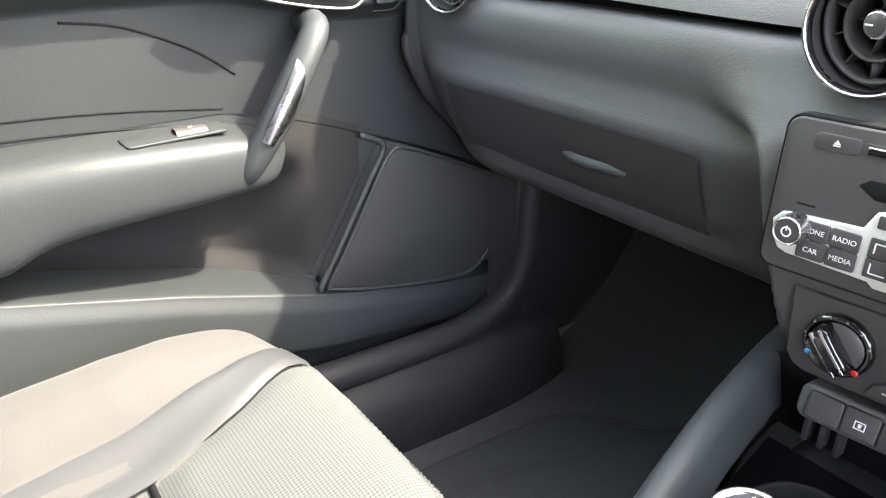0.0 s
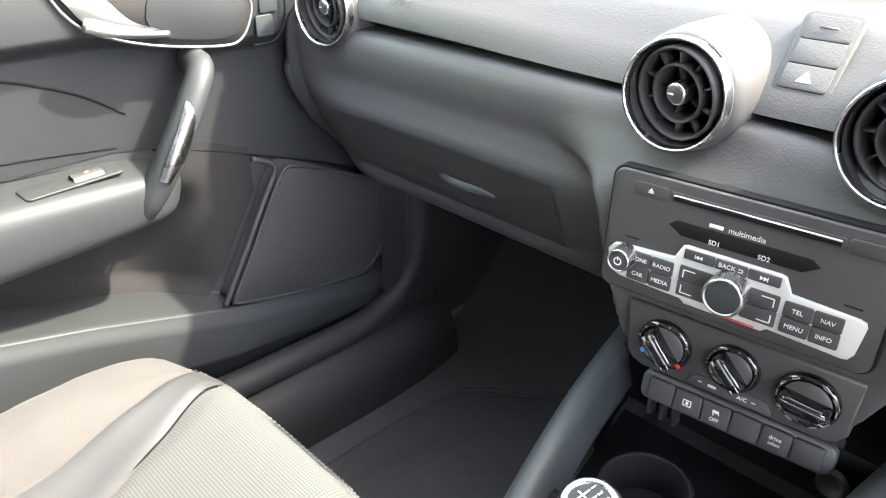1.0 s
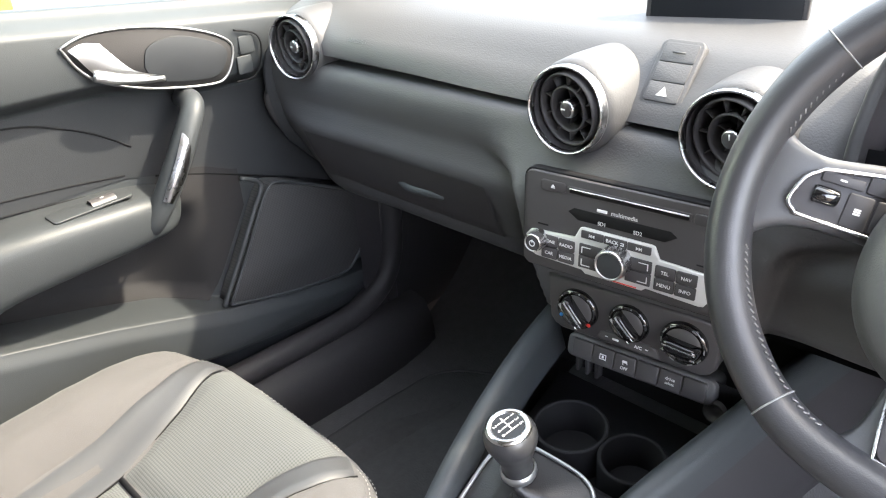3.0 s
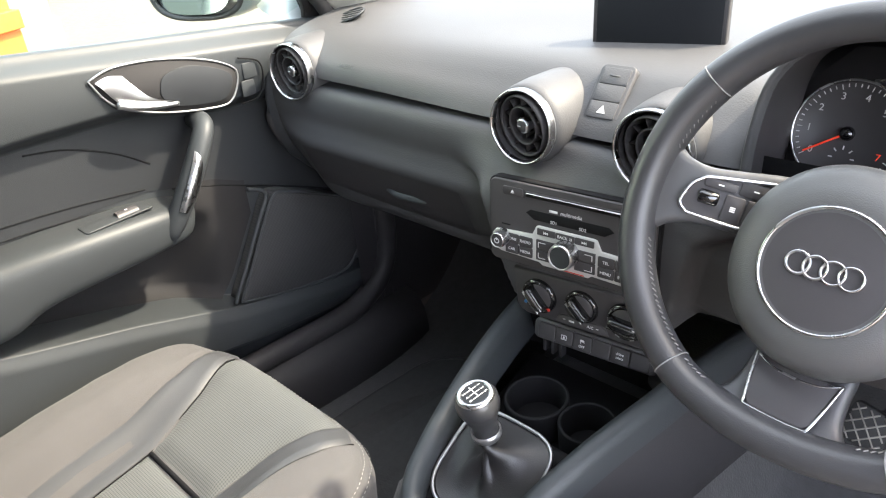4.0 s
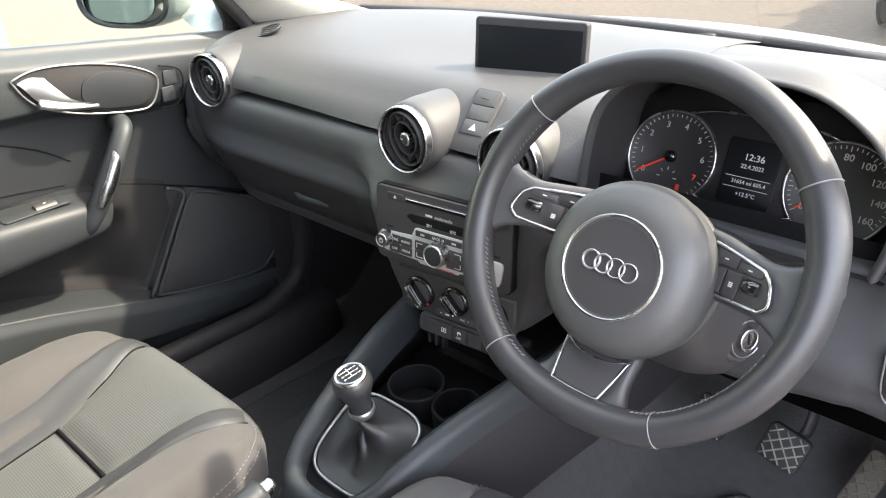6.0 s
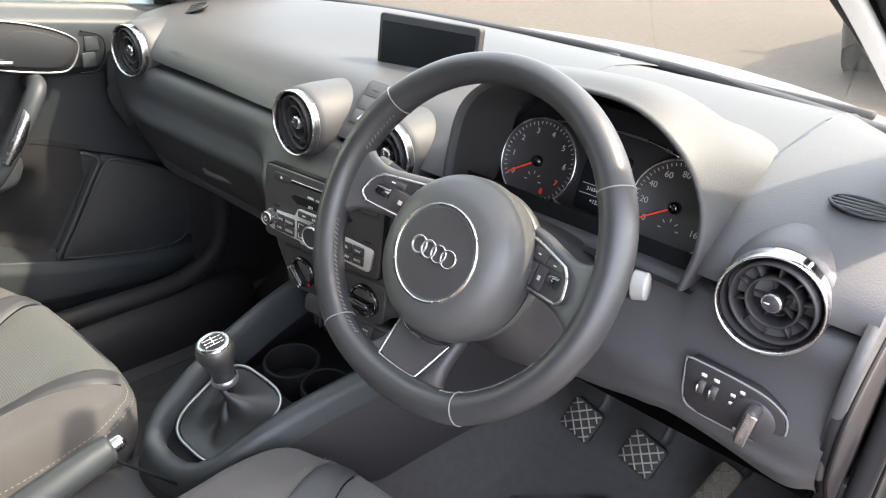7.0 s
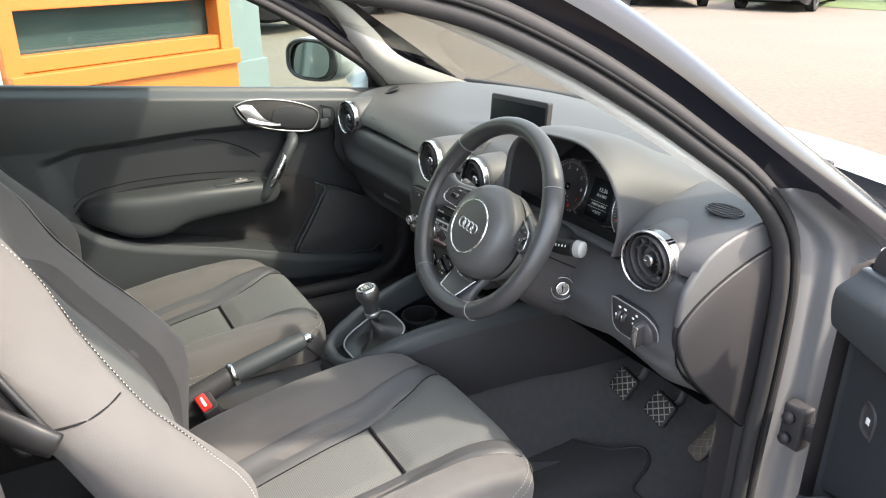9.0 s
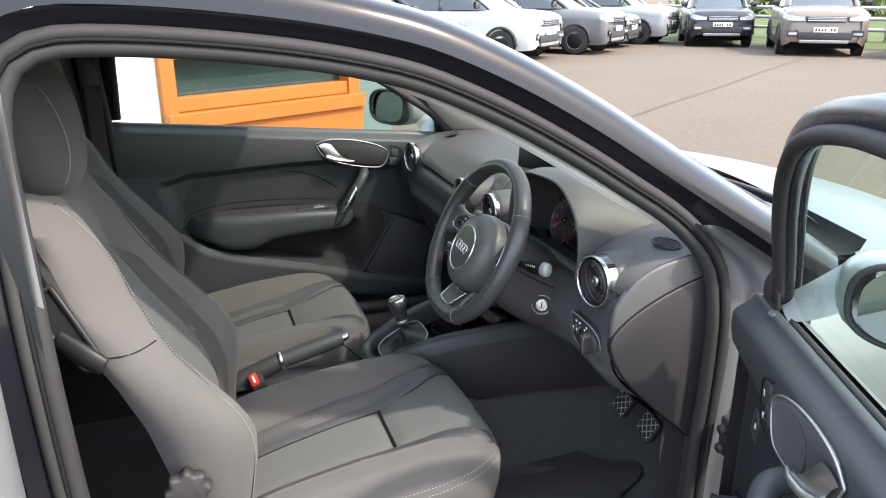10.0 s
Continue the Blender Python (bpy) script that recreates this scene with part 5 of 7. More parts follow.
for s in (-1, 1):
    sec = []
    for x, top, bot, zf, zb in ((0.052, 0.040, -0.022, -0.046, -0.060), (0.072, 0.0385, -0.0215, -0.0365, -0.054), (0.100, 0.033, -0.0205, -0.0225, -0.040), (0.126, 0.029, -0.022, -0.0090, -0.026), (0.146, 0.034, -0.030, -0.001, -0.016), (0.162, 0.050, -0.048, 0.002, -0.012)):
        mid, h = (top + bot) / 2, (top - bot) / 2
        sec.append([(s * x, mid + h * cy, zb + (zf - zb) * cz) for cy, cz in ((0.96, 0.0), (1.02, 0.45), (0.97, 0.85), (0.80, 1.0), (0.0, 1.0), (-0.80, 1.0), (-0.97, 0.85), (-1.02, 0.45), (-0.96, 0.0))])
    part("spoke", loft(sec, 26, 24), SPOKE, wheel, "grey satin spoke", m=wmx)
    pad = softened([uv(x, y) for x, y in ((0.0665, 0.0305), (0.1215, 0.0205), (0.1315, 0.0125), (0.1370, -0.0075), (0.1285, -0.0140), (0.0670, -0.0150))])
    fr = part("switch_frame", on_spoke(sweep([(x, y, 0.0022) for x, y in pad], 0.0017, 90, 6, True), s), CHROME, wheel, "chrome-edged switch pad")
    sp = part("switch_pad", on_spoke(plate(pad, -0.006, 0.0015, 0.0008), s), PANEL, wheel)
    part("scroll_wheel", on_spoke(moved(lathe([(0.0052, -0.0085), (0.0064, -0.0072), (0.0064, 0.0072), (0.0052, 0.0085)], 20), pose(uv(0.1165, 0)[0], 0.0035, 0.0005, 0, 90, 0)), s), GLOSS, sp)
    for (x0, x1, y0, y1) in ((0.072, 0.0965, 0.0125, 0.0255), (0.0975, 0.123, 0.0125, 0.0205), (0.0715, 0.088, -0.0130, 0.0110), (0.0890, 0.1045, -0.0130, 0.0110)):
        (u0, _), (u1, _) = uv(x0, 0), uv(x1, 0)
        k = part("key", on_spoke(moved(rbox(u1 - u0 - 0.0008, y1 - y0 - 0.0008, 0.001, 0.0032, 0.0016, 0.0005), pose((u0 + u1) / 2, (y0 + y1) / 2, 0)), s), PANEL, sp)
        marks = [moved(rbox(0.0046, 0.0012, 0.0032, 0.0035, 0.0003, 0), pose((u0 + u1) / 2, (y0 + y1) / 2 + dy, 0)) for dy in ((-0.0016, 0.0, 0.0016) if y1 < 0.0115 else (0.0,))]
        part("key_mark", on_spoke(join(*marks), s), WHITE, k, smooth=False)
# lower spoke, its insert edged in chrome
low = []
for y, w, zf, zb in ((-0.088, 0.038, -0.036, -0.052), (-0.104, 0.0395, -0.030, -0.046), (-0.122, 0.0405, -0.0205, -0.036), (-0.138, 0.044, -0.011, -0.028), (-0.150, 0.054, -0.003, -0.018), (-0.158, 0.072, 0.002, -0.012)):
    low.append([(w * cx, y, zb + (zf - zb) * cz) for cx, cz in ((-1.0, 0.0), (-1.03, 0.4), (-0.97, 0.82), (-0.84, 1.0), (0, 1.0), (0.84, 1.0), (0.97, 0.82), (1.03, 0.4), (1.0, 0.0))])
part("spoke", loft(low, 26, 24), LEATHER, wheel, "lower spoke", m=wmx)
TL = math.atan(0.576)


def on_lower(bm):
    for v in bm.verts:
        u, d, w = v.co
        v.co = wmx @ Vector((u, -0.108 - d * math.cos(TL) + w * math.sin(TL), -0.0265 + d * math.sin(TL) + w * math.cos(TL)))
    return bm


dn = lambda y: (-0.108 - y) / math.cos(TL)
ins = softened([(-0.0335, dn(-0.110)), (0.0335, dn(-0.110)), (0.0262, dn(-0.1440)), (0.0205, dn(-0.1485)), (-0.0205, dn(-0.1485)), (-0.0262, dn(-0.1440))], 0.004)
part("spoke_insert", on_lower(plate(ins, -0.003, 0.0042, 0.001)), PANEL, wheel)
for pts, r in (([(-0.0345, -0.1085), (-0.0270, -0.1440), (-0.0205, -0.1495), (0.0205, -0.1495), (0.0270, -0.1440), (0.0345, -0.1085)], 0.0014), ([(-0.0345, -0.1085), (-0.02, -0.1150), (0, -0.1170), (0.02, -0.1150), (0.0345, -0.1085)], 0.0010)):
    part("spoke_trim", on_lower(sweep([(x, dn(y), 0.0045) for x, y in pts], r, 50, 6)), CHROME, wheel, "chrome insert trim")

# column, stalks, ignition
col = thing("steering_column", (0.319, 0.8, 0.83), "dark plastic steering column shroud with stalks", "steering column")
cs = []
for t, w, h, cy in ((0.028, 0.048, 0.042, -0.010), (0.06, 0.068, 0.060, -0.022), (0.11, 0.079, 0.076, -0.034), (0.165, 0.0855, 0.083, -0.040), (0.23, 0.089, 0.085, -0.042)):
    cs.append([wmx @ Vector((w * math.copysign(abs(math.cos(a)) ** 0.62, math.cos(a)), h * math.copysign(abs(math.sin(a)) ** 0.62, math.sin(a)) + cy, -t)) for a in [2 * math.pi * i / 24 for i in range(25)]])
part("shroud", loft(cs, 18, 48), PANEL, col, "dark column shroud")
part("shroud_seam", sweep([wmx @ Vector((sx * w, cy * 0.4, -t)) for sx in (1,) for t, w, h, cy in ((0.06, 0.0685, 0, -0.022), (0.11, 0.0795, 0, -0.034), (0.165, 0.086, 0, -0.040), (0.22, 0.0888, 0, -0.042))], 0.0011, 16, 6), BLACK, col)
for s in (-1, 1):
    tip = wmx @ Vector((s * 0.196, 0.020, -0.075)) if s < 0 else Vector((0.490, 0.803, 0.892))
    root = wmx @ Vector((s * 0.06, 0.0, -0.085))
    part("stalk", sweep([root, root.lerp(tip, 0.45), root.lerp(tip, 0.86)], lambda f: 0.007 + 0.0075 * ss(0.2, 0.6, f), 20, 12, flat=0.8), GUIDEBLACK, col, "black control stalk")
    part("stalk_end", sweep([root.lerp(tip, 0.88), root.lerp(tip, 0.94), root.lerp(tip, 1.0)], lambda f: 0.0150 - 0.0015 * f, 10, 12, flat=0.8), mat("pale_plastic", (0.27, 0.27, 0.265), 0.5) if s > 0 else PANEL, col, "pale stalk end")
    for k in range(5):
        q = root.lerp(tip, 0.52 + 0.065 * k) + Vector((0, -0.0145, 0.006))
        part("stalk_mark", rbox(0.0028, 0.004, 0, 0.0004, 0.001, 0), WHITE, col, m=face_at(q.x, q.y, q.z, 22, 0, 20))
im = face_at(0.4030, 0.8380, 0.7790, 9, 66)
part("lock_boss", lathe([(0.0, 0.0), (0.026, 0.0), (0.030, -0.004), (0.034, -0.03)], 40), PANEL, col, "raised boss round the ignition lock", m=im @ pose(0, 0, 0.001))
part("ignition_lock", lathe([(0.0, 0.005), (0.010, 0.006), (0.011, 0.0075), (0.0125, 0.006), (0.0135, 0.001), (0.019, 0.002), (0.0215, 0.004), (0.0235, 0.001), (0.024, -0.02)], 36), DARK, col, "round ignition lock", m=im)
part("lock_ring", lathe([(0.0098, 0.0085), (0.0112, 0.0098), (0.0128, 0.0085)], 36), CHROME, col, "chrome ignition ring", m=im)
part("lock_ring", lathe([(0.0200, 0.0048), (0.0208, 0.0056), (0.0216, 0.0048)], 36), FRAMESILVER, col, m=im)
part("lock_face", lathe([(0, 0.0068), (0.0095, 0.0066)], 24), CHROME, col, m=im)
part("key_slot", box(-0.0012, 0.0012, -0.006, 0.006, 0.0067, 0.0072), BLACK, col, m=im)

# light switch panel
lp = thing("light_switch", (0.588, 0.83, 0.79), "dark light switch panel with a silver-edged rotary knob", "light switch")
lm = face_at(0.5840, 0.8430, 0.7860, -6, 0, 0)
part("panel", plate(list(reversed([(-0.052, 0.026), (-0.046, 0.032), (0.02, 0.028), (0.048, 0.016), (0.054, 0.0), (0.052, -0.022), (0.04, -0.030), (-0.03, -0.030), (-0.048, -0.018)])), -0.01, 0.0025, 0.0015), DARK, lp, m=lm)
for x in (-0.031, -0.018):
    part("thumb_wheel", moved(lathe([(0.008, -0.004), (0.0092, -0.003), (0.0092, 0.003), (0.008, 0.004)], 18), pose(x, 0.004, 0.0, 0, 90, 0)), PANEL, lp, m=lm)
    part("thumb_wheel_mark", box(x - 0.0035, x - 0.002, -0.003, 0.010, 0.008, 0.0098), CHROME, lp, m=lm)
    part("print_mark", rbox(0.006, 0.004, 0.003, 0.0034, 0.001, 0), WHITE, lp, m=lm @ pose(x, 0.020, 0))
part("panel_edge", sweep(cat([(x, y, 0.0012) for x, y in [(-0.052, 0.026), (-0.046, 0.032), (0.02, 0.028), (0.048, 0.016), (0.054, 0.0), (0.052, -0.022), (0.04, -0.030), (-0.03, -0.030), (-0.048, -0.018), (-0.052, 0.026)]], 60)[:-1], 0.0011, 60, 6, True), SEAMGREY, lp, m=lm)
part("knob_base", lathe([(0, 0.006), (0.020, 0.006), (0.0225, 0.003)], 36), PANEL, lp, m=lm @ pose(0.022, -0.004, 0))
part("light_knob", moved(loft([[(q[0] * s, q[1] * s, zz) for q in rrect(0.013, 0.042, 0.006)] for s, zz in ((1.05, 0.004), (1.0, 0.018), (0.9, 0.022), (0.3, 0.0225))], 10, 24, close_v=True, caps=True), pose(0.022, -0.004, 0, 0, 0, -8)), PANEL, lp, m=lm)
part("knob_edge", moved(box(-0.0035, 0.0070, -0.020, 0.020, 0.0215, 0.0238, 0.001), pose(0.022, -0.004, 0, 0, 0, -8)), CHROME, lp, "silver knob edge", m=lm)
for x, y in ((0.004, 0.012), (0.012, 0.020), (0.004, 0.002), (0.014, -0.026)):
    part("print_mark", rbox(0.005, 0.004, 0.003, 0.0034, 0.001, 0), WHITE, lp, m=lm @ pose(x - 0.004, y, 0))

# pedals
def pedal(name, x, y, z, w, h, tilt, label, arm_top, spin=0):
    t = thing(name, (x, y, z), label, "pedal", "foot pedals")
    m = face_at(x, y, z, tilt, 0, spin)
    part("pad", rbox(w, h, -0.010, 0.003, 0.010, 0.003), mat("pedal_rubber", (0.02, 0.02, 0.02) if h < 0.08 else (0.10, 0.085, 0.07), 0.7), t, m=m)
    n = max(2, int(w / 0.014))
    ridges = []
    for a in (45, -45):
        for k in range(-6, 7):
            o = k * 0.0145
            pts = []
            for q in range(-60, 61):
                s = q * 0.002
                px, py = (s + o) * 0.7071, (s - o) * 0.7071 * (1 if a > 0 else -1)
                if abs(px) < w / 2 - 0.003 and abs(py) < h / 2 - 0.003:
                    pts.append((px, py))
            if len(pts) > 4:
                p0, p1 = Vector((*pts[0], 0.003)), Vector((*pts[-1], 0.003))
                ridges.append(sweep([p0, p1], 0.0014, 2, 4))
    part("grip_ridge", join(*ridges), mat("worn_ridge", (0.30, 0.28, 0.25) if h < 0.08 else (0.17, 0.145, 0.115), 0.6), t, "worn pale diamond ridges", m=m, kind="stuff")
    part("arm", sweep([m @ Vector((0.0, h * 0.3, -0.012)), m @ Vector((0.012, h * 0.7, -0.03)), Vector(arm_top)], 0.012, 14, 8, flat=0.5), DARK, t)
    return t


pedal("clutch_pedal", 0.287, 1.144, 0.413, 0.062, 0.062, 25, "clutch pedal with a worn diamond-pattern rubber pad", (0.30, 1.24, 0.60), -12)
pedal("brake_pedal", 0.404, 1.141, 0.415, 0.066, 0.062, 25, "brake pedal with a worn diamond-pattern rubber pad", (0.42, 1.24, 0.60), -12)
pedal("accelerator_pedal", 0.520, 1.168, 0.397, 0.040, 0.100, 35, "long accelerator pedal with a dusty diamond-pattern pad", (0.53, 1.26, 0.58), -14)

# ---- seats ----
def seat(cx, y0, outer, lift, label):
    """A front seat. cx: its middle; y0: the cross seam of the cushion; outer: +1 where its outer side is at +x; lift: how far it is raised."""
    t = thing("front_seat", (cx, y0, 0.25), label, "seat", "front seats")
    crown = cat([(-0.345, 0.435, 0), (-0.24, 0.468, 0), (-0.10, 0.498, 0), (0.0, 0.514, 0), (0.09, 0.541, 0), (0.15, 0.554, 0), (0.185, 0.546, 0), (0.207, 0.520, 0), (0.215, 0.50, 0)], 60)

    def hw(y):
        return lerp_tab([(-0.30, 0.235), (-0.10, 0.255), (0.0, 0.256), (0.05, 0.252), (0.09, 0.243), (0.12, 0.231), (0.145, 0.212), (0.160, 0.192), (0.172, 0.166), (0.181, 0.132), (0.188, 0.085), (0.192, 0.03)], y - 0.013 * ss(0.02, 0.12, y))

    def top(x, y):
        a = abs(x)
        z = lift + lerp_tab([(q.x, q.y) for q in crown], y)
        z += lerp_tab([(-0.30, 0.070), (-0.10, 0.062), (0.0, 0.056), (0.06, 0.040), (0.12, 0.016), (0.17, 0.0)], y) * ss(0.085, 0.185, a)
        z -= 0.014 * ss(0.10, 0.19, y) * ss(0.13, 0.23, a)
        z -= 0.034 * ss(0.215, 0.262, a)
        return z

    def patch(name, x0, x1, ya, yb, material, nu=14, nv=26, lab="", puff=0.008):
        """A padded panel of the cushion between two rims, in fractions of its half width."""
        rows = []
        for i in range(nu):
            u = i / (nu - 1)
            r = []
            for j in range(nv):
                v = j / (nv - 1)
                y = ya(u) + (yb(u) - ya(u)) * v
                x = (x0(v, y) + (x1(v, y) - x0(v, y)) * u)
                e = min(u, 1 - u, v, (1 - v) * 2.5) * 2
                dz = puff * (1 - (1 - ss(0, 0.22, e))) - puff
                r.append(Vector((cx + x, y0 + y, top(x, y) + dz + (puff if e > 0.999 else 0))))
            rows.append(r)
        return part(name, grid(rows), material, t, lab)

    cw = lambda y: lerp_tab([(-0.345, 0.062), (0.0, 0.076), (0.10, 0.098), (0.165, 0.126), (0.21, 0.135)], y)
    sw = lambda y: cw(y) + lerp_tab([(-0.345, 0.060), (0.0, 0.056), (0.12, 0.050), (0.21, 0.034)], y)
    lim = lambda y, w: min(w, hw(y) * 0.97)
    front = lambda u: 0.214
    patch("centre_panel", lambda v, y: -lim(y, cw(y)), lambda v, y: lim(y, cw(y)), lambda u: 0.005, lambda u: 0.201 - 0.008 * abs(2 * u - 1) ** 2, MESH, 20, 20, "grey mesh fabric panel")
    patch("rear_panel", lambda v, y: -lim(y, cw(y)), lambda v, y: lim(y, cw(y)), lambda u: -0.345, lambda u: -0.005, MESH, 20, 24)
    for s in (-1, 1):
        patch("leather_strip", lambda v, y: s * lim(y, cw(y)), lambda v, y: s * lim(y, sw(y)), lambda u: -0.345, lambda u: 0.190, SEATLEATHER, 8, 40, "black leather strip", 0.005)
        patch("bolster", lambda v, y: s * lim(y, sw(y)), lambda v, y: s * hw(y), lambda u: -0.345, lambda u: 0.178, FABRIC, 16, 44, "grey fabric side bolster")
    # seams between the panels
    seam_pts = [Vector((cx + x, y0, top(x, 0.0) - 0.0065)) for x in [-0.073 + 0.0146 * k for k in range(11)]]
    part("cross_seam", sweep(seam_pts, 0.0042, 24, 6, flat=0.8), BLACK, t, "dark cross seam")
    for s in (-1, 1):
        for wf in (cw, sw):
            line = [Vector((cx + s * lim(y, wf(y)), y0 + y, top(lim(y, wf(y)), y) - 0.0075)) for y in [-0.28 + 0.0255 * k for k in range(19)]]
            part("seam", sweep(line, 0.0013, 40, 6), BLACK, t)
    # side and front skirt
    ys = [-0.345 + 0.546 * (k / 50) ** 0.75 for k in range(51)]
    right = [(hw(y), y) for y in ys]
    fronts = [(hw(0.201) * math.cos(a), 0.201 + 0.008 * math.sin(a)) for a in [math.pi * k / 18 for k in range(1, 18)]]
    left = [(-hw(y), y) for y in reversed(ys)]
    rim = right + fronts + left
    def ring(off, z, zf=0, inset=1.0):
        res = []
        for x, y in rim:
            xi, yi = x * inset, -0.05 + (y + 0.05) * inset
            f = ss(0.0, 0.2, y)
            d = Vector((x * 0.7, max(0, y - 0.02) * 1.6, 0)).normalized()
            base = top(xi, yi) - 0.0085
            res.append(Vector((cx + xi + d.x * off, y0 + yi + d.y * off, base if z is None else z + zf * f)))
        return res
    rings = [ring(0, None, 0, q) for q in (0.02, 0.3, 0.55, 0.75, 0.88, 0.96)] + [ring(0.0, None), [q + Vector((0, 0, -0.008)) for q in ring(0.008, None)], [q + Vector((0, 0, -0.03)) for q in ring(0.014, None)], [q + Vector((0, 0, -0.07)) for q in ring(0.012, None)], ring(-0.002, 0.375, 0.02), ring(-0.03, 0.355, 0.02)]
    part("cushion_body", grid(rings), FABRIC, t, "grey fabric cushion body")
    for off, dz in ((0.0030, -0.002), (0.0105, -0.0115)):
        line = [q + Vector((0, 0, dz)) for q in ring(off, None)]
        st = []
        pts = cat([line[k] for k in range(0, len(line), 2)], 401)
        for k in range(0, 400, 2):
            st.append(sweep([pts[k], pts[k + 1].lerp(pts[k], 0.15)], 0.00045, 2, 4, caps=False))
        part("stitching", join(*st), STITCH, t, "pale double stitching", kind="stuff")
    part("base", box(cx - 0.22, cx + 0.22, y0 - 0.28, y0 + 0.12, 0.26, 0.37, 0.015), DARK, t)
    for s in (-1, 1):
        part("rail", box(cx + s * 0.18 - 0.02, cx + s * 0.18 + 0.02, y0 - 0.36, y0 + 0.16, 0.228, 0.262, 0.004), DARK, t)
    # backrest: rings at rising heights: z, front of bolster, front of middle, rear, half width
    prof = [(0.47, -0.305, -0.335, -0.41, 0.235), (0.55, -0.302, -0.342, -0.44, 0.250), (0.65, -0.287, -0.350, -0.475, 0.262), (0.72, -0.294, -0.378, -0.50, 0.266), (0.80, -0.353, -0.425, -0.525, 0.264), (0.87, -0.410, -0.468, -0.555, 0.256), (0.95, -0.455, -0.505, -0.595, 0.236), (1.03, -0.490, -0.522, -0.62, 0.205), (1.10, -0.540, -0.548, -0.64, 0.16), (1.122, -0.585, -0.588, -0.63, 0.12)]
    def at(z, k):
        return lerp_tab([(q[0], q[k]) for q in prof], z)
    sm = [cat([(q[k], q[0], 0) for q in prof], 40) for k in (1, 2, 3, 4)]
    def fy(a, fb, fc, z):
        """Front surface from middle to bolster, a = share of the half width."""
        k = ss(0.885, 0.97, z)
        hi = 0.80 - 0.14 * k
        return fc + (fb - fc) * ss(0.40 - 0.02 * k, hi, a) - (0.012 + 0.030 * k) * ss(hi, 1.0, a)
    def bring(k):
        fb, fc, rr, w = (sm[i][k].x for i in range(4))
        z = sm[0][k].y
        pts = []
        for i in range(31):
            u = -1 + 2 * i / 30
            pts.append(Vector((cx + u * w, y0 + fy(abs(u), fb, fc, z) - 0.030 * max(0, (abs(u) - 0.86) / 0.14) ** 2, z)))
        for i in range(1, 20):
            a = math.pi * i / 20
            pts.append(Vector((cx + w * (1.0 + 0.02 * math.sin(a)) * math.cos(a), y0 + (fb - 0.045) + (rr - fb + 0.045) * math.sin(a) ** 0.55, z + 0.0)))
        return pts
    bk = part("backrest", grid([bring(k) for k in range(40)], close_v=True, caps=True), FABRIC, t, "grey fabric backrest with side bolsters")
    def panel(name, u0, u1, z0, z1, material, lift, lab=""):
        rows = []
        for i in range(24):
            z = z0 + (z1 - z0) * i / 23
            r = []
            for j in range(14):
                u = u0 + (u1 - u0) * j / 13
                e = min(i / 23, 1 - i / 23, j / 13, 1 - j / 13) * 2
                w, fb, fc = at(z, 4), at(z, 1), at(z, 2)
                nar = max(0.12, 1 - (max(0, z - 0.87) / 0.13) ** 2.6)
                r.append(Vector((cx + u * w * nar, y0 + fy(abs(u * nar), fb, fc, z) + lift * ss(0, 0.15, e), z + lift * 0.4)))
            rows.append(r)
        return part(name, grid(rows), material, bk, lab)
    panel("centre_panel", -0.44, 0.44, 0.51, 0.995, BACKMESH, 0.010, "grey mesh fabric panel with a rounded top")
    for s in (-1, 1):
        panel("backrest_strip", s * 0.455, s * 0.60, 0.51, 0.975, DARKFABRIC, 0.007, "dark fabric strip")
    for s in (-1, 1):
        seam_u = lambda z: lerp_tab([(0.50, 0.90), (0.60, 0.90), (0.72, 0.885), (0.80, 0.86), (0.88, 0.81), (0.93, 0.73), (0.99, 0.67), (1.05, 0.70), (1.10, 0.78)], z)
        line = [Vector((cx + s * seam_u(z) * at(z, 4), y0 + fy(seam_u(z), at(z, 1), at(z, 2), z) + 0.0015, z + 0.002)) for z in [0.50 + 0.04 * k for k in range(16)]]
        pts = cat(line, 261)
        part("stitching", join(*[sweep([pts[k], pts[k + 1].lerp(pts[k], 0.2)], 0.0006, 2, 4, caps=False) for k in range(0, 260, 2)]), STITCH, t, kind="stuff")
        part("seam", sweep([q + Vector((-s * 0.004, -0.0012, 0)) for q in line], 0.0008, 60, 6), BLACK, t)
        kk = min(range(40), key=lambda k: abs(sm[0][k].y - 0.893))
        rg = bring(kk)
        run = rg[28:31] + rg[31:41] if s > 0 else rg[2::-1] + list(reversed(rg[-10:]))
        mid = Vector((cx, y0 + sm[1][kk].x - 0.06, 0))
        run = [p + Vector((p.x - mid.x, p.y - mid.y, 0)).normalized() * 0.0004 - Vector((0, 0, 0.02 * i / 12)) for i, p in enumerate(run)]
        part("seam", sweep(run, 0.0012, 30, 6), BLACK, t)
    # headrest
    hr = [(1.105, 0.085, 0.030), (1.12, 0.115, 0.045), (1.17, 0.132, 0.055), (1.23, 0.130, 0.056), (1.275, 0.115, 0.050), (1.298, 0.085, 0.035), (1.304, 0.04, 0.015)]
    rows = []
    for z, w, d in [tuple(q) for q in cat(hr, 22)]:
        rows.append([Vector((cx + w * math.copysign(abs(math.cos(a)) ** 0.6, math.cos(a)), y0 - 0.560 - 0.10 * (z - 1.1) + d * math.copysign(abs(math.sin(a)) ** 0.75, math.sin(a)), z)) for a in [2 * math.pi * i / 40 for i in range(40)]])
    h = part("headrest", grid(rows, close_v=True, caps=True), DARKFABRIC, t, "dark fabric headrest")
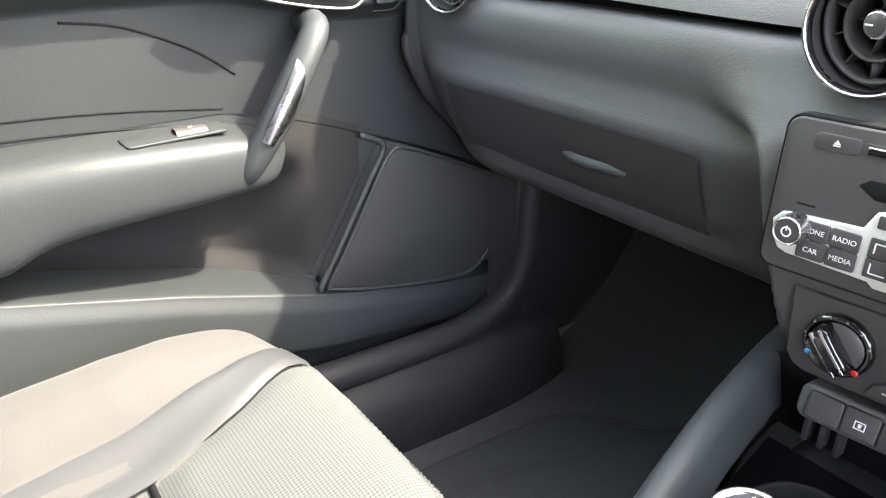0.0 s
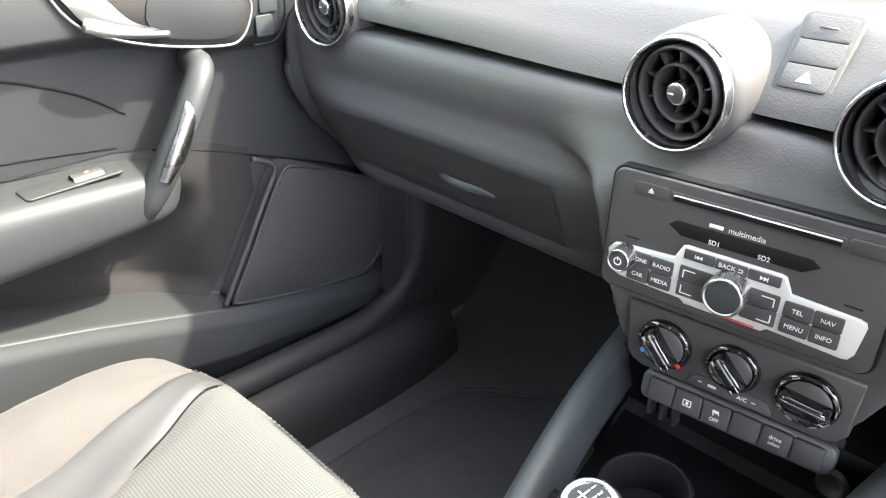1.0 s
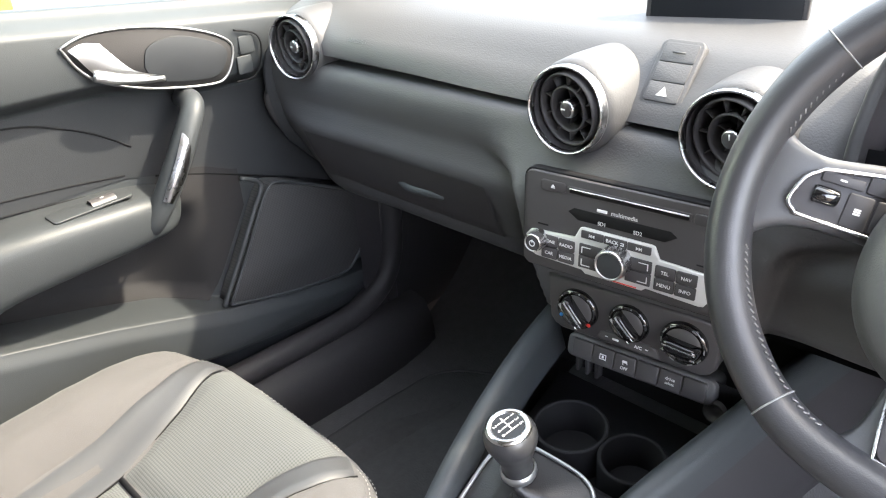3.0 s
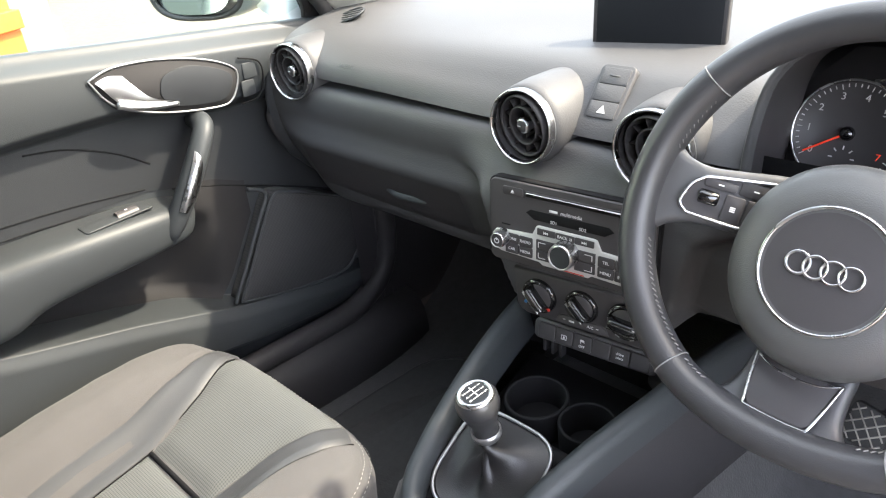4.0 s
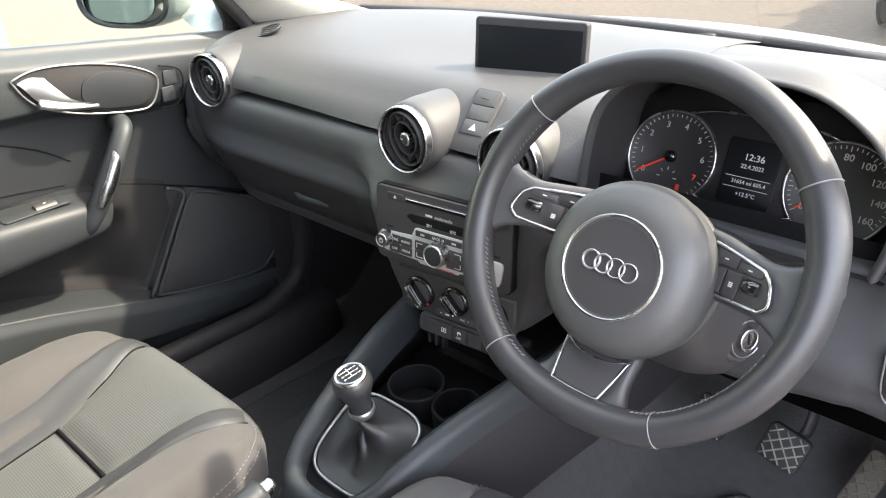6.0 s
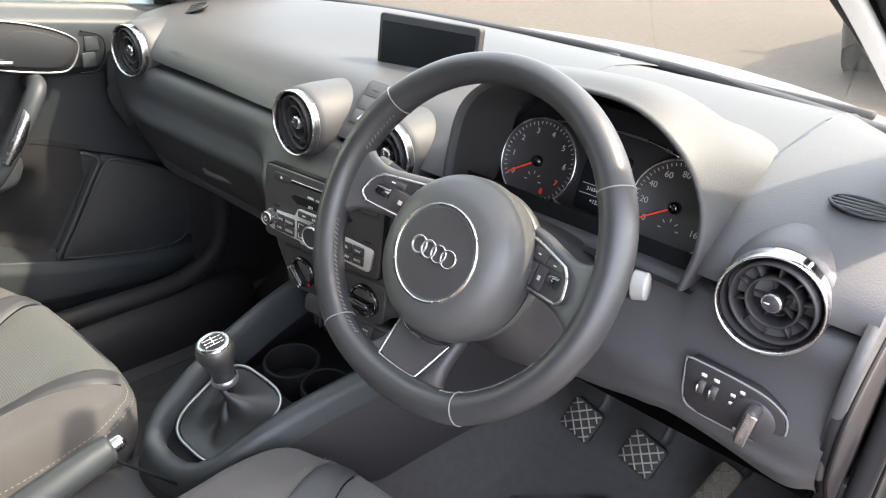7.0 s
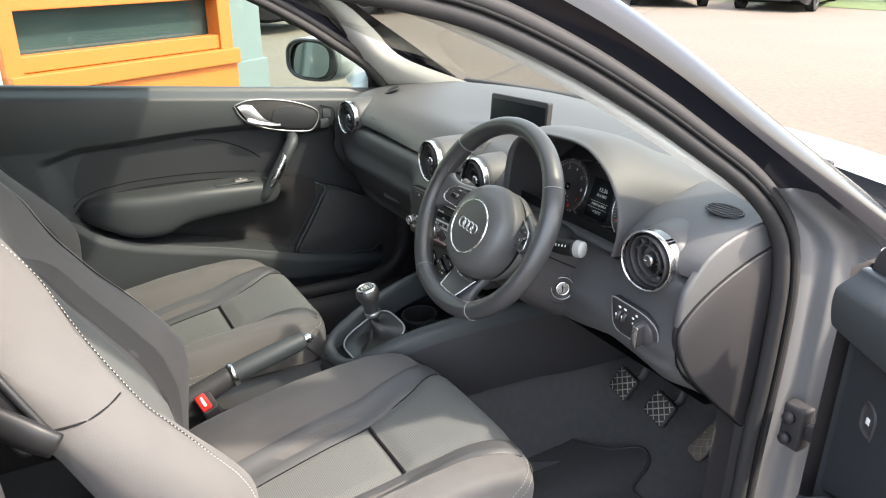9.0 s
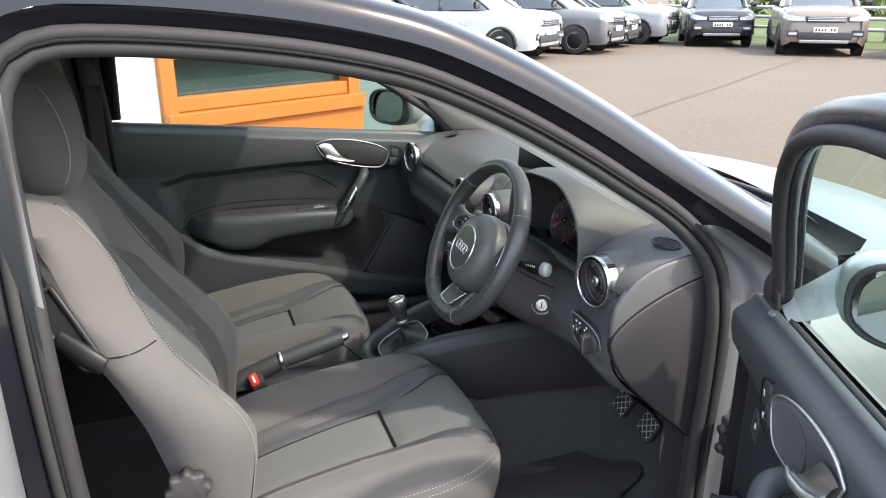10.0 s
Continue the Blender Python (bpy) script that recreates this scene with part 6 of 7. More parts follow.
    for s in (-1, 1):
        line = []
        for z, deg in ((1.290, 20), (1.272, 34), (1.245, 45), (1.21, 52), (1.175, 52), (1.148, 45), (1.128, 32), (1.117, 14)):
            w, d = lerp_tab([(q[0], q[1]) for q in hr], z), lerp_tab([(q[0], q[2]) for q in hr], z)
            line.append(Vector((cx + s * w * 1.012 * math.cos(radians(deg)) ** 0.6, y0 - 0.560 - 0.10 * (z - 1.1) + d * 1.03 * math.sin(radians(deg)) ** 0.75, z)))
        pts = cat(line, 91)
        part("stitching", join(*[sweep([pts[k], pts[k + 1].lerp(pts[k], 0.2)], 0.0008, 2, 4, caps=False) for k in range(0, 90, 2)]), STITCH, h, kind="stuff")
        part("post", sweep([(cx + s * 0.055, y0 - 0.585, 1.06), (cx + s * 0.055, y0 - 0.575, 1.13)], 0.006, 4, 8), CHROME, t)
    # outer side controls
    o = outer
    xs = cx + o * 0.262
    inner_run = [(0.045, -0.560, 1.000), (0.020, -0.533, 0.955), (0.004, -0.507, 0.905), (0.000, -0.500, 0.890)]
    outer_run = [(0.040, -0.580, 0.985), (0.016, -0.566, 0.940), (0.002, -0.535, 0.895), (0.000, -0.522, 0.880)]
    spot = lambda q, out=0.0: Vector((xs - o * q[0] + o * out, y0 + q[1], q[2]))
    loop = [spot(q, 0.004) for q in inner_run] + [spot(q, 0.004) for q in reversed(outer_run)]
    part("belt_guide", sweep(cat(loop + [loop[0]], 61)[:-1], 0.0055, 60, 8, True, flat=0.8), GUIDEBLACK, t, "black plastic belt guide")
    part("guide_slot", loft([[spot(q, 0.002) for q in inner_run], [spot(q, 0.001) for q in outer_run]], 6, 16), BLACK, t, "black slot inside the guide")
    paddle = [spot((0.004, -0.556, 0.934)), spot((-0.008, -0.535, 0.918)), spot((-0.020, -0.512, 0.902)), spot((-0.024, -0.496, 0.890))]
    part("fold_lever", sweep(paddle, lambda f: 0.015 + 0.003 * math.sin(f * 3), 20, 14, flat=0.55), GUIDEBLACK, t, "black plastic folding lever")
    n = 8
    star = [((0.034 + 0.0035 * math.cos(n * a)) * math.cos(a), (0.034 + 0.0035 * math.cos(n * a)) * math.sin(a)) for a in [2 * math.pi * i / 96 for i in range(96)]]
    part("adjuster_knob", plate(star, 0, 0.022, 0.005), DARK, t, "scalloped adjuster knob", m=Matrix(((0, 0, o, cx + o * 0.258), (1, 0, 0, y0 - 0.405), (0, 1, 0, 0.640), (0, 0, 0, 1))))
    return t


seat(0.346, 0.502, 1, 0.0, "grey fabric and black leather driver seat with pale stitching")
seat(-0.352, 0.396, -1, -0.022, "grey fabric and black leather passenger seat with pale stitching")
# rear bench, the shade behind the front seats put into its colour
rb = thing("rear_seat", (0, -0.7, 0.3), "dark grey fabric rear bench seat, shade put into its colour", "seat")
part("backrest", box(-0.6, 0.6, -0.93, -0.80, 0.45, 1.05, 0.05, 4), REARSHADE, rb)
part("cushion", box(-0.6, 0.6, -0.85, -0.50, 0.27, 0.44, 0.05, 4), REARSHADE, rb)


# ---- doors ----
SILVERHOUSING = mat("mirror_housing_paint", (0.32, 0.33, 0.335), 0.35, 0.3, 0.04, 40, coat=0.6)
def door(M, label, driver=False):
    """A front door in the place of the passenger's, moved by M."""
    t = new("hinged_door")
    t.empty_display_size = 0.05
    t.matrix_basis = Matrix.Translation(M @ Vector((-0.78, 1.1, 0.6)))
    tagged(t, label, "door", "car doors")

    def P(name, bm, material, parent=None, lab="", smooth=True, kind=""):
        return part(name, bm, material, parent or t, lab, smooth, m=M.copy(), kind=kind)

    zs = lambda y: 1.041 - 0.087 * y
    rail = lambda y: lerp_tab([(-0.06, 0.715), (0.09, 0.705), (0.12, 0.686), (0.145, 0.660), (0.18, 0.637), (0.25, 0.610), (0.33, 0.587), (0.51, 0.543), (0.70, 0.487), (0.9, 0.447), (1.06, 0.425)], y)

    ledge = lambda y: 0.872 + 0.014 * ss(0.15, 0.5, y) - 0.02 * (1 - ss(0.07, 0.16, y)) - 0.032 * ss(0.58, 0.78, y)

    def depth(y, z):
        up = 0.030 + 0.016 * math.sin(min(max((z - 0.84) / (zs(y) - 0.84), 0.2), 1) * 2.6)
        up -= 0.022 * ss(zs(y) - 0.03, zs(y), z)
        line = ledge(y)
        inside = (1 - ss(line - 0.016, line + 0.012, z)) * ss(0.060, 0.115, y + 0.02 * ss(0.75, 0.9, z))
        d = up * (1 - inside) + 0.006 * inside
        below = 1 - ss(rail(y) - 0.004, rail(y) + 0.007, z)
        low = 0.052 - 0.012 * ss(0.9, 1.06, y) - 0.030 * (1 - ss(0.33, 0.42, z)) - 0.008 * (1 - ss(0.0, 0.03, rail(y) - z))
        crease = lerp_tab([(0.3, 0.47), (0.55, 0.435), (0.7, 0.402), (0.9, 0.374), (1.06, 0.365)], y)
        low -= 0.014 * (1 - ss(crease - 0.012, crease + 0.004, z))
        d = d * (1 - below) + low * below
        pocket = inside * (1 - ss(0.645, 0.685, z)) * (1 - below) * (1 - ss(0.60, 0.72, y))
        return d - 0.084 * pocket
    ny = 170
    rows = []
    for i in range(ny):
        y = -0.055 + 1.11 * i / (ny - 1)
        r = []
        line = ledge(y)
        marks = [(0.325, 60), (rail(y) - 0.014, 24), (rail(y) + 0.014, 50), (line - 0.022, 24), (line + 0.016, 42), (zs(y), 0)]
        for (za, count), (zb, _) in zip(marks, marks[1:]):
            r += [(-0.716 + depth(y, z), y, z) for z in [za + (zb - za) * j / count for j in range(count)]]
        r.append((-0.716 + depth(y, zs(y)), y, zs(y)))
        r += [(r[-1][0] - 0.004, y, zs(y) + 0.003), (r[-1][0] - 0.012, y, zs(y) + 0.004), (-0.724, y, zs(y) - 0.008)]
        rows.append(r)
    inner = P("inner_panel", grid(rows), TRIM, None, "grained dark door panel with a recessed pocket")
    if driver:
        bx = -0.716 + depth(0.975, 0.757)
        sw = P("release_switch", loft([[(bx + dx, 0.975 + u * sy, 0.757 + v * sz + 0.004 * u) for u, v in ((-1, -1), (1, -1), (1, 1), (-1, 1), (-1, -1))] for dx, sy, sz in ((-0.006, 0.015, 0.022), (0.003, 0.014, 0.021), (0.005, 0.012, 0.019), (0.002, 0.009, 0.016), (0.002, 0.001, 0.001))], 12, 20), DARK, inner, "small boot release switch")
        P("switch_mark", box(bx + 0.002, bx + 0.0028, 0.971, 0.979, 0.752, 0.762, 0.0005), WHITE, inner)
    z0 = lambda y: max(rail(y) + 0.003, 0.492 + (y - 0.690) * 1.63)
    z1 = lambda y: lerp_tab([(0.135, 0.69), (0.63, 0.69), (0.67, 0.735), (0.72, 0.728), (0.775, 0.705)], y)
    # dark sheet laid in the pocket in place of its shade
    shade_sheet = [[(-0.7135 + depth(y, z), y, z) for z in [z0(y) + max(0.001, z1(y) - z0(y)) * j / 15 for j in range(16)]] for y in [0.135 + 0.645 * i / 60 for i in range(61)]]
    P("pocket_shade", grid(shade_sheet), SHADEBLACK, inner, "dark sheet standing in for the pocket's shade")
    low_edge = lambda y: lerp_tab([(0.13, 0.742), (0.60, 0.746), (0.645, 0.736), (0.693, 0.7235), (0.745, 0.707), (0.84, 0.672), (0.92, 0.640), (1.03, 0.592)], y)
    top_edge = lambda y: ledge(y) - 0.016 - 0.10 * (1 - ss(0.105, 0.185, y)) ** 2
    insert = [[(-0.7145 + depth(y, z), y, z) for z in [low_edge(y) + (max(top_edge(y), low_edge(y) + 0.002) - low_edge(y)) * j / 17 for j in range(18)]] for y in [0.125 + 0.915 * i / 80 for i in range(81)]]
    P("door_insert", grid(insert), INSERT, inner, "darker recessed insert")
    P("sill_strip", sweep([(-0.726, y, zs(y) - 0.006) for y in [-0.055 + 0.1 * k for k in range(11)] + [0.98]], 0.006, 40, 6), RUBBER, None, "rubber window strip")
    # armrest
    arm = []
    for y, zc, h, pr in ((0.128, 0.702, 0.010, 0.010), (0.145, 0.702, 0.030, 0.030), (0.19, 0.694, 0.046, 0.054), (0.25, 0.681, 0.060, 0.068), (0.33, 0.680, 0.060, 0.076), (0.385, 0.692, 0.049, 0.080), (0.46, 0.697, 0.044, 0.084), (0.57, 0.697, 0.038, 0.080), (0.635, 0.694, 0.030, 0.064), (0.666, 0.696, 0.010, 0.024)):
        arm.append([(-0.712 + pr * px, y, zc + h * pz) for px, pz in ((0, 1.05), (0.45, 1.02), (0.80, 0.94), (0.96, 0.70), (1.0, 0.30), (0.99, -0.20), (0.95, -0.62), (0.82, -0.90), (0.45, -1.02), (0, -1.06))])
    P("armrest", loft(arm, 40, 30), TRIM, None, "padded grey armrest")
    for dz in (0.0, 0.020):
        P("trim_line", sweep([(-0.7085, y, z + dz) for y, z in ((0.118, 0.700), (0.135, 0.717), (0.17, 0.733), (0.22, 0.742), (0.29, 0.748), (0.40, 0.748), (0.50, 0.742), (0.60, 0.731))], 0.0014, 40, 6), BLACK)
    P("crease_line", sweep([(-0.7085, y, z) for y, z in ((0.44, 0.862), (0.50, 0.853), (0.57, 0.824), (0.62, 0.790))], 0.0016, 30, 6), BLACK)
    P("seam_line", sweep([(-0.7085, y, z) for y, z in ((0.645, 0.736), (0.693, 0.7235), (0.745, 0.707), (0.79, 0.690), (0.84, 0.672), (0.92, 0.640), (1.03, 0.592))], 0.0016, 30, 6), BLACK)
    # pull handle with a bright inlay
    pull = [(-0.700, 0.580, 0.690), (-0.655, 0.583, 0.697), (-0.640, 0.604, 0.730), (-0.634, 0.634, 0.779), (-0.638, 0.667, 0.829), (-0.652, 0.687, 0.855), (-0.690, 0.693, 0.861)]
    pull = [(x, y + 0.013, z - 0.012) for x, y, z in pull]
    hd = P("pull_handle", sweep(pull, lambda f: 0.0165 + 0.003 * math.sin(f * 3.14), 60, 16, flat=0.85), TRIM, None, "slanted grey pull handle")
    inl = [[Vector((-0.634 + 0.0215 + dx, yy + 0.013 + w * 1.3 * s, zz - 0.008 - w * 1.3 * s * 0.55)) for w, dx in ((-0.0075, -0.005), (-0.004, -0.0008), (0, 0.0005), (0.004, -0.0008), (0.0075, -0.005))] for (yy, zz, s) in ((0.606, 0.732, 0.75), (0.622, 0.758, 1.0), (0.637, 0.783, 1.0), (0.651, 0.806, 1.0), (0.660, 0.820, 0.9))]
    inl = [[q + Vector((-0.004 * abs(k - 1.7) ** 1.6 * 0.6, 0, 0)) for q in r] for k, r in enumerate(inl)]
    P("inlay", loft(inl, 20, 9), CHROME, hd, "bright metal inlay")
    # handle escutcheon
    esc = [(0.548, 0.951), (0.585, 0.962), (0.64, 0.961), (0.70, 0.951), (0.75, 0.936), (0.782, 0.919), (0.790, 0.905), (0.784, 0.884), (0.771, 0.866), (0.752, 0.860), (0.70, 0.866), (0.64, 0.879), (0.588, 0.899), (0.563, 0.922)]
    ex = -0.667
    ring = cat([(ex, y, z) for y, z in esc] + [(ex, *esc[0])], 81)[:-1]
    P("handle_frame", sweep(ring, 0.0019, 80, 8, True), FRAMESILVER, None, "chrome handle surround")
    bz = plate([(p.y, p.z) for p in ring], -0.004, 0.0)
    to_door = Matrix(((0, 0, 1, ex), (1, 0, 0, 0), (0, 1, 0, 0), (0, 0, 0, 1)))
    # passenger side: flat plate, the recess's shade is in its black colour
    P("handle_recess", moved(bz, to_door), GRILLE if driver else SHADEBLACK)
    P("grille_patch", moved(plate([(q.x, q.y) for q in cat([(0.650, 0.905, 0), (0.660, 0.931, 0), (0.70, 0.939, 0), (0.745, 0.927, 0), (0.777, 0.908, 0), (0.773, 0.885, 0), (0.752, 0.870, 0), (0.70, 0.875, 0), (0.662, 0.885, 0), (0.650, 0.905, 0)], 40)[:-1]], 0.0, 0.002, 0.001), to_door), GRILLE if driver else INSERT)
    lv = [[(ex + 0.0022, 0.556, 0.947), (ex + 0.0055, 0.574, 0.953), (ex + 0.0066, 0.596, 0.949)], [(ex + 0.0055, 0.563, 0.937), (ex + 0.0099, 0.584, 0.938), (ex + 0.0099, 0.608, 0.932)], [(ex + 0.0055, 0.573, 0.921), (ex + 0.0121, 0.600, 0.915), (ex + 0.0143, 0.628, 0.909)], [(ex + 0.0044, 0.584, 0.907), (ex + 0.0121, 0.618, 0.900), (ex + 0.0154, 0.660, 0.895)]]
    P("handle_lever", loft(lv, 14, 12), SATIN, None, "silver door release lever")
    P("handle_lever", sweep([(ex + 0.0072, 0.577, 0.909), (ex + 0.0144, 0.606, 0.899), (ex + 0.0162, 0.642, 0.892), (ex + 0.0108, 0.670, 0.888)], lambda f: 0.0065 - 0.0025 * f, 24, 10), SATIN)
    for y, z, hh in ((0.815, 0.905, 0.027), (0.807, 0.876, 0.027)):
        P("lock_button", moved(rbox(0.026, hh, 0, 0.0025, 0.003, 0.001), to_door @ pose(y, z, -0.0035)), TRIM if not driver else PANEL, None, "small lock button")
        if driver:
            P("button_mark", moved(rbox(0.006, 0.008, 0.004, 0.0044, 0.001, 0), to_door @ pose(y, z, 0)), WHITE)
    P("button_frame", sweep([(ex + 0.001, y, z) for y, z in ((0.786, 0.854), (0.822, 0.858), (0.838, 0.892), (0.832, 0.918), (0.796, 0.930))], 0.0015, 30, 6), BLACK)
    # window switch on the armrest
    P("switch_plate", moved(rbox(0.115, 0.030, 0, 0.003, 0.006, 0.001), pose(-0.664, 0.527, 0.7395, 8, 0, 96)), TRIM, None, "window switch plate")
    P("window_switch", moved(loft([[(x, y, z) for x in (-0.018, 0, 0.018)] for y, z in ((-0.008, 0.003), (-0.003, 0.008), (0.006, 0.009), (0.009, 0.003))], 8, 6), pose(-0.664, 0.545, 0.7380, 8, 0, 96)), PANEL)
    P("switch_mark", moved(rbox(0.005, 0.002, 0.0, 0.0005, 0.001, 0), pose(-0.664, 0.545, 0.7472, 8, 0, 96)), WHITE)
    # speaker grille and its frame line
    spk = [(0.702, 0.492), (0.745, 0.562), (0.785, 0.632), (0.807, 0.666), (0.824, 0.674), (0.87, 0.658), (0.95, 0.622), (1.02, 0.588), (1.031, 0.570), (1.010, 0.515), (0.975, 0.470), (0.94, 0.450), (0.85, 0.458), (0.76, 0.476)]
    so = [(q.x, q.y) for q in cat([(y, z, 0) for y, z in spk] + [(*spk[0], 0)], 80)[:-1]]
    to_spk = Matrix(((0, 0, 1, -0.700), (1, 0, 0, 0), (0, 1, 0, 0), (0, 0, 0, 1)))
    bm = plate(so, -0.01, 0.030, 0.006)
    P("speaker_grille", moved(bm, to_spk), GRILLE, None, "perforated speaker grille")
    P("speaker_frame", sweep([(-0.671, y, z) for y, z in so], 0.0028, 100, 6, True), TRIM)
    P("speaker_frame", sweep([(-0.674, y, z) for y, z in [(0.691, 0.492), (0.735, 0.564), (0.775, 0.632), (0.797, 0.668), (0.796, 0.684), (0.765, 0.700)]], 0.0045, 40, 8), TRIM)
    # window frame, glass, outer skin
    fr = [(1.005, 0.965), (0.970, 1.035), (0.905, 1.130), (0.825, 1.212), (0.72, 1.272), (0.56, 1.308), (0.36, 1.320), (0.18, 1.322), (0.05, 1.318), (-0.015, 1.302), (-0.035, 1.26), (-0.042, 1.16), (-0.048, 1.06)]
    fx = lambda z: lerp_tab([(0.9, -0.738), (1.0, -0.723), (1.33, -0.622)], z)
    path = [(fx(z), y, z) for y, z in fr]
    P("window_frame", sweep(path, 0.020, 80, 12, flat=0.75), DARKPAINT, None, "dark painted window frame")
    P("frame_seal", sweep([(fx(z) + 0.012, 0.45 + (y - 0.45) * 0.970, 1.06 + (z - 1.06) * 0.945) for y, z in fr], 0.010, 80, 8), RUBBER)
    P("frame_seal", sweep([(fx(z) - 0.02, 0.45 + (y - 0.45) * 1.03, 1.06 + (z - 1.06) * 1.05) for y, z in fr], 0.010, 80, 8), DARKPAINT)
    P("corner_trim", loft([[(-0.712, 1.050, 0.952), (-0.712, 1.015, 0.956), (-0.712, 0.976, 0.960)], [(-0.706, 1.032, 0.985), (-0.706, 1.008, 0.990), (-0.704, 0.972, 0.996)], [(-0.712, 1.0, 1.025), (-0.708, 0.985, 1.036), (-0.706, 0.958, 1.05)], [(-0.730, 0.99, 1.03), (-0.724, 0.975, 1.04), (-0.716, 0.95, 1.055)]], 12, 10), DARK, None, "dark mirror corner trim")
    P("corner_seal", sweep([(-0.714, 0.974, 0.958), (-0.708, 0.970, 0.998), (-0.708, 0.955, 1.052)], 0.004, 14, 6), RUBBER)
    if driver:
        P("lock_pin", moved(lathe([(0, 0.001), (0.004, 0.001), (0.0048, 0.0016), (0.006, 0.0012), (0.0066, -0.002)], 20), pose(-0.700, 0.955, 0.9605)), TRIM, None, "small round lock pin collar")
    gl = []
    for k in range(9):
        f = k / 8
        gl.append([(fx(zz) - 0.01, y, zz) for y, zz in [(y, zs(y) - 0.01 + (lerp_tab([(-0.05, 1.30), (0.05, 1.312), (0.18, 1.318), (0.36, 1.316), (0.56, 1.304), (0.72, 1.268), (0.825, 1.207), (0.905, 1.125), (0.97, 1.03), (1.0, 0.972)], y) - zs(y) + 0.01) * f) for y in [-0.048 + 1.03 * q / 20 for q in range(21)]]])
    g = P("window", grid(gl), GLASS, None, "faintly green window glass")
    g.visible_shadow = False
    outer = [[(x, y, zz + k * (zs(y) - 0.99)) for y in (-0.07, 0.2, 0.5, 0.8, 1.12)] for x, zz, k in ((-0.738, 0.988, 1), (-0.748, 0.987, 1), (-0.765, 0.965, 0.9), (-0.785, 0.92, 0.6), (-0.815, 0.80, 0), (-0.825, 0.62, 0), (-0.812, 0.45, 0), (-0.80, 0.30, 0))]
    P("outer_skin", loft(outer, 20, 20), PAINT, None, "grey metallic door skin")
    P("door_edge", loft([[(x, 1.06 + dy, z) for z in (0.33, 0.55, 0.75, 0.95)] for x, dy in ((-0.69, 0.0), (-0.72, 0.02), (-0.77, 0.045), (-0.815, 0.06))], 8, 10), DARKPAINT if not driver else PANEL)
    P("door_edge", loft([[(x, -0.058 + dy, z) for z in (0.33, 0.55, 0.8, 1.04)] for x, dy in ((-0.69, 0.0), (-0.75, -0.01), (-0.815, -0.012))], 8, 10), DARKPAINT)
    P("door_bottom", loft([[(x, y, zz) for y in (-0.05, 0.5, 1.06)] for x, zz in ((-0.69, 0.33), (-0.75, 0.31), (-0.80, 0.31))], 6, 10), DARKPAINT)
    # wing mirror
    my, mz = (0.018, -0.022) if driver else (0, 0)
    M0 = face_at(-0.872, 0.852 + my, 1.030 + mz, 0, 31)
    M1 = face_at(-0.885, 0.868 + my, 1.030 + mz, 0, 4)
    mh = []
    for d, w, h in ((0.004, 0.094, 0.059), (-0.004, 0.100, 0.065), (-0.04, 0.106, 0.066), (-0.08, 0.100, 0.060), (-0.12, 0.074, 0.042), (-0.135, 0.03, 0.016)):
        mh.append([(M0 if d > -0.02 else M1) @ Vector((0.004 + w * math.copysign(abs(math.cos(a)) ** 0.7, math.cos(a)), h * math.copysign(abs(math.sin(a)) ** 0.7, math.sin(a)), d)) for a in [2 * math.pi * i / 36 for i in range(37)]])
    wmr = P("wing_mirror", loft(mh, 20, 40), SILVERHOUSING, None, "pale grey wing mirror housing")
    P("mirror_rim", sweep([tuple(q) for q in mh[0][:-1]], 0.0055, 50, 8, True), DARK, wmr)
    P("mirror_glass", moved(plate([(0.086 * math.copysign(abs(math.cos(a)) ** 0.7, math.cos(a)), 0.052 * math.copysign(abs(math.sin(a)) ** 0.7, math.sin(a))) for a in [2 * math.pi * i / 40 for i in range(40)]], -0.002, 0.002), face_at(-0.872, 0.848 + my, 1.030 + mz, 7, 23)), MIRROR, wmr, "mirror glass", False)
    P("mirror_foot", loft([[(-0.72, 0.94, 0.955), (-0.75, 0.93, 0.965), (-0.80, 0.93, 0.985)], [(-0.72, 1.01, 0.965), (-0.75, 0.99, 0.995), (-0.80, 0.98, 1.04)]], 6, 8), SILVERHOUSING, wmr)
    return t


door(Matrix.Identity(4), "closed passenger door with grey trim and a slanted pull handle")
HX, HY, SWING = 0.82, 1.14, 62
MD = Matrix.Translation((HX, HY, 0)) @ pose(0, 0, 0, 0, 0, SWING) @ Matrix.Translation((-HX, -HY, 0)) @ Matrix.Diagonal((-1, 1, 1, 1))
door(MD, "wide open driver's door with grey trim and a chrome-framed speaker", True)


# seat belt hanging on the passenger's rear pillar
belt = thing("seat_belt", (-0.645, -0.10, 0.6), "dark grey seat belt hanging on the rear pillar", "seat belt")
part("strap", loft([[(-0.632 + 0.004 * k, -0.085 - 0.02 * k, z) for k in (-1, 0, 1)] for z in (1.19, 1.0, 0.8, 0.6)], 12, 4), RUBBER, belt, "woven belt strap")
part("anchor", moved(rbox(0.05, 0.085, 0, 0.022, 0.012, 0.004), Matrix(((0, 0, 1, -0.640), (1, 0, 0, -0.09), (0, 1, 0, 1.205), (0, 0, 0, 1)))), DARK, belt, "plastic belt guide")

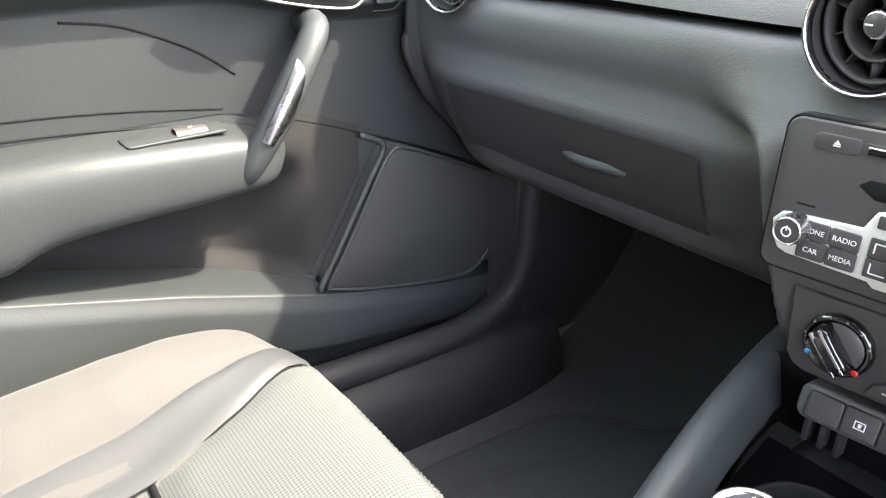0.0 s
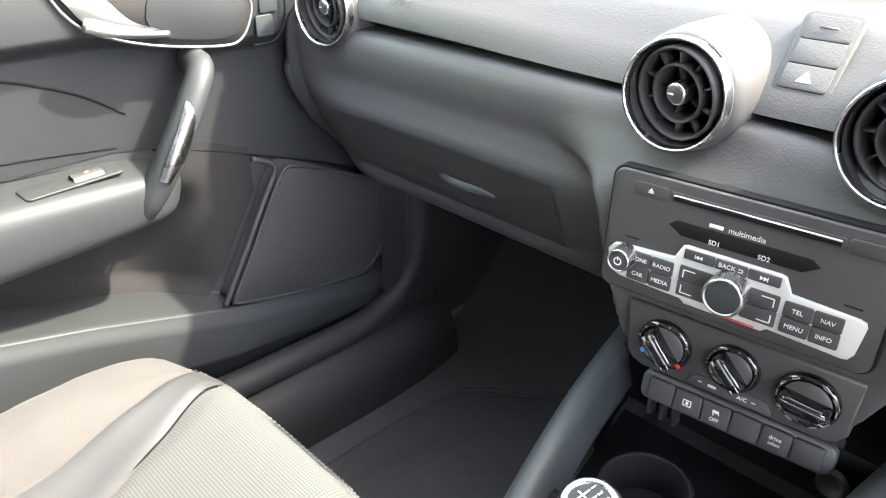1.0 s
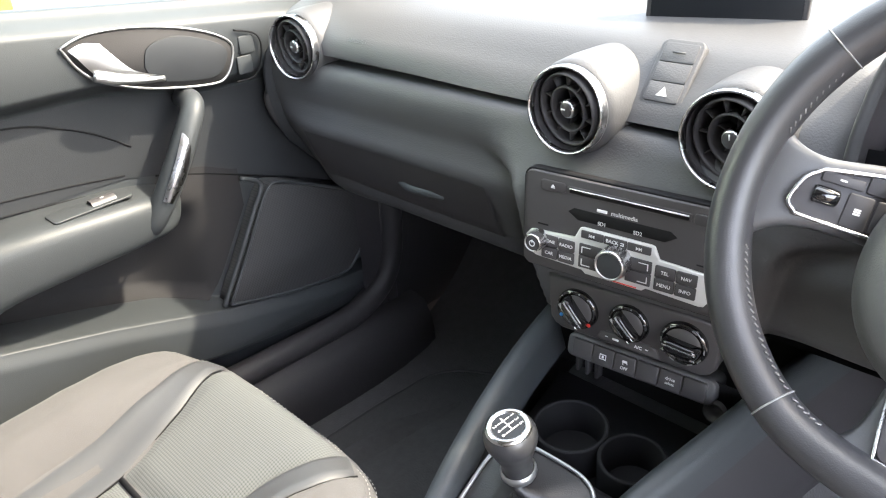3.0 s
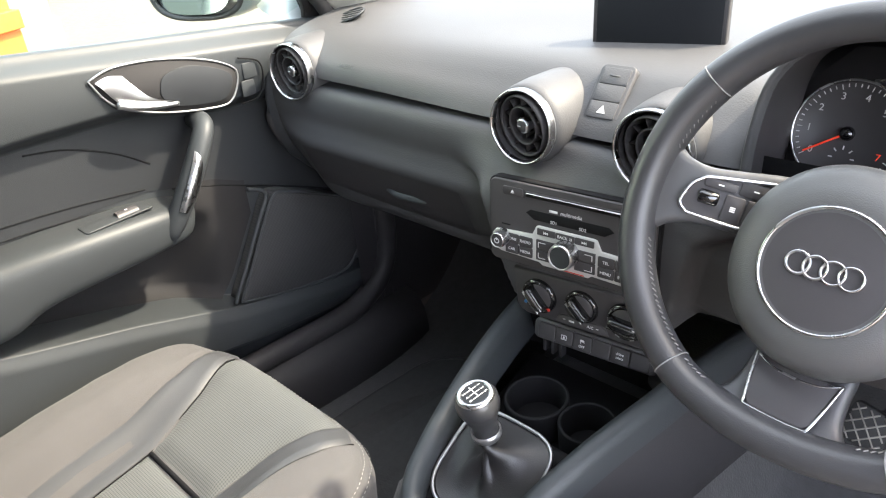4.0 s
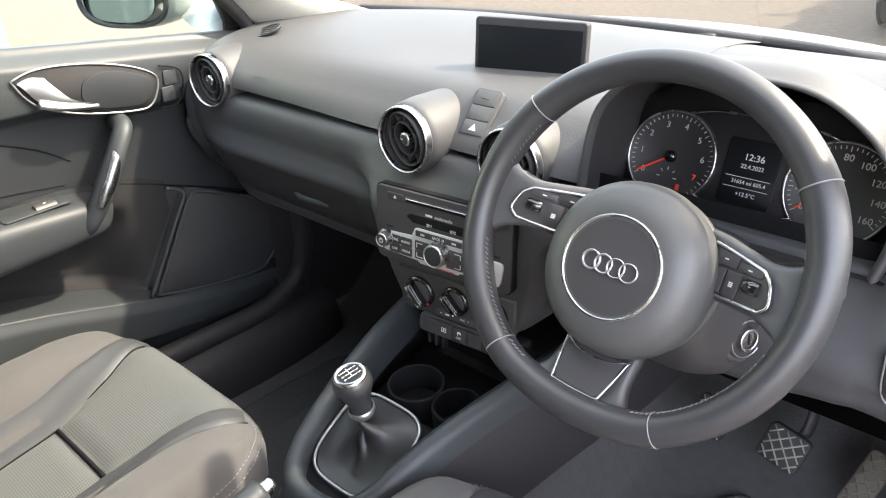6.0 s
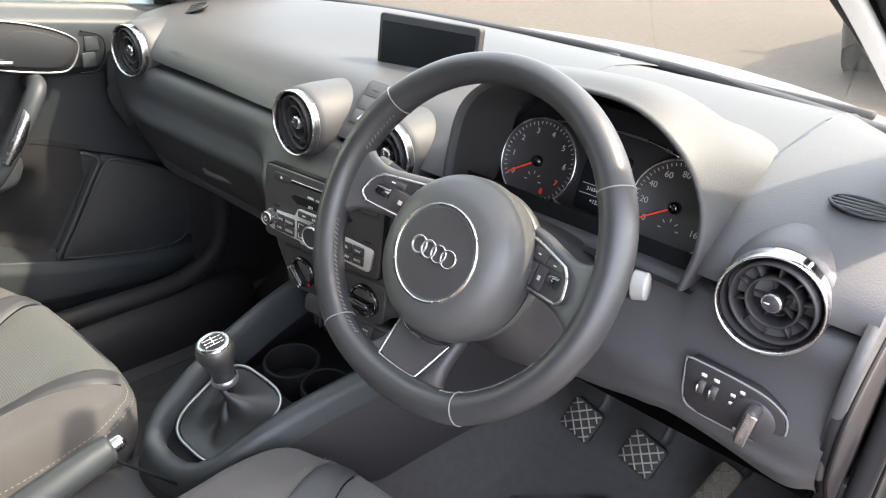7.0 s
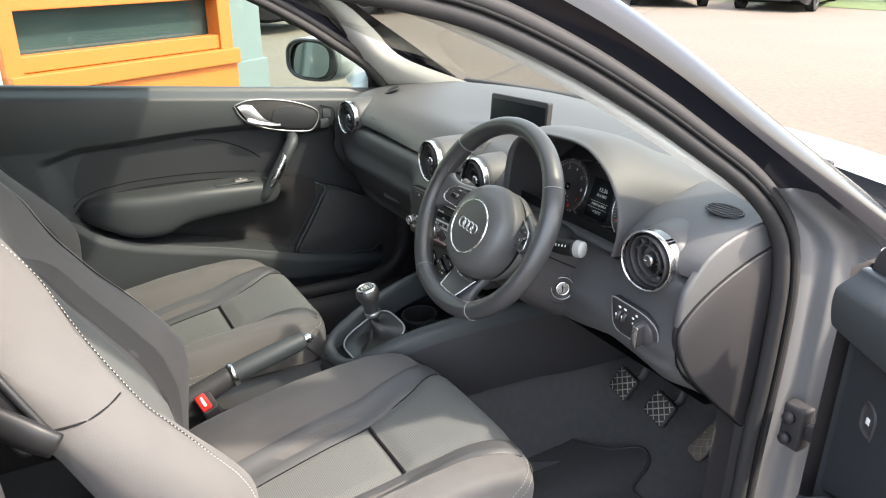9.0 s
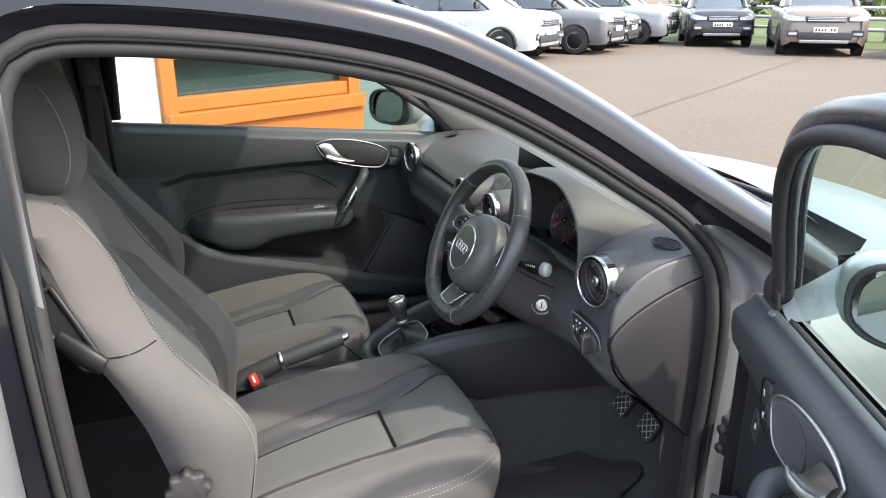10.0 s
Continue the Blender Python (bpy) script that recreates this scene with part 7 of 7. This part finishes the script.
# ---- yard: showroom building ----
WALLG = mat("grey_green_cladding", (0.10, 0.125, 0.125), 0.5, 0, 0.06, 3, 0.1, 60)
ORANGE = mat("orange_stained_timber", (0.40, 0.095, 0.012), 0.5, 0, 0.22, 5, 0.3, 90, stretch=(1, 14, 14))
WALLW = mat("white_render", (0.62, 0.68, 0.62), 0.8, 0, 0.05, 2, 0.2, 60)
DARKGLASS = mat("showroom_glass", (0.03, 0.045, 0.045), 0.08, 0, 0.15, 2, coat=0.6)
BA = 27
bmx = Matrix.Translation((-4.60, 1.52, 0.0)) @ pose(0, 0, 0, 0, 0, 90 + BA)   # x along the wall, away to the front; y into the yard is minus
bld = thing("showroom_building", bmx @ Vector((0, 0, 0)), "grey clad showroom with an orange timber window", "building")
def B(name, x0, x1, y0, y1, z0, z1, material, label="", bev=0.006, parent=None):
    return part(name, box(x0, x1, y0, y1, z0, z1, bev), material, parent or bld, label, False, m=bmx)
# wall x runs from the window's far post (0) towards the near side (minus)
B("wall", 0.10, 0.46, 0.06, 0.36, 0.0, 3.2, WALLG, "grey-green panel wall")
B("wall", 0.10, 0.46, -0.0, 0.06, 0.0, 0.50, WALLG)
B("panel_joint", 0.10, 0.46, 0.05, 0.058, 0.98, 0.992, BLACK)
B("wall", -6.0, -1.66, 0.06, 0.36, 0.0, 3.2, WALLW, "white rendered wall")
B("wall", -1.66, 0.10, 0.06, 0.36, 0.0, 0.30, WALLG)
B("wall", -1.66, 0.10, 0.06, 0.36, 2.4, 3.2, WALLG)
B("return_wall", 0.40, 0.46, 0.3, 6.0, 0.0, 3.2, WALLG)
B("return_wall", -6.0, -5.9, 0.3, 6.0, 0.0, 3.2, WALLW)
B("roof", -6.1, 0.56, -0.1, 6.0, 3.2, 3.4, WALLG, "flat roof edge")
dw = B("showroom_door", -5.7, -3.9, 0.045, 0.058, 0.08, 2.3, DARKGLASS, "dark glazed showroom door", 0)
for dx in (-5.7, -4.83, -3.96):
    B("frame", dx, dx + 0.07, 0.02, 0.044, 0.08, 2.3, WALLG, parent=dw)
B("frame", -5.7, -3.89, 0.02, 0.043, 2.3, 2.38, WALLG, parent=dw)
win = B("window", -1.66, 0.02, 0.16, 0.17, 0.30, 2.4, DARKGLASS, "dark showroom window", 0)
B("post", -0.02, 0.10, 0.0, 0.14, 0.30, 2.4, ORANGE, "orange timber post", parent=win)
B("post", -1.68, -1.57, 0.0, 0.14, 0.30, 2.4, ORANGE, parent=win)
B("rail", -1.57, -0.02, 0.02, 0.12, 0.62, 0.72, ORANGE, "orange timber rail", parent=win)
B("sill", -1.68, 0.11, -0.06, 0.14, 0.505, 0.615, ORANGE, "orange timber sill", parent=win)
B("sill_board", -1.68, 0.11, -0.02, 0.14, 0.30, 0.50, ORANGE, parent=win)
B("rail", -1.57, -0.02, 0.02, 0.12, 0.985, 1.055, ORANGE, parent=win)
B("rail", -1.57, -0.02, 0.02, 0.12, 1.6, 1.68, ORANGE, parent=win)

# ---- parked cars ----
TYRE = mat("tyre_rubber", (0.02, 0.02, 0.02), 0.85)
RIM = mat("alloy_rim", (0.35, 0.35, 0.36), 0.35, 0.8)
CARGLASS = mat("dark_car_glass", (0.03, 0.04, 0.045), 0.06, 0, 0.2, 3, coat=0.8)
LAMP = mat("lamp_lens", (0.34, 0.35, 0.37), 0.15, 0.3, 0.3, 30, coat=0.4)
CLAD = mat("grey_cladding", (0.03, 0.03, 0.032), 0.7)
SKID = mat("silver_skid_plate", (0.4, 0.4, 0.41), 0.4, 0.6)
PLATE = mat("plate_white", (0.75, 0.75, 0.72), 0.5)


def parked(x, y, z, yaw, paint, label, L=4.4, W=1.85, H=1.68, hood=1.02, suv=True):
    """A parked car seen from its front; it faces -y before the turn by yaw."""
    t = thing("parked_car", (x, y, z), label, "car", "parked cars")
    M = Matrix.Translation((x, y, z)) @ pose(0, 0, 0, 0, 0, yaw)
    hw, gc = W / 2, 0.24 if suv else 0.17
    belt = hood + 0.03
    # lower body: sections along the length, each from the left sill over the top to the right sill
    def sec(yy, w, top, low):
        return [(-w * 0.94, yy, low), (-w, yy, low + 0.22), (-w, yy, top - 0.30), (-w * 0.985, yy, top - 0.10), (-w * 0.86, yy, top), (-w * 0.5, yy, top + 0.025), (0, yy, top + 0.035), (w * 0.5, yy, top + 0.025), (w * 0.86, yy, top), (w * 0.985, yy, top - 0.10), (w, yy, top - 0.30), (w, yy, low + 0.22), (w * 0.94, yy, low)]
    secs = [sec(-L / 2, hw * 0.80, hood - 0.20, gc + 0.10), sec(-L / 2 + 0.03, hw * 0.90, hood - 0.12, gc + 0.04), sec(-L / 2 + 0.20, hw * 0.98, hood - 0.05, gc), sec(-L / 2 + 0.7, hw, hood + 0.01, gc), sec(-L / 2 + 1.15, hw, belt, gc), sec(0.2, hw, belt + 0.02, gc), sec(L / 2 - 0.5, hw * 0.98, belt + 0.05, gc), sec(L / 2 - 0.1, hw * 0.92, belt, gc + 0.08), sec(L / 2, hw * 0.8, belt - 0.2, gc + 0.2)]
    part("body", loft(secs, 50, 40), paint, t, m=M)
    front = -L / 2
    # cabin
    cab = []
    for f, yf, yr, w in ((0.0, front + 1.10, L / 2 - 0.12, hw * 0.94), (0.35, front + 1.42, L / 2 - 0.20, hw * 0.88), (0.75, front + 1.78, L / 2 - 0.36, hw * 0.78), (0.93, front + 1.98, L / 2 - 0.5, hw * 0.72), (1.0, front + 2.25, L / 2 - 0.75, hw * 0.55)):
        zz = belt + (H - belt) * f
        cab.append([M @ Vector((px * w, yf + (yr - yf) * py, zz)) for px, py in ((-0.80, 0.0), (0, -0.02), (0.80, 0.0), (1.0, 0.08), (1.02, 0.5), (0.97, 0.94), (0, 1.02), (-0.97, 0.94), (-1.02, 0.5), (-1.0, 0.08), (-0.80, 0.0))])
    part("glasshouse", loft(cab, 16, 50), CARGLASS, t, "dark windscreen and side glass")
    roof = []
    for f, dy in ((0.0, 0), (0.5, 0.02), (1.0, 0.0)):
        yy0, yy1 = front + 1.93, L / 2 - 0.42
        roof.append([M @ Vector((u * hw * 0.755, yy0 + (yy1 - yy0) * f, H - 0.06 + 0.075 * (1 - u * u) - 0.02 * abs(f - 0.4))) for u in [-1 + i / 6 for i in range(13)]])
    thick(part("roof", loft(roof, 12, 13), paint, t), 0.05)
    for s in (-1, 1):
        part("pillar", sweep([M @ Vector((s * hw * 0.80, front + 1.08, belt)), M @ Vector((s * hw * 0.76, front + 1.50, belt + (H - belt) * 0.5)), M @ Vector((s * hw * 0.70, front + 1.95, H - 0.05))], 0.045, 16, 8), paint, t)
        part("pillar", sweep([M @ Vector((s * hw * 0.97, 0.15, belt)), M @ Vector((s * hw * 0.77, 0.20, H - 0.06))], 0.04, 6, 8), CLAD, t)
        part("head_lamp", loft([[(s * hw * a, front + b, hood + c) for a, b, c in r] for r in (((0.50, -0.012, -0.20), (0.70, -0.006, -0.17), (0.88, 0.05, -0.13), (0.99, 0.22, -0.11)), ((0.50, -0.020, -0.27), (0.70, -0.016, -0.28), (0.88, 0.025, -0.26), (0.995, 0.19, -0.21)))], 5, 12), LAMP, t, "clear head lamp", m=M @ Matrix.Translation((0, -0.008, 0)))
        part("fog_lamp", rbox(0.20, 0.06, 0, 0.02, 0.02, 0.004), LAMP if suv else CLAD, t, m=M @ face_at(s * hw * 0.74, front + 0.0, gc + 0.28, 0, -s * 14))
        part("bumper_vent", rbox(0.26, 0.15, 0, 0.012, 0.03, 0.004), CLAD, t, m=M @ face_at(s * hw * 0.74, front + 0.008, gc + 0.30, 0, -s * 14))
        part("wing_mirror", loft([[(s * (hw + 0.02 + 0.10 * u), front + 1.38 + dy, belt + 0.09 + h) for u in (0, 0.5, 1.0, 1.5)] for dy, h in ((0, -0.06), (-0.07, -0.03), (-0.07, 0.06), (0.0, 0.09), (0.02, 0.0), (0, -0.06))], 14, 8), CLAD, t, m=M)
        for yy in (front + 0.80, L / 2 - 0.78):
            wmat = M @ pose(s * (hw - 0.088), yy, 0.34, 0, 90, 0)
            wh = part("wheel", lathe([(0.21, -0.10), (0.32, -0.105), (0.34, -0.08), (0.345, 0.0), (0.34, 0.08), (0.32, 0.105), (0.21, 0.10)], 32), TYRE, t, "black tyre", m=wmat)
            part("rim", join(lathe([(0.225, 0.085 * s), (0.215, 0.10 * s), (0.20, 0.09 * s)], 28), lathe([(0, 0.075 * s), (0.05, 0.08 * s), (0.06, 0.06 * s)], 16), *[moved(box(0.04, 0.21, -0.022, 0.022, 0.06 * s - 0.012, 0.06 * s + 0.014, 0.004), pose(0, 0, 0, 0, 0, 72 * k)) for k in range(5)]), RIM, wh, m=wmat)
            arch_pts = [M @ Vector((s * (hw + 0.004), yy + 0.385 * math.cos(a), 0.34 + 0.385 * math.sin(a))) for a in [math.pi * k / 14 for k in range(15)]]
            part("wheel_arch", sweep(arch_pts, 0.035 if suv else 0.02, 28, 6), CLAD if suv else paint, t)
            part("arch_shadow", plate([(0.375 * math.cos(a), 0.375 * math.sin(a)) for a in [2 * math.pi * k / 28 for k in range(28)]], -0.01, 0.006), BLACK, t, m=M @ pose(s * (hw - 0.002), yy, 0.34, 0, 90 * s, 0))
    part("front_panel", rbox(W * 0.84, hood - gc - 0.30, -0.06, -0.012, 0.06, 0.02), paint, t, m=M @ face_at(0, front + 0.03, (hood + gc) / 2 - 0.06, 2))
    part("grille", rbox(W * 0.46, 0.13, -0.02, 0.012, 0.03, 0.008), CLAD, t, "dark slatted grille", m=M @ face_at(0, front - 0.004, hood - 0.235, 6))
    for k in range(3):
        part("grille_bar", rbox(W * 0.43, 0.014, 0.01, 0.022, 0.005, 0.002), SATIN, t, m=M @ face_at(0, front - 0.006, hood - 0.195 - 0.04 * k, 6))
    part("lower_intake", rbox(W * 0.62, 0.17, -0.02, 0.012, 0.04, 0.008), CLAD, t, m=M @ face_at(0, front - 0.006, gc + 0.24, -4))
    part("skid_plate", rbox(W * 0.56, 0.07, -0.02, 0.02, 0.02, 0.008), SKID if suv else CLAD, t, m=M @ face_at(0, front + 0.0, gc + 0.11, -14))
    pl = part("number_plate", rbox(0.52, 0.112, 0, 0.012, 0.006, 0.002), PLATE, t, "pale number plate", m=M @ face_at(0, front - 0.022, gc + 0.38, 0))
    for k in range(7):
        if k != 4:
            part("plate_bar", rbox(0.045, 0.07, 0.012, 0.0135, 0.002, 0), CLAD, pl, m=M @ face_at(-0.195 + 0.065 * k, front - 0.022, gc + 0.38, 0))
    part("underbody", box(-hw * 0.85, hw * 0.85, front + 0.3, L / 2 - 0.3, 0.18, gc + 0.1), BLACK, t, m=M)
    if suv:
        part("skirt", join(box(-hw - 0.005, -hw + 0.05, front + 1.2, L / 2 - 1.2, gc, gc + 0.16, 0.01), box(hw - 0.05, hw + 0.005, front + 1.2, L / 2 - 1.2, gc, gc + 0.16, 0.01)), CLAD, t, m=M)
    return t


def car_paint(name, c, metal=0.3, rough=0.3):
    return mat(name, c, rough, metal, 0.04, 30, coat=0.35)


WHITEP, SILVERP, GREYP, TAUPE, BLACKP = car_paint("white_paint", (0.55, 0.56, 0.57), 0.0), car_paint("silver_paint", (0.30, 0.31, 0.325), 0.3), car_paint("grey_paint", (0.13, 0.13, 0.135), 0.3), car_paint("taupe_paint", (0.17, 0.14, 0.12), 0.3), car_paint("black_paint", (0.02, 0.02, 0.024), 0.1)
CARS = [(-17.85, 15.74, 58, BLACKP, "black compact crossover parked facing the yard", 4.15, 1.76, 1.64, 1.02, True),
        (-14.29, 16.08, 52, TAUPE, "taupe off-road car parked facing the yard", 4.6, 1.9, 1.72, 1.10, True),
        (-11.52, 17.83, 24, BLACKP, "dark hatchback parked on the edge of the yard", 4.3, 1.8, 1.46, 0.92, False),
        (-19.88, 12.97, 132, SILVERP, "silver off-road car parked in the row", 4.6, 1.9, 1.72, 1.08, True),
        (-18.64, 11.00, 132, GREYP, "pale grey hatchback between two larger cars", 4.2, 1.8, 1.46, 0.92, False),
        (-16.86, 9.27, 132, GREYP, "grey sports utility car parked in the row", 4.4, 1.9, 1.64, 1.06, True),
        (-15.64, 6.73, 132, WHITEP, "white sports utility car parked in the row", 4.4, 1.9, 1.64, 1.06, True),
        (-13.0, 3.3, 128, BLACKP, "dark estate car parked beyond the building", 4.5, 1.85, 1.60, 1.0, True),
        (0.12, 8.78, -3, BLACKP, "dark car parked in front of the bonnet", 4.4, 1.85, 1.66, 1.04, True)]
for x, y, yaw, paint, lab, L, W, H, hood, suv in CARS:
    parked(x, y, ground_z(x, y) + 0.003, yaw, paint, lab, L, W, H, hood, suv)

# ---- grass bank, fence and hedge behind the row ----
GRASS = mat("rough_grass", (0.06, 0.085, 0.025), 1.0, 0, 0.4, 3, 1.0, 40)
HEDGE = mat("hedge_leaf", (0.07, 0.10, 0.03), 0.9, 0, 0.5, 2, 0.5, 30)
bank = []
for u in range(25):
    a = radians(60 + 120 * u / 24)
    r = []
    for d, h in ((20.4, 0.0), (20.7, 0.06), (23, 0.25), (27, 0.7)):
        rr = d + (9 * ss(110, 170, 60 + 120 * u / 24))
        px, py = 1 + rr * math.cos(a), 0.5 + rr * math.sin(a)
        r.append((px, py, ground_z(px, py) + h + 0.01))
    bank.append(r)
tagged(part("grass_bank", loft(bank, 50, 12), GRASS), "rough green grass bank edging the yard", "grass", kind="structure")
STEEL = mat("galvanised_steel", (0.42, 0.43, 0.44), 0.5, 0.7)
fence = thing("fence", (-10, 16, 0.5), "galvanised steel rail fence along the grass bank", "fence")
prev = None
for u in range(0, 25):
    a = radians(60 + 120 * u / 24)
    rr = 21.8 + (9 * ss(110, 170, 60 + 120 * u / 24))
    px, py = 1 + rr * math.cos(a), 0.5 + rr * math.sin(a)
    g = ground_z(px, py) + 0.1
    part("post", box(px - 0.05, px + 0.05, py - 0.05, py + 0.05, g - 0.1, g + 1.05, 0.008), STEEL, fence)
    if prev:
        for h in (0.35, 0.65, 0.95):
            part("rail", sweep([Vector((prev[0], prev[1], prev[2] + h)), Vector((px, py, g + h))], 0.05, 2, 6), STEEL, fence)
    prev = (px, py, g)
rg = random.Random(8)
for hx, hy, n, wd in ((-21.5, 24.5, 2600, 10.0), (-10, 28, 2600, 10.0), (-31.5, 13.3, 1800, 9.0)):
    bm = bmesh.new()
    for k in range(n):
        px, py = hx + rg.gauss(0, wd * 0.42), hy + rg.gauss(0, 0.8) + rg.gauss(0, 0.4)
        pz = ground_z(px, py) + 0.5 + abs(rg.gauss(0, 1.6)) * (0.6 + 0.4 * math.sin(px * 0.9))
        s = rg.uniform(0.10, 0.28)
        m4 = Matrix.Translation((px, py, pz)) @ Euler((rg.uniform(0, 6), rg.uniform(0, 6), rg.uniform(0, 6))).to_matrix().to_4x4()
        vs = [bm.verts.new(m4 @ Vector(q)) for q in ((-s, 0, 0), (0, -s * 0.5, 0.02), (s, 0, 0), (0, s * 0.5, 0.02))]
        bm.faces.new(vs)
    me = bpy.data.meshes.new("hedge")
    bm.to_mesh(me)
    bm.free()
    ob = put("hedge", me, HEDGE, None, "", False)
    tagged(ob, "uneven green hedge beyond the steel fence", "hedge", kind="stuff")
